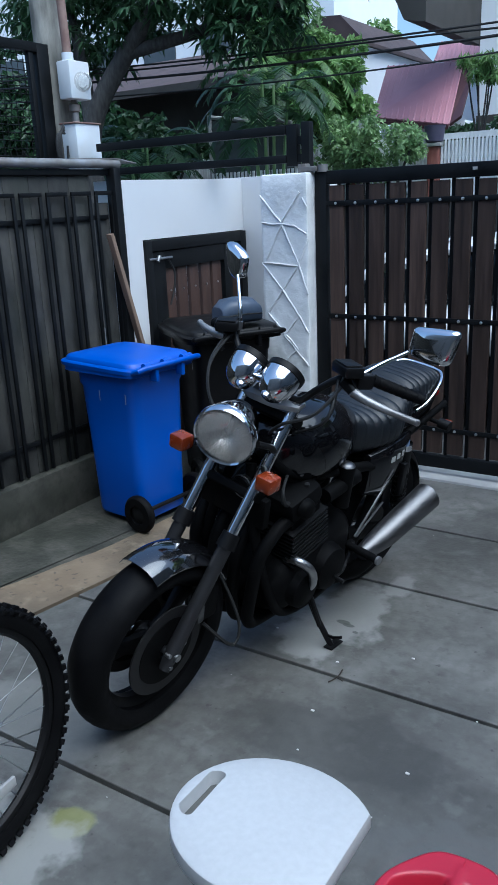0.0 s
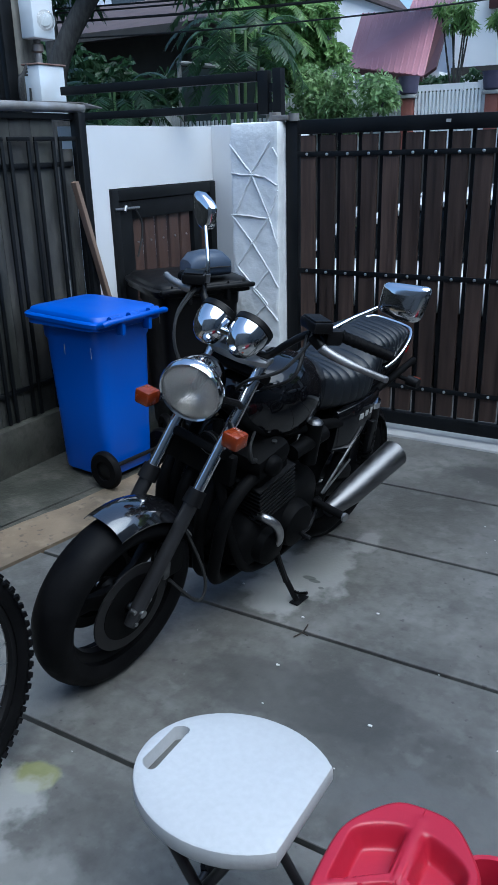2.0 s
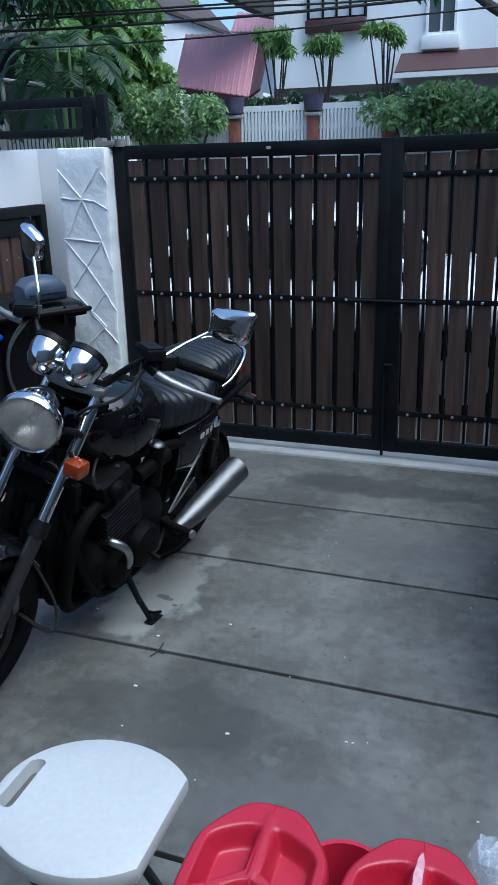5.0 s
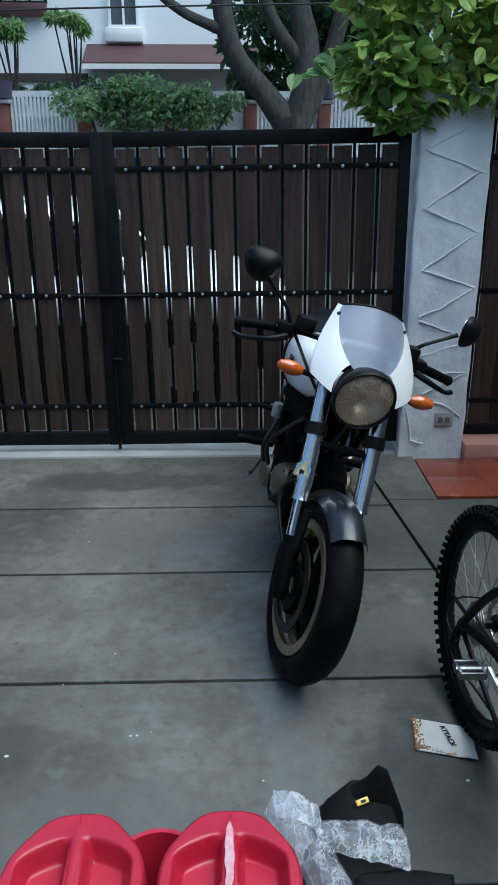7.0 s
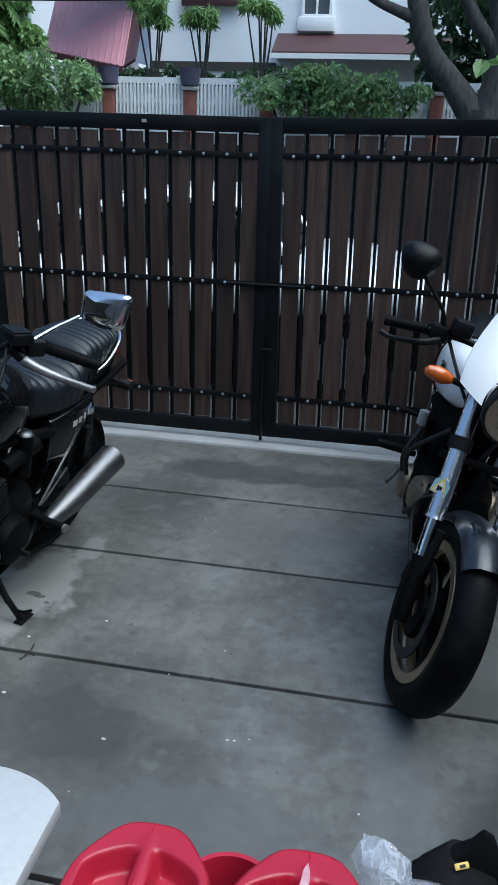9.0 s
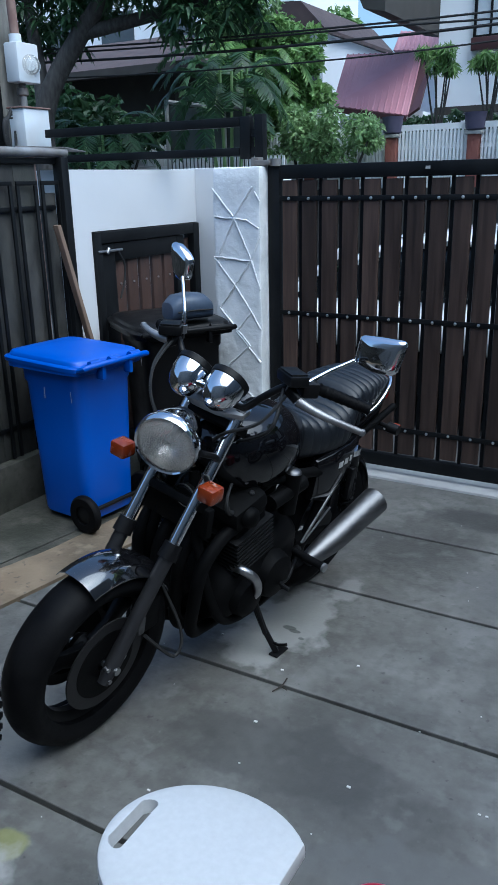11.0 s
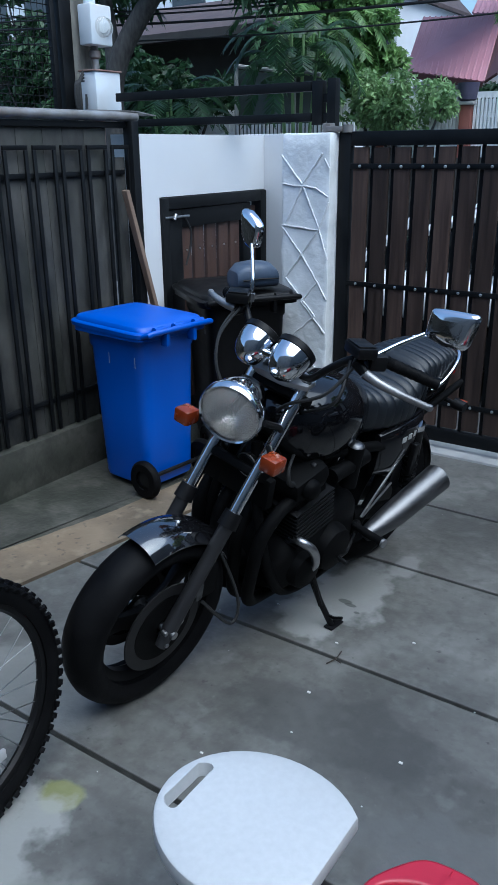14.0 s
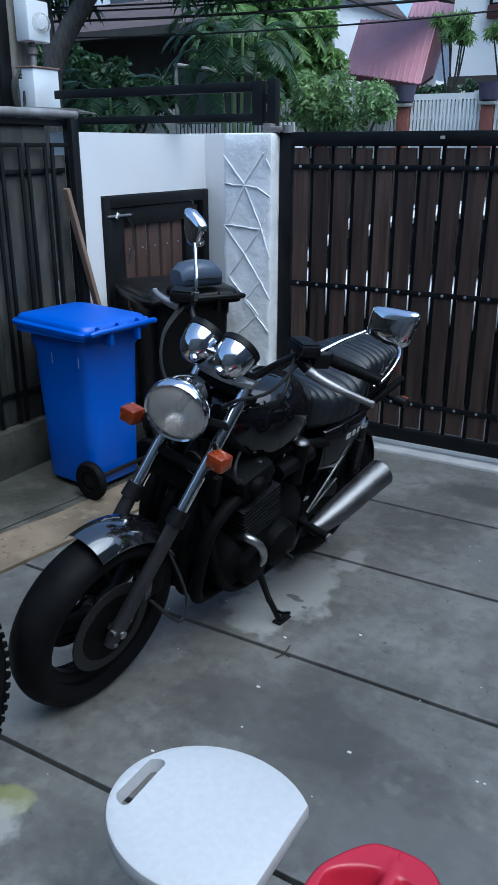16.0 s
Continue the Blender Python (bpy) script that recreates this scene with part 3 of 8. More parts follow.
# added wall, never in view: cuts light from behind and darkens reflections
part("wall_back", box(B(), (-3.4, -2.2, -0.1), (3.2, -2.0, 4.2)), GREY_RENDER)
tagged(bpy.data.objects["wall_back"], "unseen grey wall added behind the driveway to cut light", "wall", "", "structure")
# added out of view so that the east side of the drive falls darker
east = part("wall_east", box(B(), (3.1, -2.0, -0.1), (3.3, 4.45, 3.8)), GREY_RENDER)
tagged(east, "unseen grey wall added to shade the east side", "wall", "", "structure")

# low door in the white wall
door = thing("door_1", pose(-3.10, 3.60, 0), "low door of brown boards in a black steel frame", "door", "", "structure")
bm = B()
box(bm, (-0.06, 0.003, 0.02), (0.02, 0.06, 1.395), 0.003)
box(bm, (-0.06, 1.02, 0.02), (0.02, 1.087, 1.395), 0.003)
box(bm, (-0.06, 0.06, 1.33), (0.02, 1.02, 1.395), 0.003)
part("door_frame", bm, BLACK_STEEL, door)
bm = B()
box(bm, (-0.05, 0.065, 0.05), (0.005, 0.19, 1.325), 0.003)
box(bm, (-0.05, 0.83, 0.05), (0.005, 0.92, 1.325), 0.003)
box(bm, (-0.05, 0.19, 1.22), (0.005, 0.83, 1.325), 0.003)
box(bm, (-0.05, 0.19, 0.05), (0.005, 0.83, 0.15), 0.003)
part("door_stiles", bm, BLACK_STEEL, door)
for i in range(5):
    y = 0.20 + 0.128 * i
    board = part("board", box(B(), (-0.04, y, 0.15), (-0.015, y + 0.098, 1.22), 0.003), WARM_WOOD, door)
    part("bolt", cyl(B(), (-0.016, y + 0.05, 1.08), (-0.008, y + 0.05, 1.08), 0.006), BOLT, board)
part("board", box(B(), (-0.04, 0.93, 0.15), (-0.02, 1.01, 1.30), 0.003), WARM_WOOD, door)
bm = B()
cyl(bm, (0.02, 0.02, 1.285), (0.02, 0.24, 1.285), 0.008)
cyl(bm, (0.02, 0.10, 1.27), (0.02, 0.12, 1.30), 0.012)
part("slide_bolt", bm, STEEL, door, "grey steel slide bolt")
part("chain", tube(B(), [(0.02, 0.2, 1.28), (0.03, 0.24, 1.2), (0.03, 0.23, 1.1), (0.025, 0.19, 1.0)], 0.006, 6, 5), CABLE, door)


# ---- pillars with raised plaster lines ----
def pillar(name, x0, x1, y0, y1, top, lines, label):
    p = thing(name, pose(0, 0, 0), label, "pillar", "", "structure")
    bm = box(B(), (x0, y0, -0.1), (x1, y1, top), 0.012)
    bmesh.ops.subdivide_edges(bm, edges=[e for e in bm.edges if e.calc_length() > 0.2], cuts=22, use_grid_fill=True)
    for v in bm.verts:
        k = 0.007 + 0.010 * max(0.0, 0.30 - v.co.z)
        fine = noise.noise(v.co * 26) * 0.004
        v.co += Vector((noise.noise(v.co * 7) * k + fine, noise.noise(v.co * 7 + Vector((9, 0, 0))) * k + fine, 0))
    part("shaft", bm, WHITE_STUCCO, p)
    bm = B()
    for pts in lines:
        q = []
        for (u0, z0), (u1, z1) in zip(pts, pts[1:]):
            k = 8
            for i in range(k):
                t = i / k
                q.append((u0 + (u1 - u0) * t, z0 + (z1 - z0) * t))
        q.append(pts[-1])
        q = [(x0 + u * (x1 - x0), y0 - 0.003, z + 0.006 * noise.noise(Vector((u * 9, z * 9, x0)))) for u, z in q]
        tube(bm, q, [0.0048 + 0.002 * noise.noise(Vector(c) * 13) for c in q], 6)
    part("plaster_relief", bm, WHITE_STUCCO, p, "raised zigzag plaster lines")
    return p


LW = [[(0.0, 1.62), (0.45, 1.465), (0.85, 1.63)], [(0.02, 1.462), (0.72, 1.45), (0.98, 1.40)], [(0.0, 1.235), (0.78, 1.215)],
      [(0.46, 1.455), (0.8, 1.23), (1.0, 1.05)], [(0.46, 1.455), (0.1, 1.25)], [(0.0, 1.232), (0.45, 1.07), (0.8, 0.92)], [(1.0, 1.37), (0.8, 1.22), (0.1, 0.93)],
      [(0.1, 0.93), (0.75, 0.72)], [(0.8, 0.92), (0.45, 0.80), (0.98, 0.62)], [(0.8, 0.92), (1.0, 0.82)], [(0.75, 0.72), (0.15, 0.55), (0.8, 0.40)], [(0.8, 0.40), (0.1, 0.2)], [(0.9, 1.6), (1.0, 1.55)]]
pillar("pillar_west", -2.575, -2.262, 4.075, 4.39, 1.735, LW, "white stucco gate pillar with raised plaster lines")
RU = lambda *pts: [((x - 0.938) / 0.367, z) for x, z in pts]
RW = [RU((1.29, 1.83), (1.234, 1.792), (0.97, 1.658), (1.253, 1.555), (1.29, 1.545)), RU((1.253, 1.555), (0.981, 1.372), (1.275, 1.255)), RU((1.275, 1.255), (0.994, 1.059), (1.285, 0.968)), RU((1.285, 0.968), (1.10, 0.85), (1.0, 0.815)),
      RU((1.0, 0.79), (1.15, 0.735), (1.275, 0.69)), RU((1.29, 0.675), (1.12, 0.625), (1.015, 0.593)), RU((1.03, 0.53), (1.15, 0.50), (1.275, 0.495)), RU((1.275, 0.495), (1.16, 0.43), (1.05, 0.375)), RU((1.10, 0.335), (1.20, 0.30), (1.275, 0.24)), RU((0.96, 0.30), (0.99, 0.18), (1.0, 0.10), (1.07, 0.08))]
pr = pillar("pillar_east", 0.938, 1.305, 4.06, 4.38, 1.95, RW, "white stucco gate pillar with raised plaster lines and outlet")
bm = B()
box(bm, (1.13, 4.050, 0.185), (1.235, 4.062, 0.265), 0.004)
outlet = part("outlet", bm, PALE, pr, "cream plastic wall outlet")
bm = B()
for k in (0, 1):
    box(bm, (1.15 + 0.04 * k, 4.046, 0.21), (1.175 + 0.04 * k, 4.052, 0.24), 0.002)
part("socket", bm, PALE_STRIP, outlet)


# ---- the double gate ----
def gate_leaf(name, x0, x1, first, n, pitch, label, lift=0.0, swing=0.0, bar=0.0098):
    g = thing(name, pose(x0, 4.19, 0, 0, -lift, swing), label, "gate", "gate leaves", "structure")
    w = x1 - x0
    bm = B()
    box(bm, (0, -0.025, 0.05), (0.075, 0.025, 1.74), 0.004)
    box(bm, (w - 0.06, -0.025, 0.05), (w, 0.025, 1.74), 0.004)
    part("stile", bm, BLACK_STEEL, g)
    part("top_rail", box(B(), (0.075, -0.024, 1.665), (w - 0.06, 0.024, 1.739), 0.004), BLACK_STEEL, g)
    part("bottom_rail", box(B(), (0.075, -0.024, 0.051), (w - 0.06, 0.024, 0.125), 0.004), BLACK_STEEL, g)
    for z in (1.56, 0.915, 0.285):
        part("flat_bar", box(B(), (0.07, -0.024, z - 0.014), (w - 0.055, -0.018, z + 0.014), 0.001), BLACK_STEEL, g)
    bw = pitch - 0.034
    bb = B()
    box(bb, (-bw / 2, -0.017, 0.14), (bw / 2, 0.005, 1.658), 0.003)
    me = bpy.data.meshes.new("board")
    bb.to_mesh(me)
    bb.free()
    me.materials.append(GATE_WOOD)
    bm2 = B()
    lathe(bm2, [(0.0085, 0), (0.008, 0.004), (0.004, 0.006)], axis_to((0, -1, 0)), 10)
    mb = bpy.data.meshes.new("bolt")
    bm2.to_mesh(mb)
    bm2.free()
    mb.materials.append(BOLT)
    for i in range(n):
        c = first + pitch * i
        bo = share("board", me, g, pose(c, random.uniform(-0.002, 0.002), random.uniform(-0.003, 0.001)))
        for z in (1.56, 0.915, 0.285):
            share("bolt", mb, bo, pose(0, -0.0241, z))
    for i in range(n + 1):
        c = first + pitch * (i - 0.5)
        if 0.08 < c < w - 0.065:
            part("upright_bar", box(B(), (c - bar, 0.006, 0.125), (c + bar, 0.018, 1.665)), BLACK_STEEL, g)
    return g


gl = gate_leaf("gate_leaf_west", -2.257, -0.665, 0.133, 12, 0.1235, "gate leaf of dark stained boards in black steel")
gr = gate_leaf("gate_leaf_east", -0.655, 0.935, 0.133, 12, 0.1235, "gate leaf of dark stained boards in black steel", 0.95, -2.0, 0.0075)
bm = B()
cyl(bm, (1.592, -0.03, 0.03), (1.592, -0.03, 0.55), 0.009)
tube(bm, [(1.592, -0.03, 0.55), (1.60, -0.06, 0.57), (1.64, -0.06, 0.57)], 0.009)
part("drop_bolt", bm, BLACK_STEEL, gl, "black drop bolt rod")
part("latch_rod", cyl(B(), (1.38, -0.035, 0.915), (1.80, -0.035, 0.915), 0.009), BLACK_STEEL, gl, "horizontal latch rod")
bm = B()
box(bm, (-0.07, -0.06, 1.74), (0.03, 0.03, 1.768), 0.005)
cyl(bm, (0.05, -0.02, 1.735), (0.05, -0.02, 1.775), 0.03)
box(bm, (-0.10, -0.04, 1.72), (-0.05, 0.02, 1.785), 0.005)
part("hinge", bm, ZINC, gl, "grey steel hinge bracket")
bm = B()
box(bm, (0.92, -0.027, 1.70), (0.945, -0.026, 1.715))
part("paint_chip", bm, PALE, gl)

# fixed board fence to the east of the pillar
rf = thing("board_fence_east", pose(1.305, 4.20, 0), "fixed fence of dark stained boards in black steel", "fence", "", "structure")
bm = B()
box(bm, (0.0, -0.02, 0.09), (1.79, 0.02, 0.15), 0.003)
part("bottom_rail", bm, BLACK_STEEL, rf)
part("top_rail", box(B(), (0.0, -0.02, 1.90), (1.79, 0.02, 1.97), 0.003), BLACK_STEEL, rf)
part("stile", box(B(), (-0.03, -0.022, 0.15), (0.05, 0.022, 1.90), 0.003), BLACK_STEEL, rf)
for z in (1.62, 0.93, 0.30):
    part("flat_bar", box(B(), (0.05, -0.024, z - 0.014), (1.79, -0.018, z + 0.014), 0.001), BLACK_STEEL, rf)
for i in range(14):
    x = 0.06 + 0.1235 * i
    part("board", box(B(), (x, -0.017, 0.155), (x + 0.1215, 0.005, 1.895), 0.003), GATE_WOOD, rf)
    part("upright_bar", box(B(), (x + 0.106, 0.006, 0.155), (x + 0.118, 0.02, 1.895)), BLACK_STEEL, rf)

# ---- board fence with steel grille on the west plinth ----
lf = thing("board_fence_west", pose(-3.12, 0, 0), "weathered grey board fence behind a black steel grille", "fence", "", "structure")
y = -3.0
k = 0
while y < 3.24:
    w = 0.145 + 0.02 * math.sin(k * 2.3)
    part("board", box(B(), (-0.05, y + 0.001, 0.25), (-0.028, min(y + w - 0.001, 3.285), 1.765), 0.002), GREY_WOOD, lf)
    y += w
    k += 1
part("board", box(B(), (-0.05, 3.288, 0.25), (-0.028, 3.384, 1.62), 0.002), GREY_WOOD, lf)
for z in (1.545, 0.42):
    part("rail", box(B(), (-0.028, -3.0, z - 0.012), (-0.008, 3.36, z + 0.012), 0.002), BLACK_STEEL, lf)
for i in range(35):
    yc = 3.325 - 0.1775 * i
    bm = B()
    r = 0.0105
    for y0 in (yc - 0.063, yc + 0.063):
        box(bm, (-0.006, y0 - r, 0.26), (0.006, y0 + r, 1.66), 0.002)
    box(bm, (-0.006, yc - 0.063 - r, 1.66), (0.006, yc + 0.063 + r, 1.682), 0.002)
    part("grille_loop", bm, BLACK_STEEL, lf)
bm = B()
box(bm, (-0.03, 3.385, 0.25), (0.035, 3.44, 1.80), 0.004)
part("end_post", bm, BLACK_STEEL, lf)
part("top_pipe", cyl(B(), (0.0, -3.0, 1.822), (0.0, 3.46, 1.822), 0.024), ZINC, lf, "rusty grey steel pipe")
part("cap_sheet", box(B(), (-0.10, -3.0, 1.766), (-0.005, 3.45, 1.795), 0.004), BLACK_STEEL, lf)
bm = B()
prism(bm, [(-0.02, 3.12), (0.02, 3.45), (-0.30, 3.98), (-0.55, 3.55)], 1.846, 1.852)
part("scrap_sheet", bm, ZINC, lf, "bent scrap of metal sheet")

# loose plank
pk = part("plank", box(B(), (-0.022, -0.012, 0), (0.022, 0.012, 1.5), 0.003), PLANK)
tagged(pk, "worn brown plank leaning on the board fence", "plank")
pk.matrix_world = look((-3.02, 3.66, 0.0), (-3.075, 3.30, 1.44)) @ pose(0, 0, 0, 180, 0, 0)

# steel rails above the wall, on posts
rail = thing("rail_frame", pose(0, 4.30, 0), "black steel rail frame above the white wall", "rail")
for z0, z1 in ((1.960, 2.012), (1.80, 1.845)):
    part("rail", box(B(), (-4.02, -0.025, z0), (-2.505, 0.025, z1), 0.003), BLACK_STEEL, rail)
part("upright", box(B(), (-2.50, -0.025, 1.78), (-2.43, 0.025, 2.014), 0.003), BLACK_STEEL, rail)
bm = B()
box(bm, (-2.40, -0.027, 1.735), (-2.345, 0.027, 2.022), 0.003)
part("post", bm, BLACK_STEEL, rail)
for z in (1.90, 1.80):
    part("bracket", box(B(), (-2.43, -0.015, z), (-2.40, 0.015, z + 0.045)), BLACK_STEEL, rail)

# ---- foliage helpers ----
def leaf_cloud(spots, n, size, long=1.6, droop=0.4, seed=1, fold=0.25, heart=False):
    """Many single leaves round the spots (x, y, z, rx, ry, rz): points and faces for one mesh."""
    rng = np.random.default_rng(seed)
    spots = np.array(spots, float)
    vol = spots[:, 3] * spots[:, 4] * spots[:, 5]
    pick = rng.choice(len(spots), n, p=vol ** 0.7 / (vol ** 0.7).sum())
    d = rng.normal(size=(n, 3))
    d /= np.linalg.norm(d, axis=1, keepdims=True)
    rad = rng.uniform(0.35, 1.0, (n, 1)) ** 0.5
    c = spots[pick, :3] + d * rad * spots[pick, 3:6]
    out = d * np.array([1, 1, 0.4]) + rng.normal(scale=0.6, size=(n, 3))
    out[:, 2] -= droop
    out /= np.linalg.norm(out, axis=1, keepdims=True)
    nrm = rng.normal(scale=0.55, size=(n, 3)) + np.array([0, -0.25, 0.8])
    side = np.cross(out, nrm)
    side /= np.linalg.norm(side, axis=1, keepdims=True)
    up = np.cross(side, out)
    s = size * rng.uniform(0.65, 1.25, (n, 1))
    l, w = s * long * 0.5, s * 0.5
    if heart:
        half = ((-0.85, 0.45, fold * 0.6), (-0.50, 0.85, fold), (0.0, 0.95, fold), (0.5, 0.68, fold * 0.7), (0.85, 0.30, fold * 0.2))
        shape = [(-0.85, 0, 0), *half, (1.12, 0, -0.15), *((a, -b, h) for a, b, h in half[::-1])]
        faces = [(0, k, k + 1) for k in range(1, 11)]
    else:
        shape = [(-1, 0, 0), (0, 0.85, fold), (1, 0, -0.2), (0, -0.85, fold)]
        faces = [(0, 1, 2), (0, 2, 3)]
    k = len(shape)
    v = np.stack([c + a * l * out + b * w * side + h * w * up for a, b, h in shape], 1).reshape(-1, 3)
    f = (np.arange(n)[:, None, None] * k + np.array(faces)[None]).reshape(-1, 3)
    return v.tolist(), [], f.tolist()


def clumps(centre, radii, n, r, seed=1):
    rng = random.Random(seed)
    out = []
    while len(out) < n:
        p = [rng.uniform(-1, 1) for _ in range(3)]
        if sum(a * a for a in p) > 1:
            continue
        q = r * rng.uniform(0.6, 1.3)
        out.append((*[c + a * b for c, a, b in zip(centre, p, radii)], q, q, q * 0.7))
    return out


def frond(bm_v, bm_f, base, d, length, leaflets, width, droop, rng):
    """A feathered palm frond, its leaflets hung along a bent rib."""
    p = Vector(base)
    d = Vector(d).normalized()
    step = length / leaflets
    for i in range(leaflets):
        t = i / leaflets
        d = (d + Vector((0, 0, -droop * step))).normalized()
        p = p + d * step
        s, u, _ = tri_frame(d)
        ln = width * (0.35 + 1.3 * t * (1.25 - t))
        for sg in (-1, 1):
            q = (s * sg + d * 0.55 + Vector((0, 0, -0.35 + rng.uniform(-0.15, 0.15)))).normalized() * ln
            n = len(bm_v)
            h = d * step * 0.42
            bm_v += [p - h, p + h, p + q * 0.6 + h, p + q, p + q * 0.6 - h]
            bm_f += [(n, n + 1, n + 2, n + 3, n + 4)]


# ---- the near vine over the east pillar ----
vine = thing("vine", pose(1.15, 4.25, 1.8), "broad-leaved green vine spilling over the gate pillar", "vine")
spots = [(1.05, 4.15, 2.25, 0.42, 0.30, 0.40), (0.72, 4.1, 2.05, 0.22, 0.22, 0.20), (1.5, 4.15, 2.2, 0.45, 0.3, 0.42), (0.95, 4.05, 1.92, 0.22, 0.14, 0.12), (1.25, 4.05, 1.95, 0.25, 0.14, 0.14),
         (0.70, 4.1, 2.35, 0.2, 0.2, 0.2), (1.6, 4.1, 1.95, 0.35, 0.18, 0.2), (2.0, 4.2, 2.3, 0.5, 0.3, 0.45), (1.1, 4.3, 2.7, 0.6, 0.4, 0.4), (0.62, 4.05, 1.93, 0.10, 0.1, 0.10), (0.82, 4.06, 1.83, 0.18, 0.09, 0.10)]
loc = Matrix.Translation((-1.15, -4.25, -1.8))
v, e, f = leaf_cloud(spots, 3500, 0.072, 1.4, 0.12, 5, 0.12, True)
part("leaves", ([tuple(loc @ Vector(p)) for p in v], e, f), LEAF_VINE, vine, "", 0, "stuff")
bm = B()
rng = random.Random(4)
for s in spots[:9]:
    q = [Vector((rng.uniform(1.05, 1.25), 4.3, 1.9))]
    for t in (0.35, 0.7, 1.0):
        q.append(q[0].lerp(Vector(s[:3]), t) + Vector((rng.uniform(-0.06, 0.06), 0, 0.06 * math.sin(3 * t))))
    tube(bm, [loc @ p for p in q], [0.012, 0.009, 0.006, 0.003], 6, 4)
q = [Vector(p) for p in ((0.70, 4.05, 2.08), (0.55, 4.0, 2.09), (0.42, 3.98, 2.03), (0.30, 3.97, 1.97))]
tube(bm, [loc @ p for p in q], [0.005, 0.004, 0.003, 0.002], 6, 4)
part("stem", bm, BARK, vine, "", 40, "stuff")
v, e, f = leaf_cloud([(*p, 0.035, 0.03, 0.03) for p in (q[1], q[2], q[3], q[1].lerp(q[2], 0.5), q[2].lerp(q[3], 0.5))], 14, 0.085, 1.3, 0.6, 8, heart=True)
part("trailing_leaves", ([tuple(loc @ Vector(p)) for p in v], e, f), LEAF_LIGHT, vine, "pale green trailing leaf tips", 0)

# ---- street: car, tree, opposite fence, houses ----
car = thing("car", pose(-1.62, 6.19, -0.12, 0, 0, 180), "white parked hatchback car seen between the gate boards", "car")
rings = []
for x, w, z0, z1 in ((-2.05, 0.62, 0.55, 0.74), (-1.97, 0.76, 0.52, 0.85), (-1.83, 0.80, 0.52, 0.89), (-1.5, 0.83, 0.52, 0.98), (-1.2, 0.84, 0.55, 1.03), (-0.85, 0.84, 0.52, 1.0), (-0.4, 0.84, 0.52, 0.95), (1.2, 0.84, 0.52, 0.95), (1.85, 0.80, 0.52, 0.93), (2.02, 0.7, 0.55, 0.85)):
    rings.append([(x, a * w, z0 + (z1 - z0) * (0.5 + b)) for a, b in ((u * 2, h) for u, h in oval(1, 1, 24, 3))])
part("body", skin(B(), rings), CAR_WHITE, car)
# the shade on the car's lower side, built as a black part
rings = [[(x, a * w, 0.22 + 0.36 * (0.5 + b)) for a, b in ((u * 2, h) for u, h in oval(1, 1, 20, 5))] for x, w in ((-2.0, 0.6), (-1.9, 0.76), (-1.2, 0.79), (1.2, 0.79), (1.85, 0.76), (1.98, 0.6))]
part("sill_cladding", skin(B(), rings), BLACK_PLASTIC, car, "black lower side standing in for shade")
rings = []
for x, w, z1 in ((-0.95, 0.72, 1.0), (-0.62, 0.68, 1.33), (-0.2, 0.66, 1.41), (0.3, 0.66, 1.37), (0.72, 0.64, 1.22), (1.3, 0.66, 0.97)):
    rings.append([(x, a * w, 0.86 + (z1 - 0.86) * (0.5 + b)) for a, b in ((u * 2, h) for u, h in oval(1, 1, 20, 4))])
part("cabin", skin(B(), rings), CAR_GLASS, car, "dark glass cabin")
rings = []
for x, w, z1 in ((-0.66, 0.685, 1.35), (-0.3, 0.69, 1.42), (0.0, 0.69, 1.425), (0.41, 0.68, 1.36), (0.75, 0.66, 1.23)):
    rings.append([(x, a * w, z1 - 0.065 + b * 0.13) for a, b in ((u * 2, h) for u, h in oval(1, 1, 16, 3))])
part("roof", skin(B(), rings), CAR_WHITE, car)
for x0, x1 in ((-0.93, -0.62), (0.05, 0.08), (1.15, 0.72)):
    for s in (-1, 1):
        part("window_pillar", tube(B(), [(x0, s * 0.735, 0.95), (x1, s * 0.675, 1.30)], 0.03, 8), CAR_WHITE, car)
for x in (-1.3, 1.25):
    for s in (-1, 1):
        wh = part("wheel", lathe(B(), [(0.19, -0.09), (0.29, -0.09), (0.31, -0.05), (0.31, 0.05), (0.29, 0.09), (0.19, 0.09)], axis_to((0, 1, 0), (x, s * 0.76, 0.31)), 28, True), RUBBER, car)
        bm = lathe(B(), [(0.02, 0.09), (0.19, 0.085), (0.19, -0.085), (0.02, -0.09)], axis_to((0, 1, 0), (x, s * 0.76, 0.31)), 28)
        part("rim", bm, ALLOY, wh)
for s in (-1, 1):
    part("side_mirror", box(B(), (-0.75, s * 0.84 - 0.08, 1.0), (-0.62, s * 0.84 + 0.08, 1.12), 0.03), CAR_WHITE, car)
    part("headlight", box(B(), (-2.04, s * 0.5 - 0.12, 0.62), (-1.9, s * 0.5 + 0.12, 0.74), 0.03), REFLECTOR, car)
    part("tail_lamp", box(B(), (1.88, s * 0.66 - 0.07, 0.75), (2.02, s * 0.66 + 0.07, 0.98), 0.03), RED_LENS, car)

tree = thing("street_tree", pose(0.85, 10.5, -0.12), "grey-barked street tree forking low above the fence", "tree")
T = lambda *pts: [Vector((x - 0.85, y - 10.5, z + 0.12)) for x, y, z in pts]
bm = B()
tube(bm, T((0.85, 10.5, -0.15), (0.84, 10.5, 0.8), (0.83, 10.5, 1.6), (0.82, 10.5, 2.0)), [0.30, 0.22, 0.20, 0.22], 14, 4)
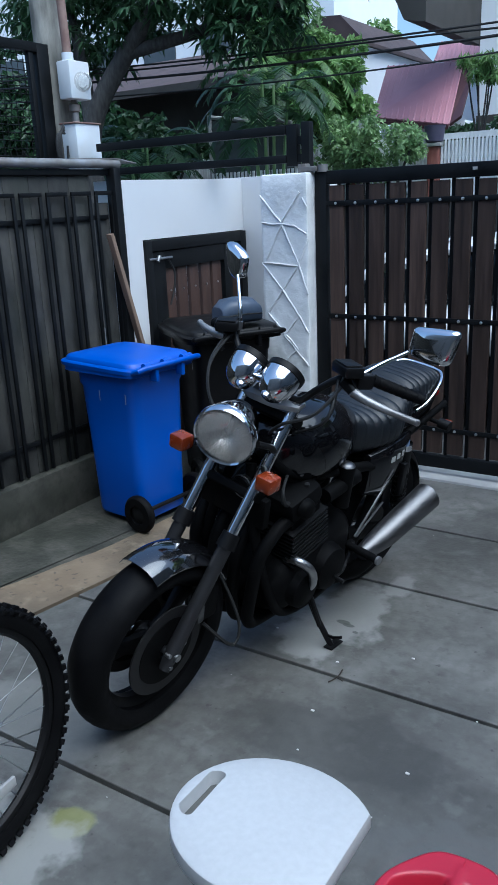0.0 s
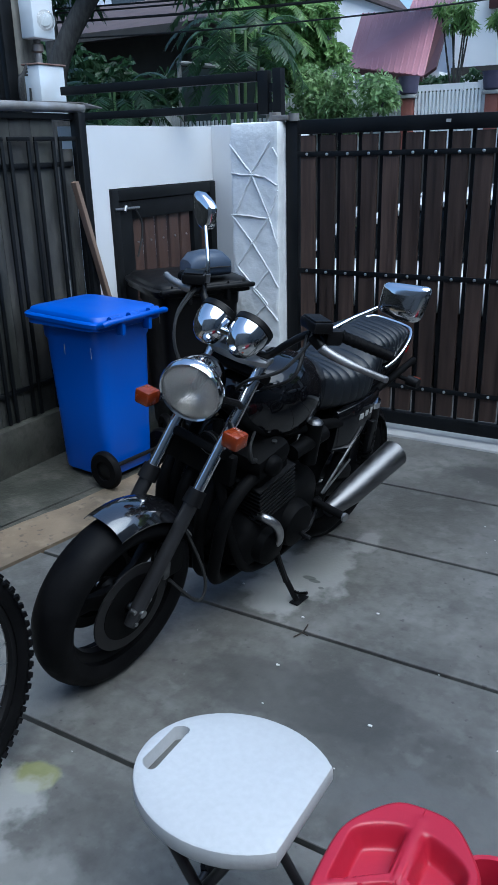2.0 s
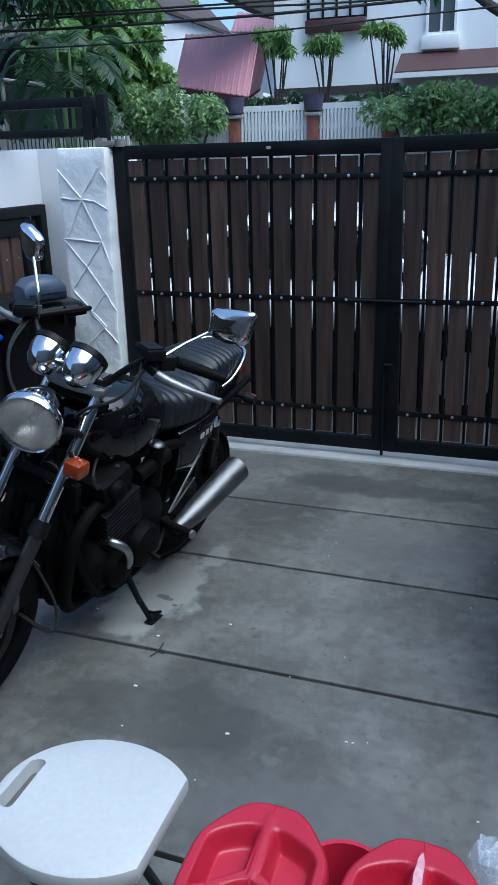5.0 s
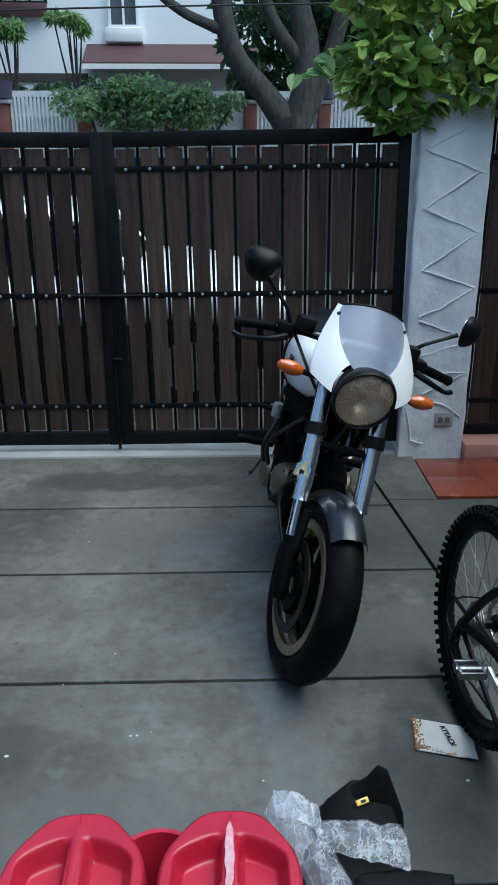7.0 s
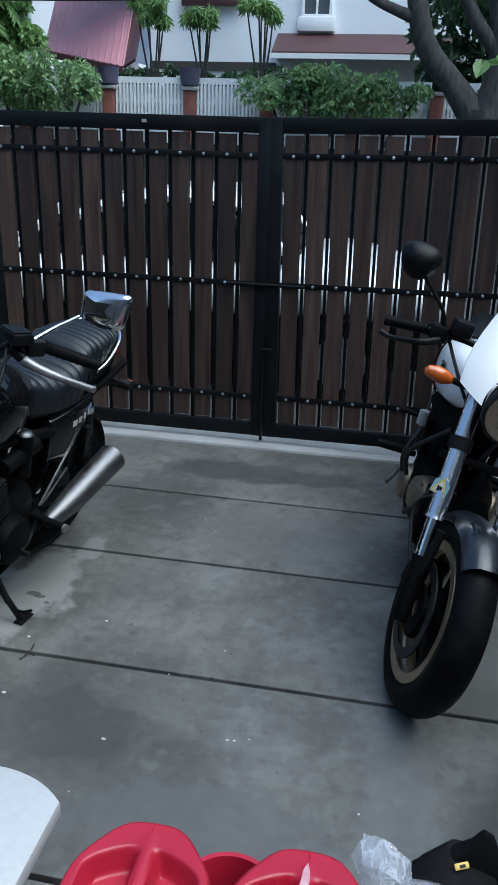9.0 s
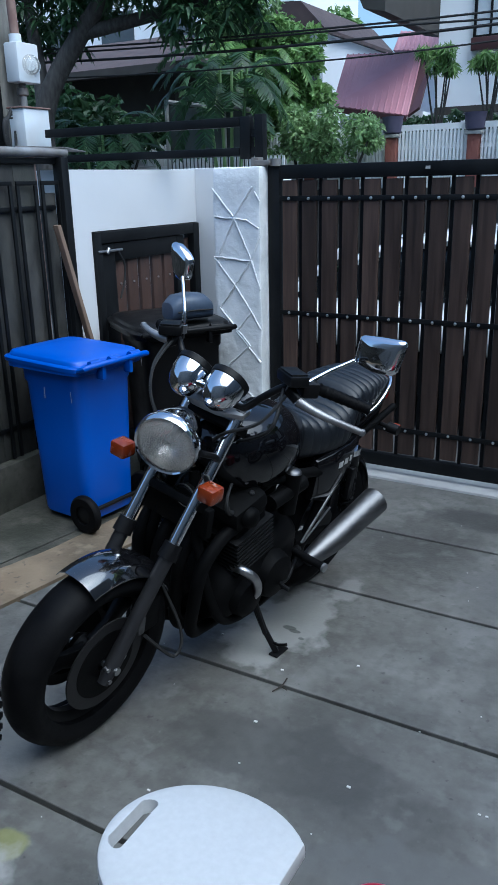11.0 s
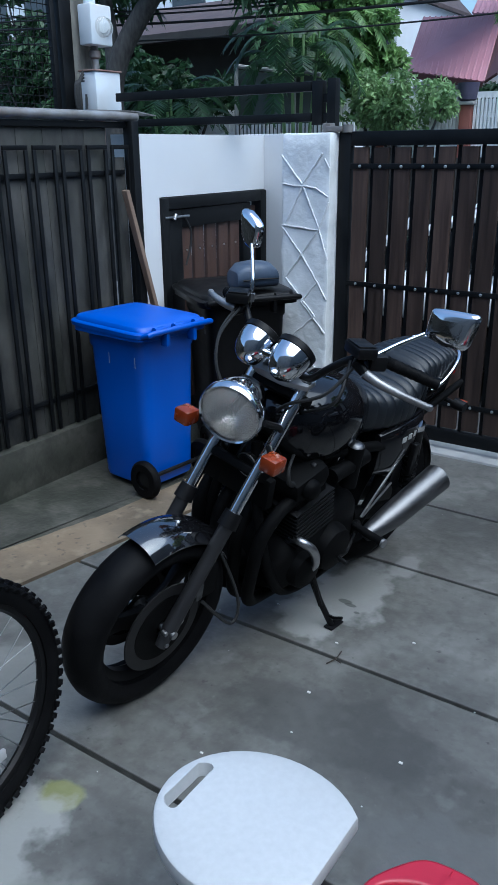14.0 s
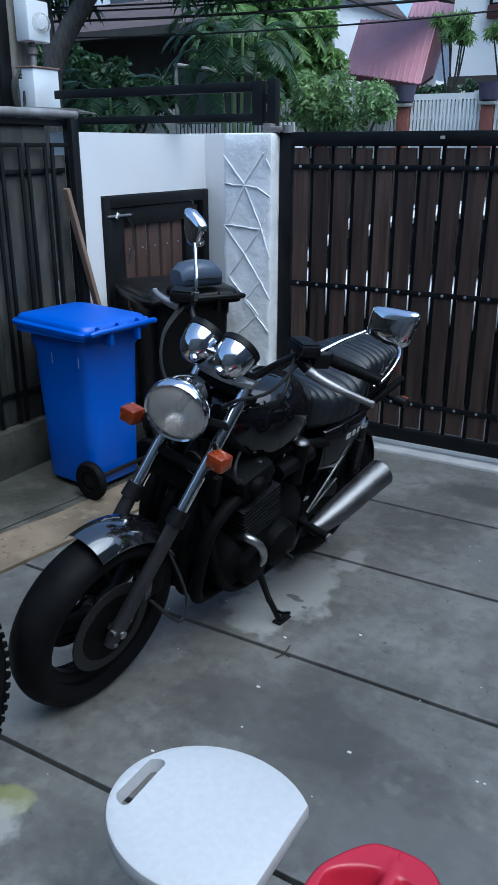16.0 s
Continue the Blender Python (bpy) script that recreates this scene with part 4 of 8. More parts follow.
tube(bm, T((0.80, 10.5, 1.85), (0.45, 10.5, 2.28), (0.15, 10.45, 2.6), (-0.02, 10.4, 3.0), (-0.12, 10.4, 3.7), (-0.3, 10.3, 4.8)), [0.19, 0.14, 0.13, 0.12, 0.11, 0.08], 12, 4)
tube(bm, T((-0.02, 10.4, 2.95), (-0.25, 10.35, 3.02), (-0.55, 10.3, 3.15), (-0.9, 10.2, 3.4), (-1.5, 10, 3.9)), [0.08, 0.06, 0.055, 0.05, 0.03], 10, 4)
tube(bm, T((0.86, 10.5, 1.9), (0.98, 10.5, 2.4), (0.96, 10.55, 2.9), (0.85, 10.6, 3.4), (0.8, 10.6, 4.6)), [0.19, 0.17, 0.15, 0.13, 0.09], 12, 4)
tube(bm, T((0.92, 10.5, 1.95), (1.15, 10.5, 2.4), (1.35, 10.5, 3.0), (1.6, 10.5, 4.2)), [0.15, 0.10, 0.10, 0.08], 12, 4)
tube(bm, T((0.95, 10.5, 2.6), (0.6, 10.5, 3.0), (0.35, 10.5, 3.6), (0.2, 10.5, 4.4)), [0.10, 0.08, 0.07, 0.05], 10, 4)
part("trunk", bm, BARK, tree)
v = leaf_cloud(clumps((0.9, 11.2, 4.7), (3.2, 1.6, 1.3), 40, 0.55, 3), 5000, 0.11, 1.8, 0.4, 11)
part("crown", ([tuple(T(p)[0]) for p in v[0]], [], v[2]), LEAF_DARK, tree, "", 0, "stuff")

hedge = thing("hedge", pose(2.2, 13.0, -0.12), "dark hedge and trees in shade behind the fence", "hedge")
v = leaf_cloud(clumps((1.9, 14.0, 3.1), (1.7, 0.8, 2.0), 60, 0.55, 7), 10000, 0.12, 1.7, 0.3, 12)
part("leaves", ([(x - 2.2, y - 13, z + 0.12) for x, y, z in v[0]], [], v[2]), LEAF_DARK, hedge, "", 0, "stuff")

for k in range(5):
    part("stem", tube(B(), [(-0.3 + 0.7 * k, 0.9, 0), (-0.2 + 0.65 * k, 1.0, 1.6), (-0.4 + 0.7 * k, 1.1, 3.2)], [0.09, 0.07, 0.04], 8, 3), BARK, hedge)

# opposite fence: posts, slatted panels, pots
of = thing("street_fence", pose(0, 12.0, -0.12), "white slatted street fence with red-brown posts", "fence", "", "structure")
POSTS = [-9.1, -7.98, -6.86, -5.70, -4.36, -3.14, -2.02, -0.80, 0.33, 1.38, 2.6, 3.7, 4.8, 5.9]
for i, x in enumerate(POSTS):
    po = part("post", box(B(), (x - 0.085, -0.12, 0), (x + 0.085, 0.05, 2.33), 0.01), BRICK_RED, of)
    part("cap", box(B(), (x - 0.12, -0.15, 2.33), (x + 0.12, 0.08, 2.38), 0.01), PALE, po)
    if i + 1 < len(POSTS):
        x1 = POSTS[i + 1]
        bm = B()
        part("base_wall", box(B(), (x - 0.085, -0.20, 0), (x1 - 0.0851, -0.125, 1.62)), SHADED_WALL, of)
        box(bm, (x + 0.085, -0.03, 2.42), (x1 - 0.085, 0.03, 2.50))
        box(bm, (x + 0.085, -0.02, 2.16), (x1 - 0.085, 0.0, 2.21))
        panel = part("panel", bm, FENCE_WHITE, of)
        n = int((x1 - x - 0.17) / 0.055)
        sv, sf = [], []
        for k in range(n):
            c = x + 0.11 + 0.055 * k
            for (a, b) in ((c - 0.016, c + 0.016),):
                m = len(sv)
                sv += [(a, -0.035, 1.62), (b, -0.035, 1.62), (b, -0.035, 2.42), (a, -0.035, 2.42), (a, -0.02, 1.62), (b, -0.02, 1.62), (b, -0.02, 2.42), (a, -0.02, 2.42)]
                sf += [(m, m + 1, m + 2, m + 3), (m + 5, m + 4, m + 7, m + 6), (m, m + 3, m + 7, m + 4), (m + 1, m + 5, m + 6, m + 2)]
        part("slats", (sv, [], sf), FENCE_WHITE, panel, "", 0, "stuff")
        bm = B()
        box(bm, (x + 0.085, 0.04, 1.62), (x1 - 0.085, 0.06, 2.40))
        part("backing_sheet", bm, FENCE_WHITE, panel)
for x in (-4.36, -3.14, 1.38):
    pot = part("plant_pot", lathe(B(), [(0.09, 0), (0.13, 0.02), (0.15, 0.2), (0.16, 0.24), (0.14, 0.24), (0.12, 0.2)], pose(x, 11.95, 2.262), 16), PURPLE_POT)
    tagged(pot, "dusky purple plant pot on a fence post", "plant pot", "pots on the fence")


def bush(name, spots, n, size, material, label, seed, base):
    b = thing(name, pose(*base), label, "shrub", "shrubs along the street")
    v = leaf_cloud(spots, n, size, 1.7, 0.5, seed)
    part("leaves", ([(x - base[0], y - base[1], z - base[2]) for x, y, z in v[0]], [], v[2]), material, b, "", 0, "stuff")
    bm = B()
    for s in spots[:5]:
        p = Vector(s[:3]) - Vector(base)
        tube(bm, [(p.x * 0.3, 0, 0), (p.x * 0.6, p.y * 0.5, p.z * 0.6), p], [0.04, 0.03, 0.015], 7, 3)
    part("branch", bm, BARK, b, "", 40, "stuff")
    return b


bush("shrub", clumps((-1.05, 11.55, 2.2), (1.35, 0.25, 0.30), 46, 0.2, 21), 4000, 0.06, LEAF_MID, "loose green shrub hanging over the white fence", 21, (-1.3, 11.5, -0.12))
bush("shrub", clumps((-5.4, 11.5, 2.25), (1.05, 0.3, 0.40), 40, 0.22, 22), 4000, 0.06, LEAF_MID, "thick green shrub hanging over the white fence", 22, (-5.4, 11.4, -0.12))
bush("shrub", clumps((-7.3, 11.8, 2.5), (0.9, 0.4, 0.5), 22, 0.25, 23), 2000, 0.09, LEAF_MID, "green shrub beside the street wall", 23, (-7.3, 11.7, -0.12))
bush("shrub", clumps((-7.05, 13.2, 3.3), (0.6, 0.5, 1.0), 30, 0.3, 24), 2800, 0.10, LEAF_LIGHT, "pale green bamboo-like shrub behind the fence", 24, (-6.95, 13.2, -0.12))
bush("shrub", clumps((-6.35, 12.6, 3.25), (0.5, 0.3, 0.95), 34, 0.24, 29), 4200, 0.075, LEAF_LIGHT, "yellow-green bamboo thicket behind the street fence", 29, (-6.4, 12.6, -0.12))
bush("shrub", clumps((-7.6, 12.9, 4.6), (1.0, 0.4, 0.8), 36, 0.3, 31), 4200, 0.09, LEAF_MID, "tall green treetop behind the street fence", 31, (-7.6, 12.9, -0.12))
bush("shrub", clumps((-3.1, 13.0, 2.42), (1.6, 0.3, 0.16), 24, 0.16, 25), 1600, 0.08, LEAF_DARK, "low dark planting behind the white fence", 25, (-3.1, 13, -0.12))

for i, x in enumerate((-3.88, -3.12, -2.22)):
    tp = thing("topiary", pose(x, 12.6, 2.2), "small potted tree with a feathery round crown", "potted tree", "small trees behind the fence")
    rng = random.Random(30 + i)
    tops = []
    for k in range(6):
        a = 1.05 * k + rng.uniform(-0.3, 0.3)
        r = rng.uniform(0.12, 0.26)
        h = rng.uniform(0.95, 1.2)
        tops.append((r * math.cos(a), 0.5 * r * math.sin(a), h, 0.13, 0.12, 0.10))
        part("stem", tube(B(), [(0.015 * k - 0.04, 0, -0.1), (0.5 * r * math.cos(a), 0.03, 0.45), (r * math.cos(a), 0.5 * r * math.sin(a), h)], [0.02, 0.015, 0.009], 7, 4), BARK, tp)
    vv, _, ff = leaf_cloud(tops, 620, 0.038, 4.6, 0.9, 60 + i)
    part("crown", (vv, [], ff), LEAF_LIGHT, tp, "", 0, "stuff")
ledge = part("planter_wall", box(B(), (-5.1, 12.45, -0.2), (1.0, 12.9, 2.2), 0.02), SHADED_WALL)
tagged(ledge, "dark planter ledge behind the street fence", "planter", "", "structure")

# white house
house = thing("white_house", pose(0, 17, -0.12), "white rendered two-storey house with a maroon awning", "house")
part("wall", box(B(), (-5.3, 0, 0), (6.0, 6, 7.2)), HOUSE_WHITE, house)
part("eave", prism(B(), [(-6.15, 5.40), (-5.70, 4.50), (-5.31, 4.42), (-5.31, 7.0), (-6.9, 7.4)], -0.3, 3, pose(0, 0, 0, 90, 0, 0)), SHADED_WALL, house, "dark timber eave")


def house_window(x0, x1, z0, z1, bars, sill, glass=WINDOW_GLASS):
    w = part("window", box(B(), (x0, -0.03, z0), (x1, 0.004, z1)), glass, house)
    bm = B()
    t = 0.05
    for a, b, c, d in ((x0 - t, x0, z0 - t, z1 + t), (x1, x1 + t, z0 - t, z1 + t), (x0, x1, z0 - t, z0), (x0, x1, z1, z1 + t)):
        box(bm, (a, -0.08, c), (b, 0.004, d))
    for k in range(1, bars):
        c = x0 + (x1 - x0) * k / bars
        box(bm, (c - 0.02, -0.07, z0), (c + 0.02, -0.03, z1))
    part("frame", bm, BLACK_STEEL if sill else FENCE_WHITE, w)
    if sill:
        part("sill", box(B(), (x0 - 0.05, -0.2, z0 - 0.28), (x1 + 0.05, -0.081, z0 - 0.05), 0.01), MAROON, w)
    else:
        part("sill", box(B(), (x0 - 0.12, -0.12, z0 - 0.3), (x1 + 0.12, -0.005, z0 - 0.051), 0.01), FENCE_WHITE, w)


house_window(-4.55, -3.45, 4.35, 5.6, 4, True, BRIGHT_PANE)
house_window(-2.20, -1.72, 3.95, 5.3, 2, False)
house_window(1.6, 2.6, 4.2, 5.4, 3, True)
part("awning", prism(B(), [(-0.02, 3.62), (-0.75, 3.24), (-0.75, 3.19), (-0.02, 3.19)], -2.7, 0.95, Matrix(((0, 0, 1, 0), (1, 0, 0, 0), (0, 1, 0, 0), (0, 0, 0, 1)))), MAROON, house, "maroon sheet awning with a white edge")
part("awning_edge", box(B(), (-2.72, -0.80, 3.12), (0.97, -0.755, 3.21)), FENCE_WHITE, house)
part("cornice", box(B(), (-5.3, -0.06, 2.95), (-2.72, -0.001, 3.10)), SHADED_WALL, house)


# pink roof
def roof_panel(name, a, b, c, d, ribs, parent, material):
    """A ribbed metal roof slope between four corners (a b above, d c below)."""
    a, b, c, d = (Vector(p) for p in (a, b, c, d))
    n = (b - a).cross(d - a).normalized()
    if n.y > 0:
        n = -n
    bm = B()
    skin(bm, [[a, b, c, d], [p - n * 0.04 for p in (a, b, c, d)]])
    roof = part(name, bm, material, parent)
    for k in range(ribs + 1):
        t = k / ribs
        part("rib", tube(B(), [a.lerp(b, t), d.lerp(c, t)], 0.022, 5), material, roof)
    return roof


pinkh = thing("red_roof_house", pose(0, 16, -0.12), "low house with a faded red ribbed metal roof", "house")
roof_panel("roof", (-7.33, 1.2, 4.28), (-5.70, 1.2, 4.19), (-5.41, -0.4, 2.89), (-6.95, -0.4, 3.15), 13, pinkh, PINK_ROOF)
part("gable_sheet", skin(B(), [[(-5.69, 1.2, 4.18), (-5.45, 1.25, 4.19), (-5.19, -0.35, 3.03), (-5.40, -0.4, 2.89)], [(-5.69, 1.25, 4.14), (-5.45, 1.30, 4.15), (-5.19, -0.30, 2.99), (-5.40, -0.35, 2.85)]]), MAROON, pinkh)
roof_panel("roof", (-7.15, 4.0, 5.07), (-5.9, 4.0, 4.95), (-5.5, 2.6, 4.37), (-6.81, 2.6, 4.47), 12, pinkh, PINK_ROOF)
part("upper_wall", box(B(), (-6.75, 2.75, 3.001), (-5.55, 3.85, 4.40)), HOUSE_WHITE, pinkh)
part("wall", box(B(), (-7.1, 0.3, 0), (-5.33, 3.9, 3.0)), HOUSE_WHITE, pinkh)
part("fascia", prism(B(), [(-6.95, 3.03), (-5.41, 2.77), (-5.41, 2.87), (-6.95, 3.13)], 0.41, 0.44, pose(0, 0, 0, 90, 0, 0)), MAROON, pinkh)

# pale house farther back, with a tiled eave
paleh = thing("pale_house", pose(-7.6, 19, -0.12), "pale house between the trees with a tiled eave", "house")
part("wall", box(B(), (-2.1, 0, 0), (-1.15, 4, 5.25)), HOUSE_WHITE, paleh)
part("roof", prism(B(), [(-2.3, 5.25), (-0.98, 5.05), (-0.98, 5.13), (-1.6, 5.75), (-2.3, 5.8)], -4.4, 0.3, pose(0, 0, 0, 90, 0, 0)), DARK_ROOF, paleh, "brown tiled roof edge")
for x in (-1.85, -1.5):
    w = part("window", box(B(), (x, -0.03, 3.6), (x + 0.22, 0.01, 4.6)), WINDOW_GLASS, paleh)
    part("frame", box(B(), (x - 0.04, -0.05, 3.52), (x + 0.26, -0.031, 3.6)), FENCE_WHITE, w)
longw = thing("long_white_building", pose(-20, 24, -0.12), "long white building behind the mango tree", "building")
part("wall", box(B(), (-16, 0, 0), (8.0, 5, 10.5)), HOUSE_WHITE, longw)
for k in range(9):
    wn = part("window", box(B(), (-14.5 + 2.5 * k, -0.05, 5.9), (-13.1 + 2.5 * k, 0.004, 7.3)), WINDOW_GLASS, longw)
    part("frame", box(B(), (-14.6 + 2.5 * k, -0.09, 5.75), (-13.0 + 2.5 * k, -0.051, 5.9)), PALE, wn)
part("band", box(B(), (-16, -0.06, 5.3), (8.0, -0.001, 5.5)), PALE, longw)

# dark hip-roofed house on the west side of the street
darkh = thing("hip_roof_house", pose(-14, 14, -0.12), "dark timber house with a brown hip roof", "house")
part("wall", box(B(), (-4, 0.5, 0), (4.0, 5, 3.9)), SHADED_WALL, darkh)
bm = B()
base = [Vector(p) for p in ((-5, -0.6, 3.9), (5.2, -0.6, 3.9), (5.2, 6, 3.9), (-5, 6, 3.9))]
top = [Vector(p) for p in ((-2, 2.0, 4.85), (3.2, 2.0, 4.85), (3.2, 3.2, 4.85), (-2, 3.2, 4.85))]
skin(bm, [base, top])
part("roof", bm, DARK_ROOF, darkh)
part("fascia", box(B(), (-5.05, -0.66, 3.76), (5.25, -0.601, 3.91)), SHADED_WALL, darkh)

# framed wall and slats across the street on the west
sw = thing("street_gate", pose(-6.5, 11, -0.12), "pale steel framed street gate with white slats", "gate")
for x0, z0, x1, z1 in ((-1.25, 3.0, -0.2, 2.85), (-0.2, 2.9, 0.25, 2.80)):
    bm = B()
    tube(bm, [(x0, 0, 0), (x0, 0, z0)], 0.035, 8)
    tube(bm, [(x0, 0, z0 - 0.03), (x1, 0.0, z1 - 0.03)], 0.03, 8)
    part("frame", bm, PALE, sw)
    bm = B()
    prism(bm, [(x0, 1.0), (x1, 1.0), (x1, z1 - 0.08), (x0, z0 - 0.08)], -0.06, -0.05, pose(0, 0, 0, 90, 0, 0))
    part("mesh_sheet", bm, PERSPEX, sw)
bm = B()
for k in range(30):
    box(bm, (-1.2 + 0.07 * k, -0.08, 0.2), (-1.165 + 0.07 * k, -0.06, 2.12))
part("slats", bm, FENCE_WHITE, sw, "", 0, "stuff")
lowall = part("street_wall", box(B(), (-13, 11.2, -0.2), (-7.8, 11.5, 1.9), 0.02), HOUSE_WHITE)
tagged(lowall, "low white street wall", "wall", "", "structure")
for x in (-9.6, -8.7):
    g = part("wall_lamp_block", box(B(), (x, 11.1, 1.9), (x + 0.45, 11.4, 2.05), 0.06), HOUSE_WHITE)
    tagged(g, "white capped block on the street wall", "wall cap", "caps on the wall")

# mango tree
mango = thing("mango_tree", pose(-7.6, 9.0, -0.12), "big dark mango tree with drooping leaf rosettes", "tree")
bm = B()
L0 = lambda p: Vector(p) - Vector((-7.6, 9.0, -0.12))
tube(bm, [L0(p) for p in ((-8.15, 8.6, -0.2), (-8.1, 8.6, 1.5), (-8.05, 8.6, 2.6), (-7.5, 8.8, 3.5), (-6.4, 8.8, 4.4))], [0.2, 0.16, 0.14, 0.12, 0.07], 12, 4)
tube(bm, [L0(p) for p in ((-8.05, 8.6, 2.6), (-8.3, 8.8, 3.4), (-8.8, 9.2, 4.2))], [0.11, 0.09, 0.05], 10, 4)
tube(bm, [L0(p) for p in ((-7.5, 8.8, 3.5), (-6.0, 9.2, 3.75), (-4.6, 9.2, 4.0), (-3.4, 9.2, 4.1))], [0.09, 0.07, 0.05, 0.03], 10, 4)
part("trunk", bm, BARK, mango)
rng = random.Random(41)
vv, ff = [], []


def rosette(c, n, ln):
    for k in range(n):
        a = 6.28 * k / n + rng.uniform(-0.3, 0.3)
        d = Vector((math.cos(a), math.sin(a), rng.uniform(-0.9, 0.25))).normalized()
        s = d.cross(Vector((0, 0, 1))).normalized() * ln * 0.12
        m = d * ln * 0.5 + Vector((0, 0, 0.03))
        t = d * ln + Vector((0, 0, -0.05 * ln * 4))
        q = len(vv)
        vv.extend([c, c + m + s, c + t, c + m - s])
        ff.append((q, q + 1, q + 2, q + 3))


for cx, cy, cz, rx, ry, rz, n in ((-6.6, 9.0, 4.25, 1.5, 0.8, 0.55, 120), (-5.6, 8.9, 3.75, 0.9, 0.6, 0.55, 75), (-8.3, 9.0, 4.1, 1.3, 0.8, 0.8, 150), (-4.2, 9.1, 4.25, 1.2, 0.6, 0.35, 70), (-7.0, 9.3, 5.2, 2.5, 1.2, 0.7, 200), (-3.6, 9.3, 4.55, 1.5, 0.6, 0.25, 60), (-9.3, 9.5, 4.6, 1.2, 0.8, 1.0, 160)):
    for k in range(n):
        d = Vector((rng.gauss(0, 1), rng.gauss(0, 1), rng.gauss(0, 1))).normalized() * rng.uniform(0.3, 1) ** 0.5
        rosette(Vector((cx + d.x * rx, cy + d.y * ry, cz + d.z * rz)) - Vector((-7.6, 9.0, -0.12)), 10, 0.26)
part("crown", ([tuple(p) for p in vv], [], ff), LEAF_DARK, mango, "", 0, "stuff")

# palms
for i, (x, y, h, n, mt, ln) in enumerate(((-6.4, 10.6, 3.3, 26, LEAF_DARK, 0.95), (-7.0, 11.9, 3.4, 26, LEAF_DARK, 1.1), (-6.9, 12.4, 3.7, 26, LEAF_LIGHT, 1.0), (-8.1, 9.8, 2.6, 22, LEAF_DARK, 0.9), (-8.2, 14, 4.4, 24, LEAF_MID, 1.2))):
    pm = thing("palm", pose(x, y, -0.12), "slender palm with feathered green fronds", "palm", "palms across the street")
    rng = random.Random(50 + i)
    bm = B()
    for k in range(4):
        a = 1.57 * k + rng.uniform(0, 1)
        tube(bm, [(0.1 * math.cos(a), 0.1 * math.sin(a), 0), (0.16 * math.cos(a), 0.16 * math.sin(a), h * 0.5), (0.3 * math.cos(a), 0.3 * math.sin(a), h)], [0.035, 0.03, 0.02], 7, 4)
    part("cane", bm, LEAF_MID, pm, "", 40, "stuff")
    vv, ff = [], []
    for k in range(n):
        a, el = rng.uniform(0, 6.28), rng.uniform(0.1, 1.2)
        d = Vector((math.cos(a) * math.cos(el), math.sin(a) * math.cos(el), math.sin(el)))
        frond(vv, ff, Vector((0.25 * math.cos(a), 0.25 * math.sin(a), h + rng.uniform(-0.7, 0.1))), d, ln * rng.uniform(0.7, 1.1), 18, 0.26, 2.6, rng)
    part("fronds", ([tuple(p) for p in vv], [], ff), mt, pm, "", 0, "stuff")
bush("shrub", clumps((-9.4, 11.0, 2.5), (1.5, 0.4, 0.7), 26, 0.35, 26), 2600, 0.12, LEAF_DARK, "dark bushes in front of the timber house", 26, (-9.4, 11.0, -0.12))
bush("shrub", clumps((-10.3, 22, 5.2), (1.0, 0.8, 0.75), 26, 0.42, 27), 2800, 0.16, LEAF_LIGHT, "pale green treetops far behind the roofs", 27, (-9.5, 22, -0.12))
bush("shrub", clumps((-13.5, 12.4, 3.4), (1.5, 0.5, 1.8), 24, 0.5, 28), 2600, 0.16, LEAF_DARK, "dark trees beside the timber house", 28, (-13.5, 12.4, -0.12))

# power cables over the street
for i, (za, zm, zb) in enumerate(((3.36, 3.25, 3.24), (3.31, 3.22, 3.15), (3.20, 3.11, 3.13), (3.0, 2.93, 2.99))):
    q = [(-12, 9, za + 0.25), (-7.2, 9, za), (-3.8, 9, zm), (-1.1, 9, zb), (3.5, 9, zb + 0.12), (9, 9, zb + 0.45)]
    c = part("power_cable", tube(B(), q, (0.012, 0.012, 0.017, 0.010)[i], 6, 6), CABLE)
    tagged(c, "black power cable strung over the street", "cable", "cables over the street")
# posts that carry the cables, out of view
for x in (-12, 9):
    p = part("cable_post", cyl(B(), (x, 9, -0.12), (x, 9, 4.4), 0.13, 0.10), POLE_WOOD)
    tagged(p, "weathered wooden utility post beside the street", "utility pole", "utility poles")

# ---- meter pole and mesh panel beyond the board fence ----
pole = part("service_pole", tube(B(), [(-4.42, 4.36, -0.12), (-4.42, 4.36, 1.5), (-4.45, 4.36, 3.6)], [0.125, 0.12, 0.11], 18, 6), POLE_WOOD)
tagged(pole, "weathered grey wooden service pole with meters beside it", "utility pole")
meter = thing("electric_meter", pose(-4.235, 4.33, 2.315), "pale grey electric meter box with a round glass dial", "meter")
part("box", box(B(), (-0.04, -0.10, 0), (0.08, 0.10, 0.245), 0.012), METER_GREY, meter)
DM = axis_to((0.8, -0.6, 0), (0.06, 0.025, 0.11)) @ Matrix.Scale(0.8, 4)
part("dial", lathe(B(), [(0.078, 0.0), (0.080, 0.05), (0.074, 0.085), (0.055, 0.10), (0.001, 0.105)], DM, 28, False, False), LENS, meter, "round glass dial").visible_shadow = False
part("dial_face", lathe(B(), [(0.0, 0.055), (0.045, 0.055), (0.05, 0.03), (0.066, 0.03), (0.066, -0.02)], DM, 24), METER_GREY, meter)
part("dial_collar", lathe(B(), [(0.080, -0.03), (0.090, -0.02), (0.090, 0.008), (0.080, 0.012)], DM, 28, True), METER_GREY, meter)
part("conduit", cyl(B(), (0, -0.02, 0.22), (0.0, -0.05, 1.2), 0.03), PIPE_RED, meter, "rusty red conduit pipe")
part("collar", cyl(B(), (0, -0.02, 0.22), (0, -0.022, 0.30), 0.04), METER_GREY, meter)
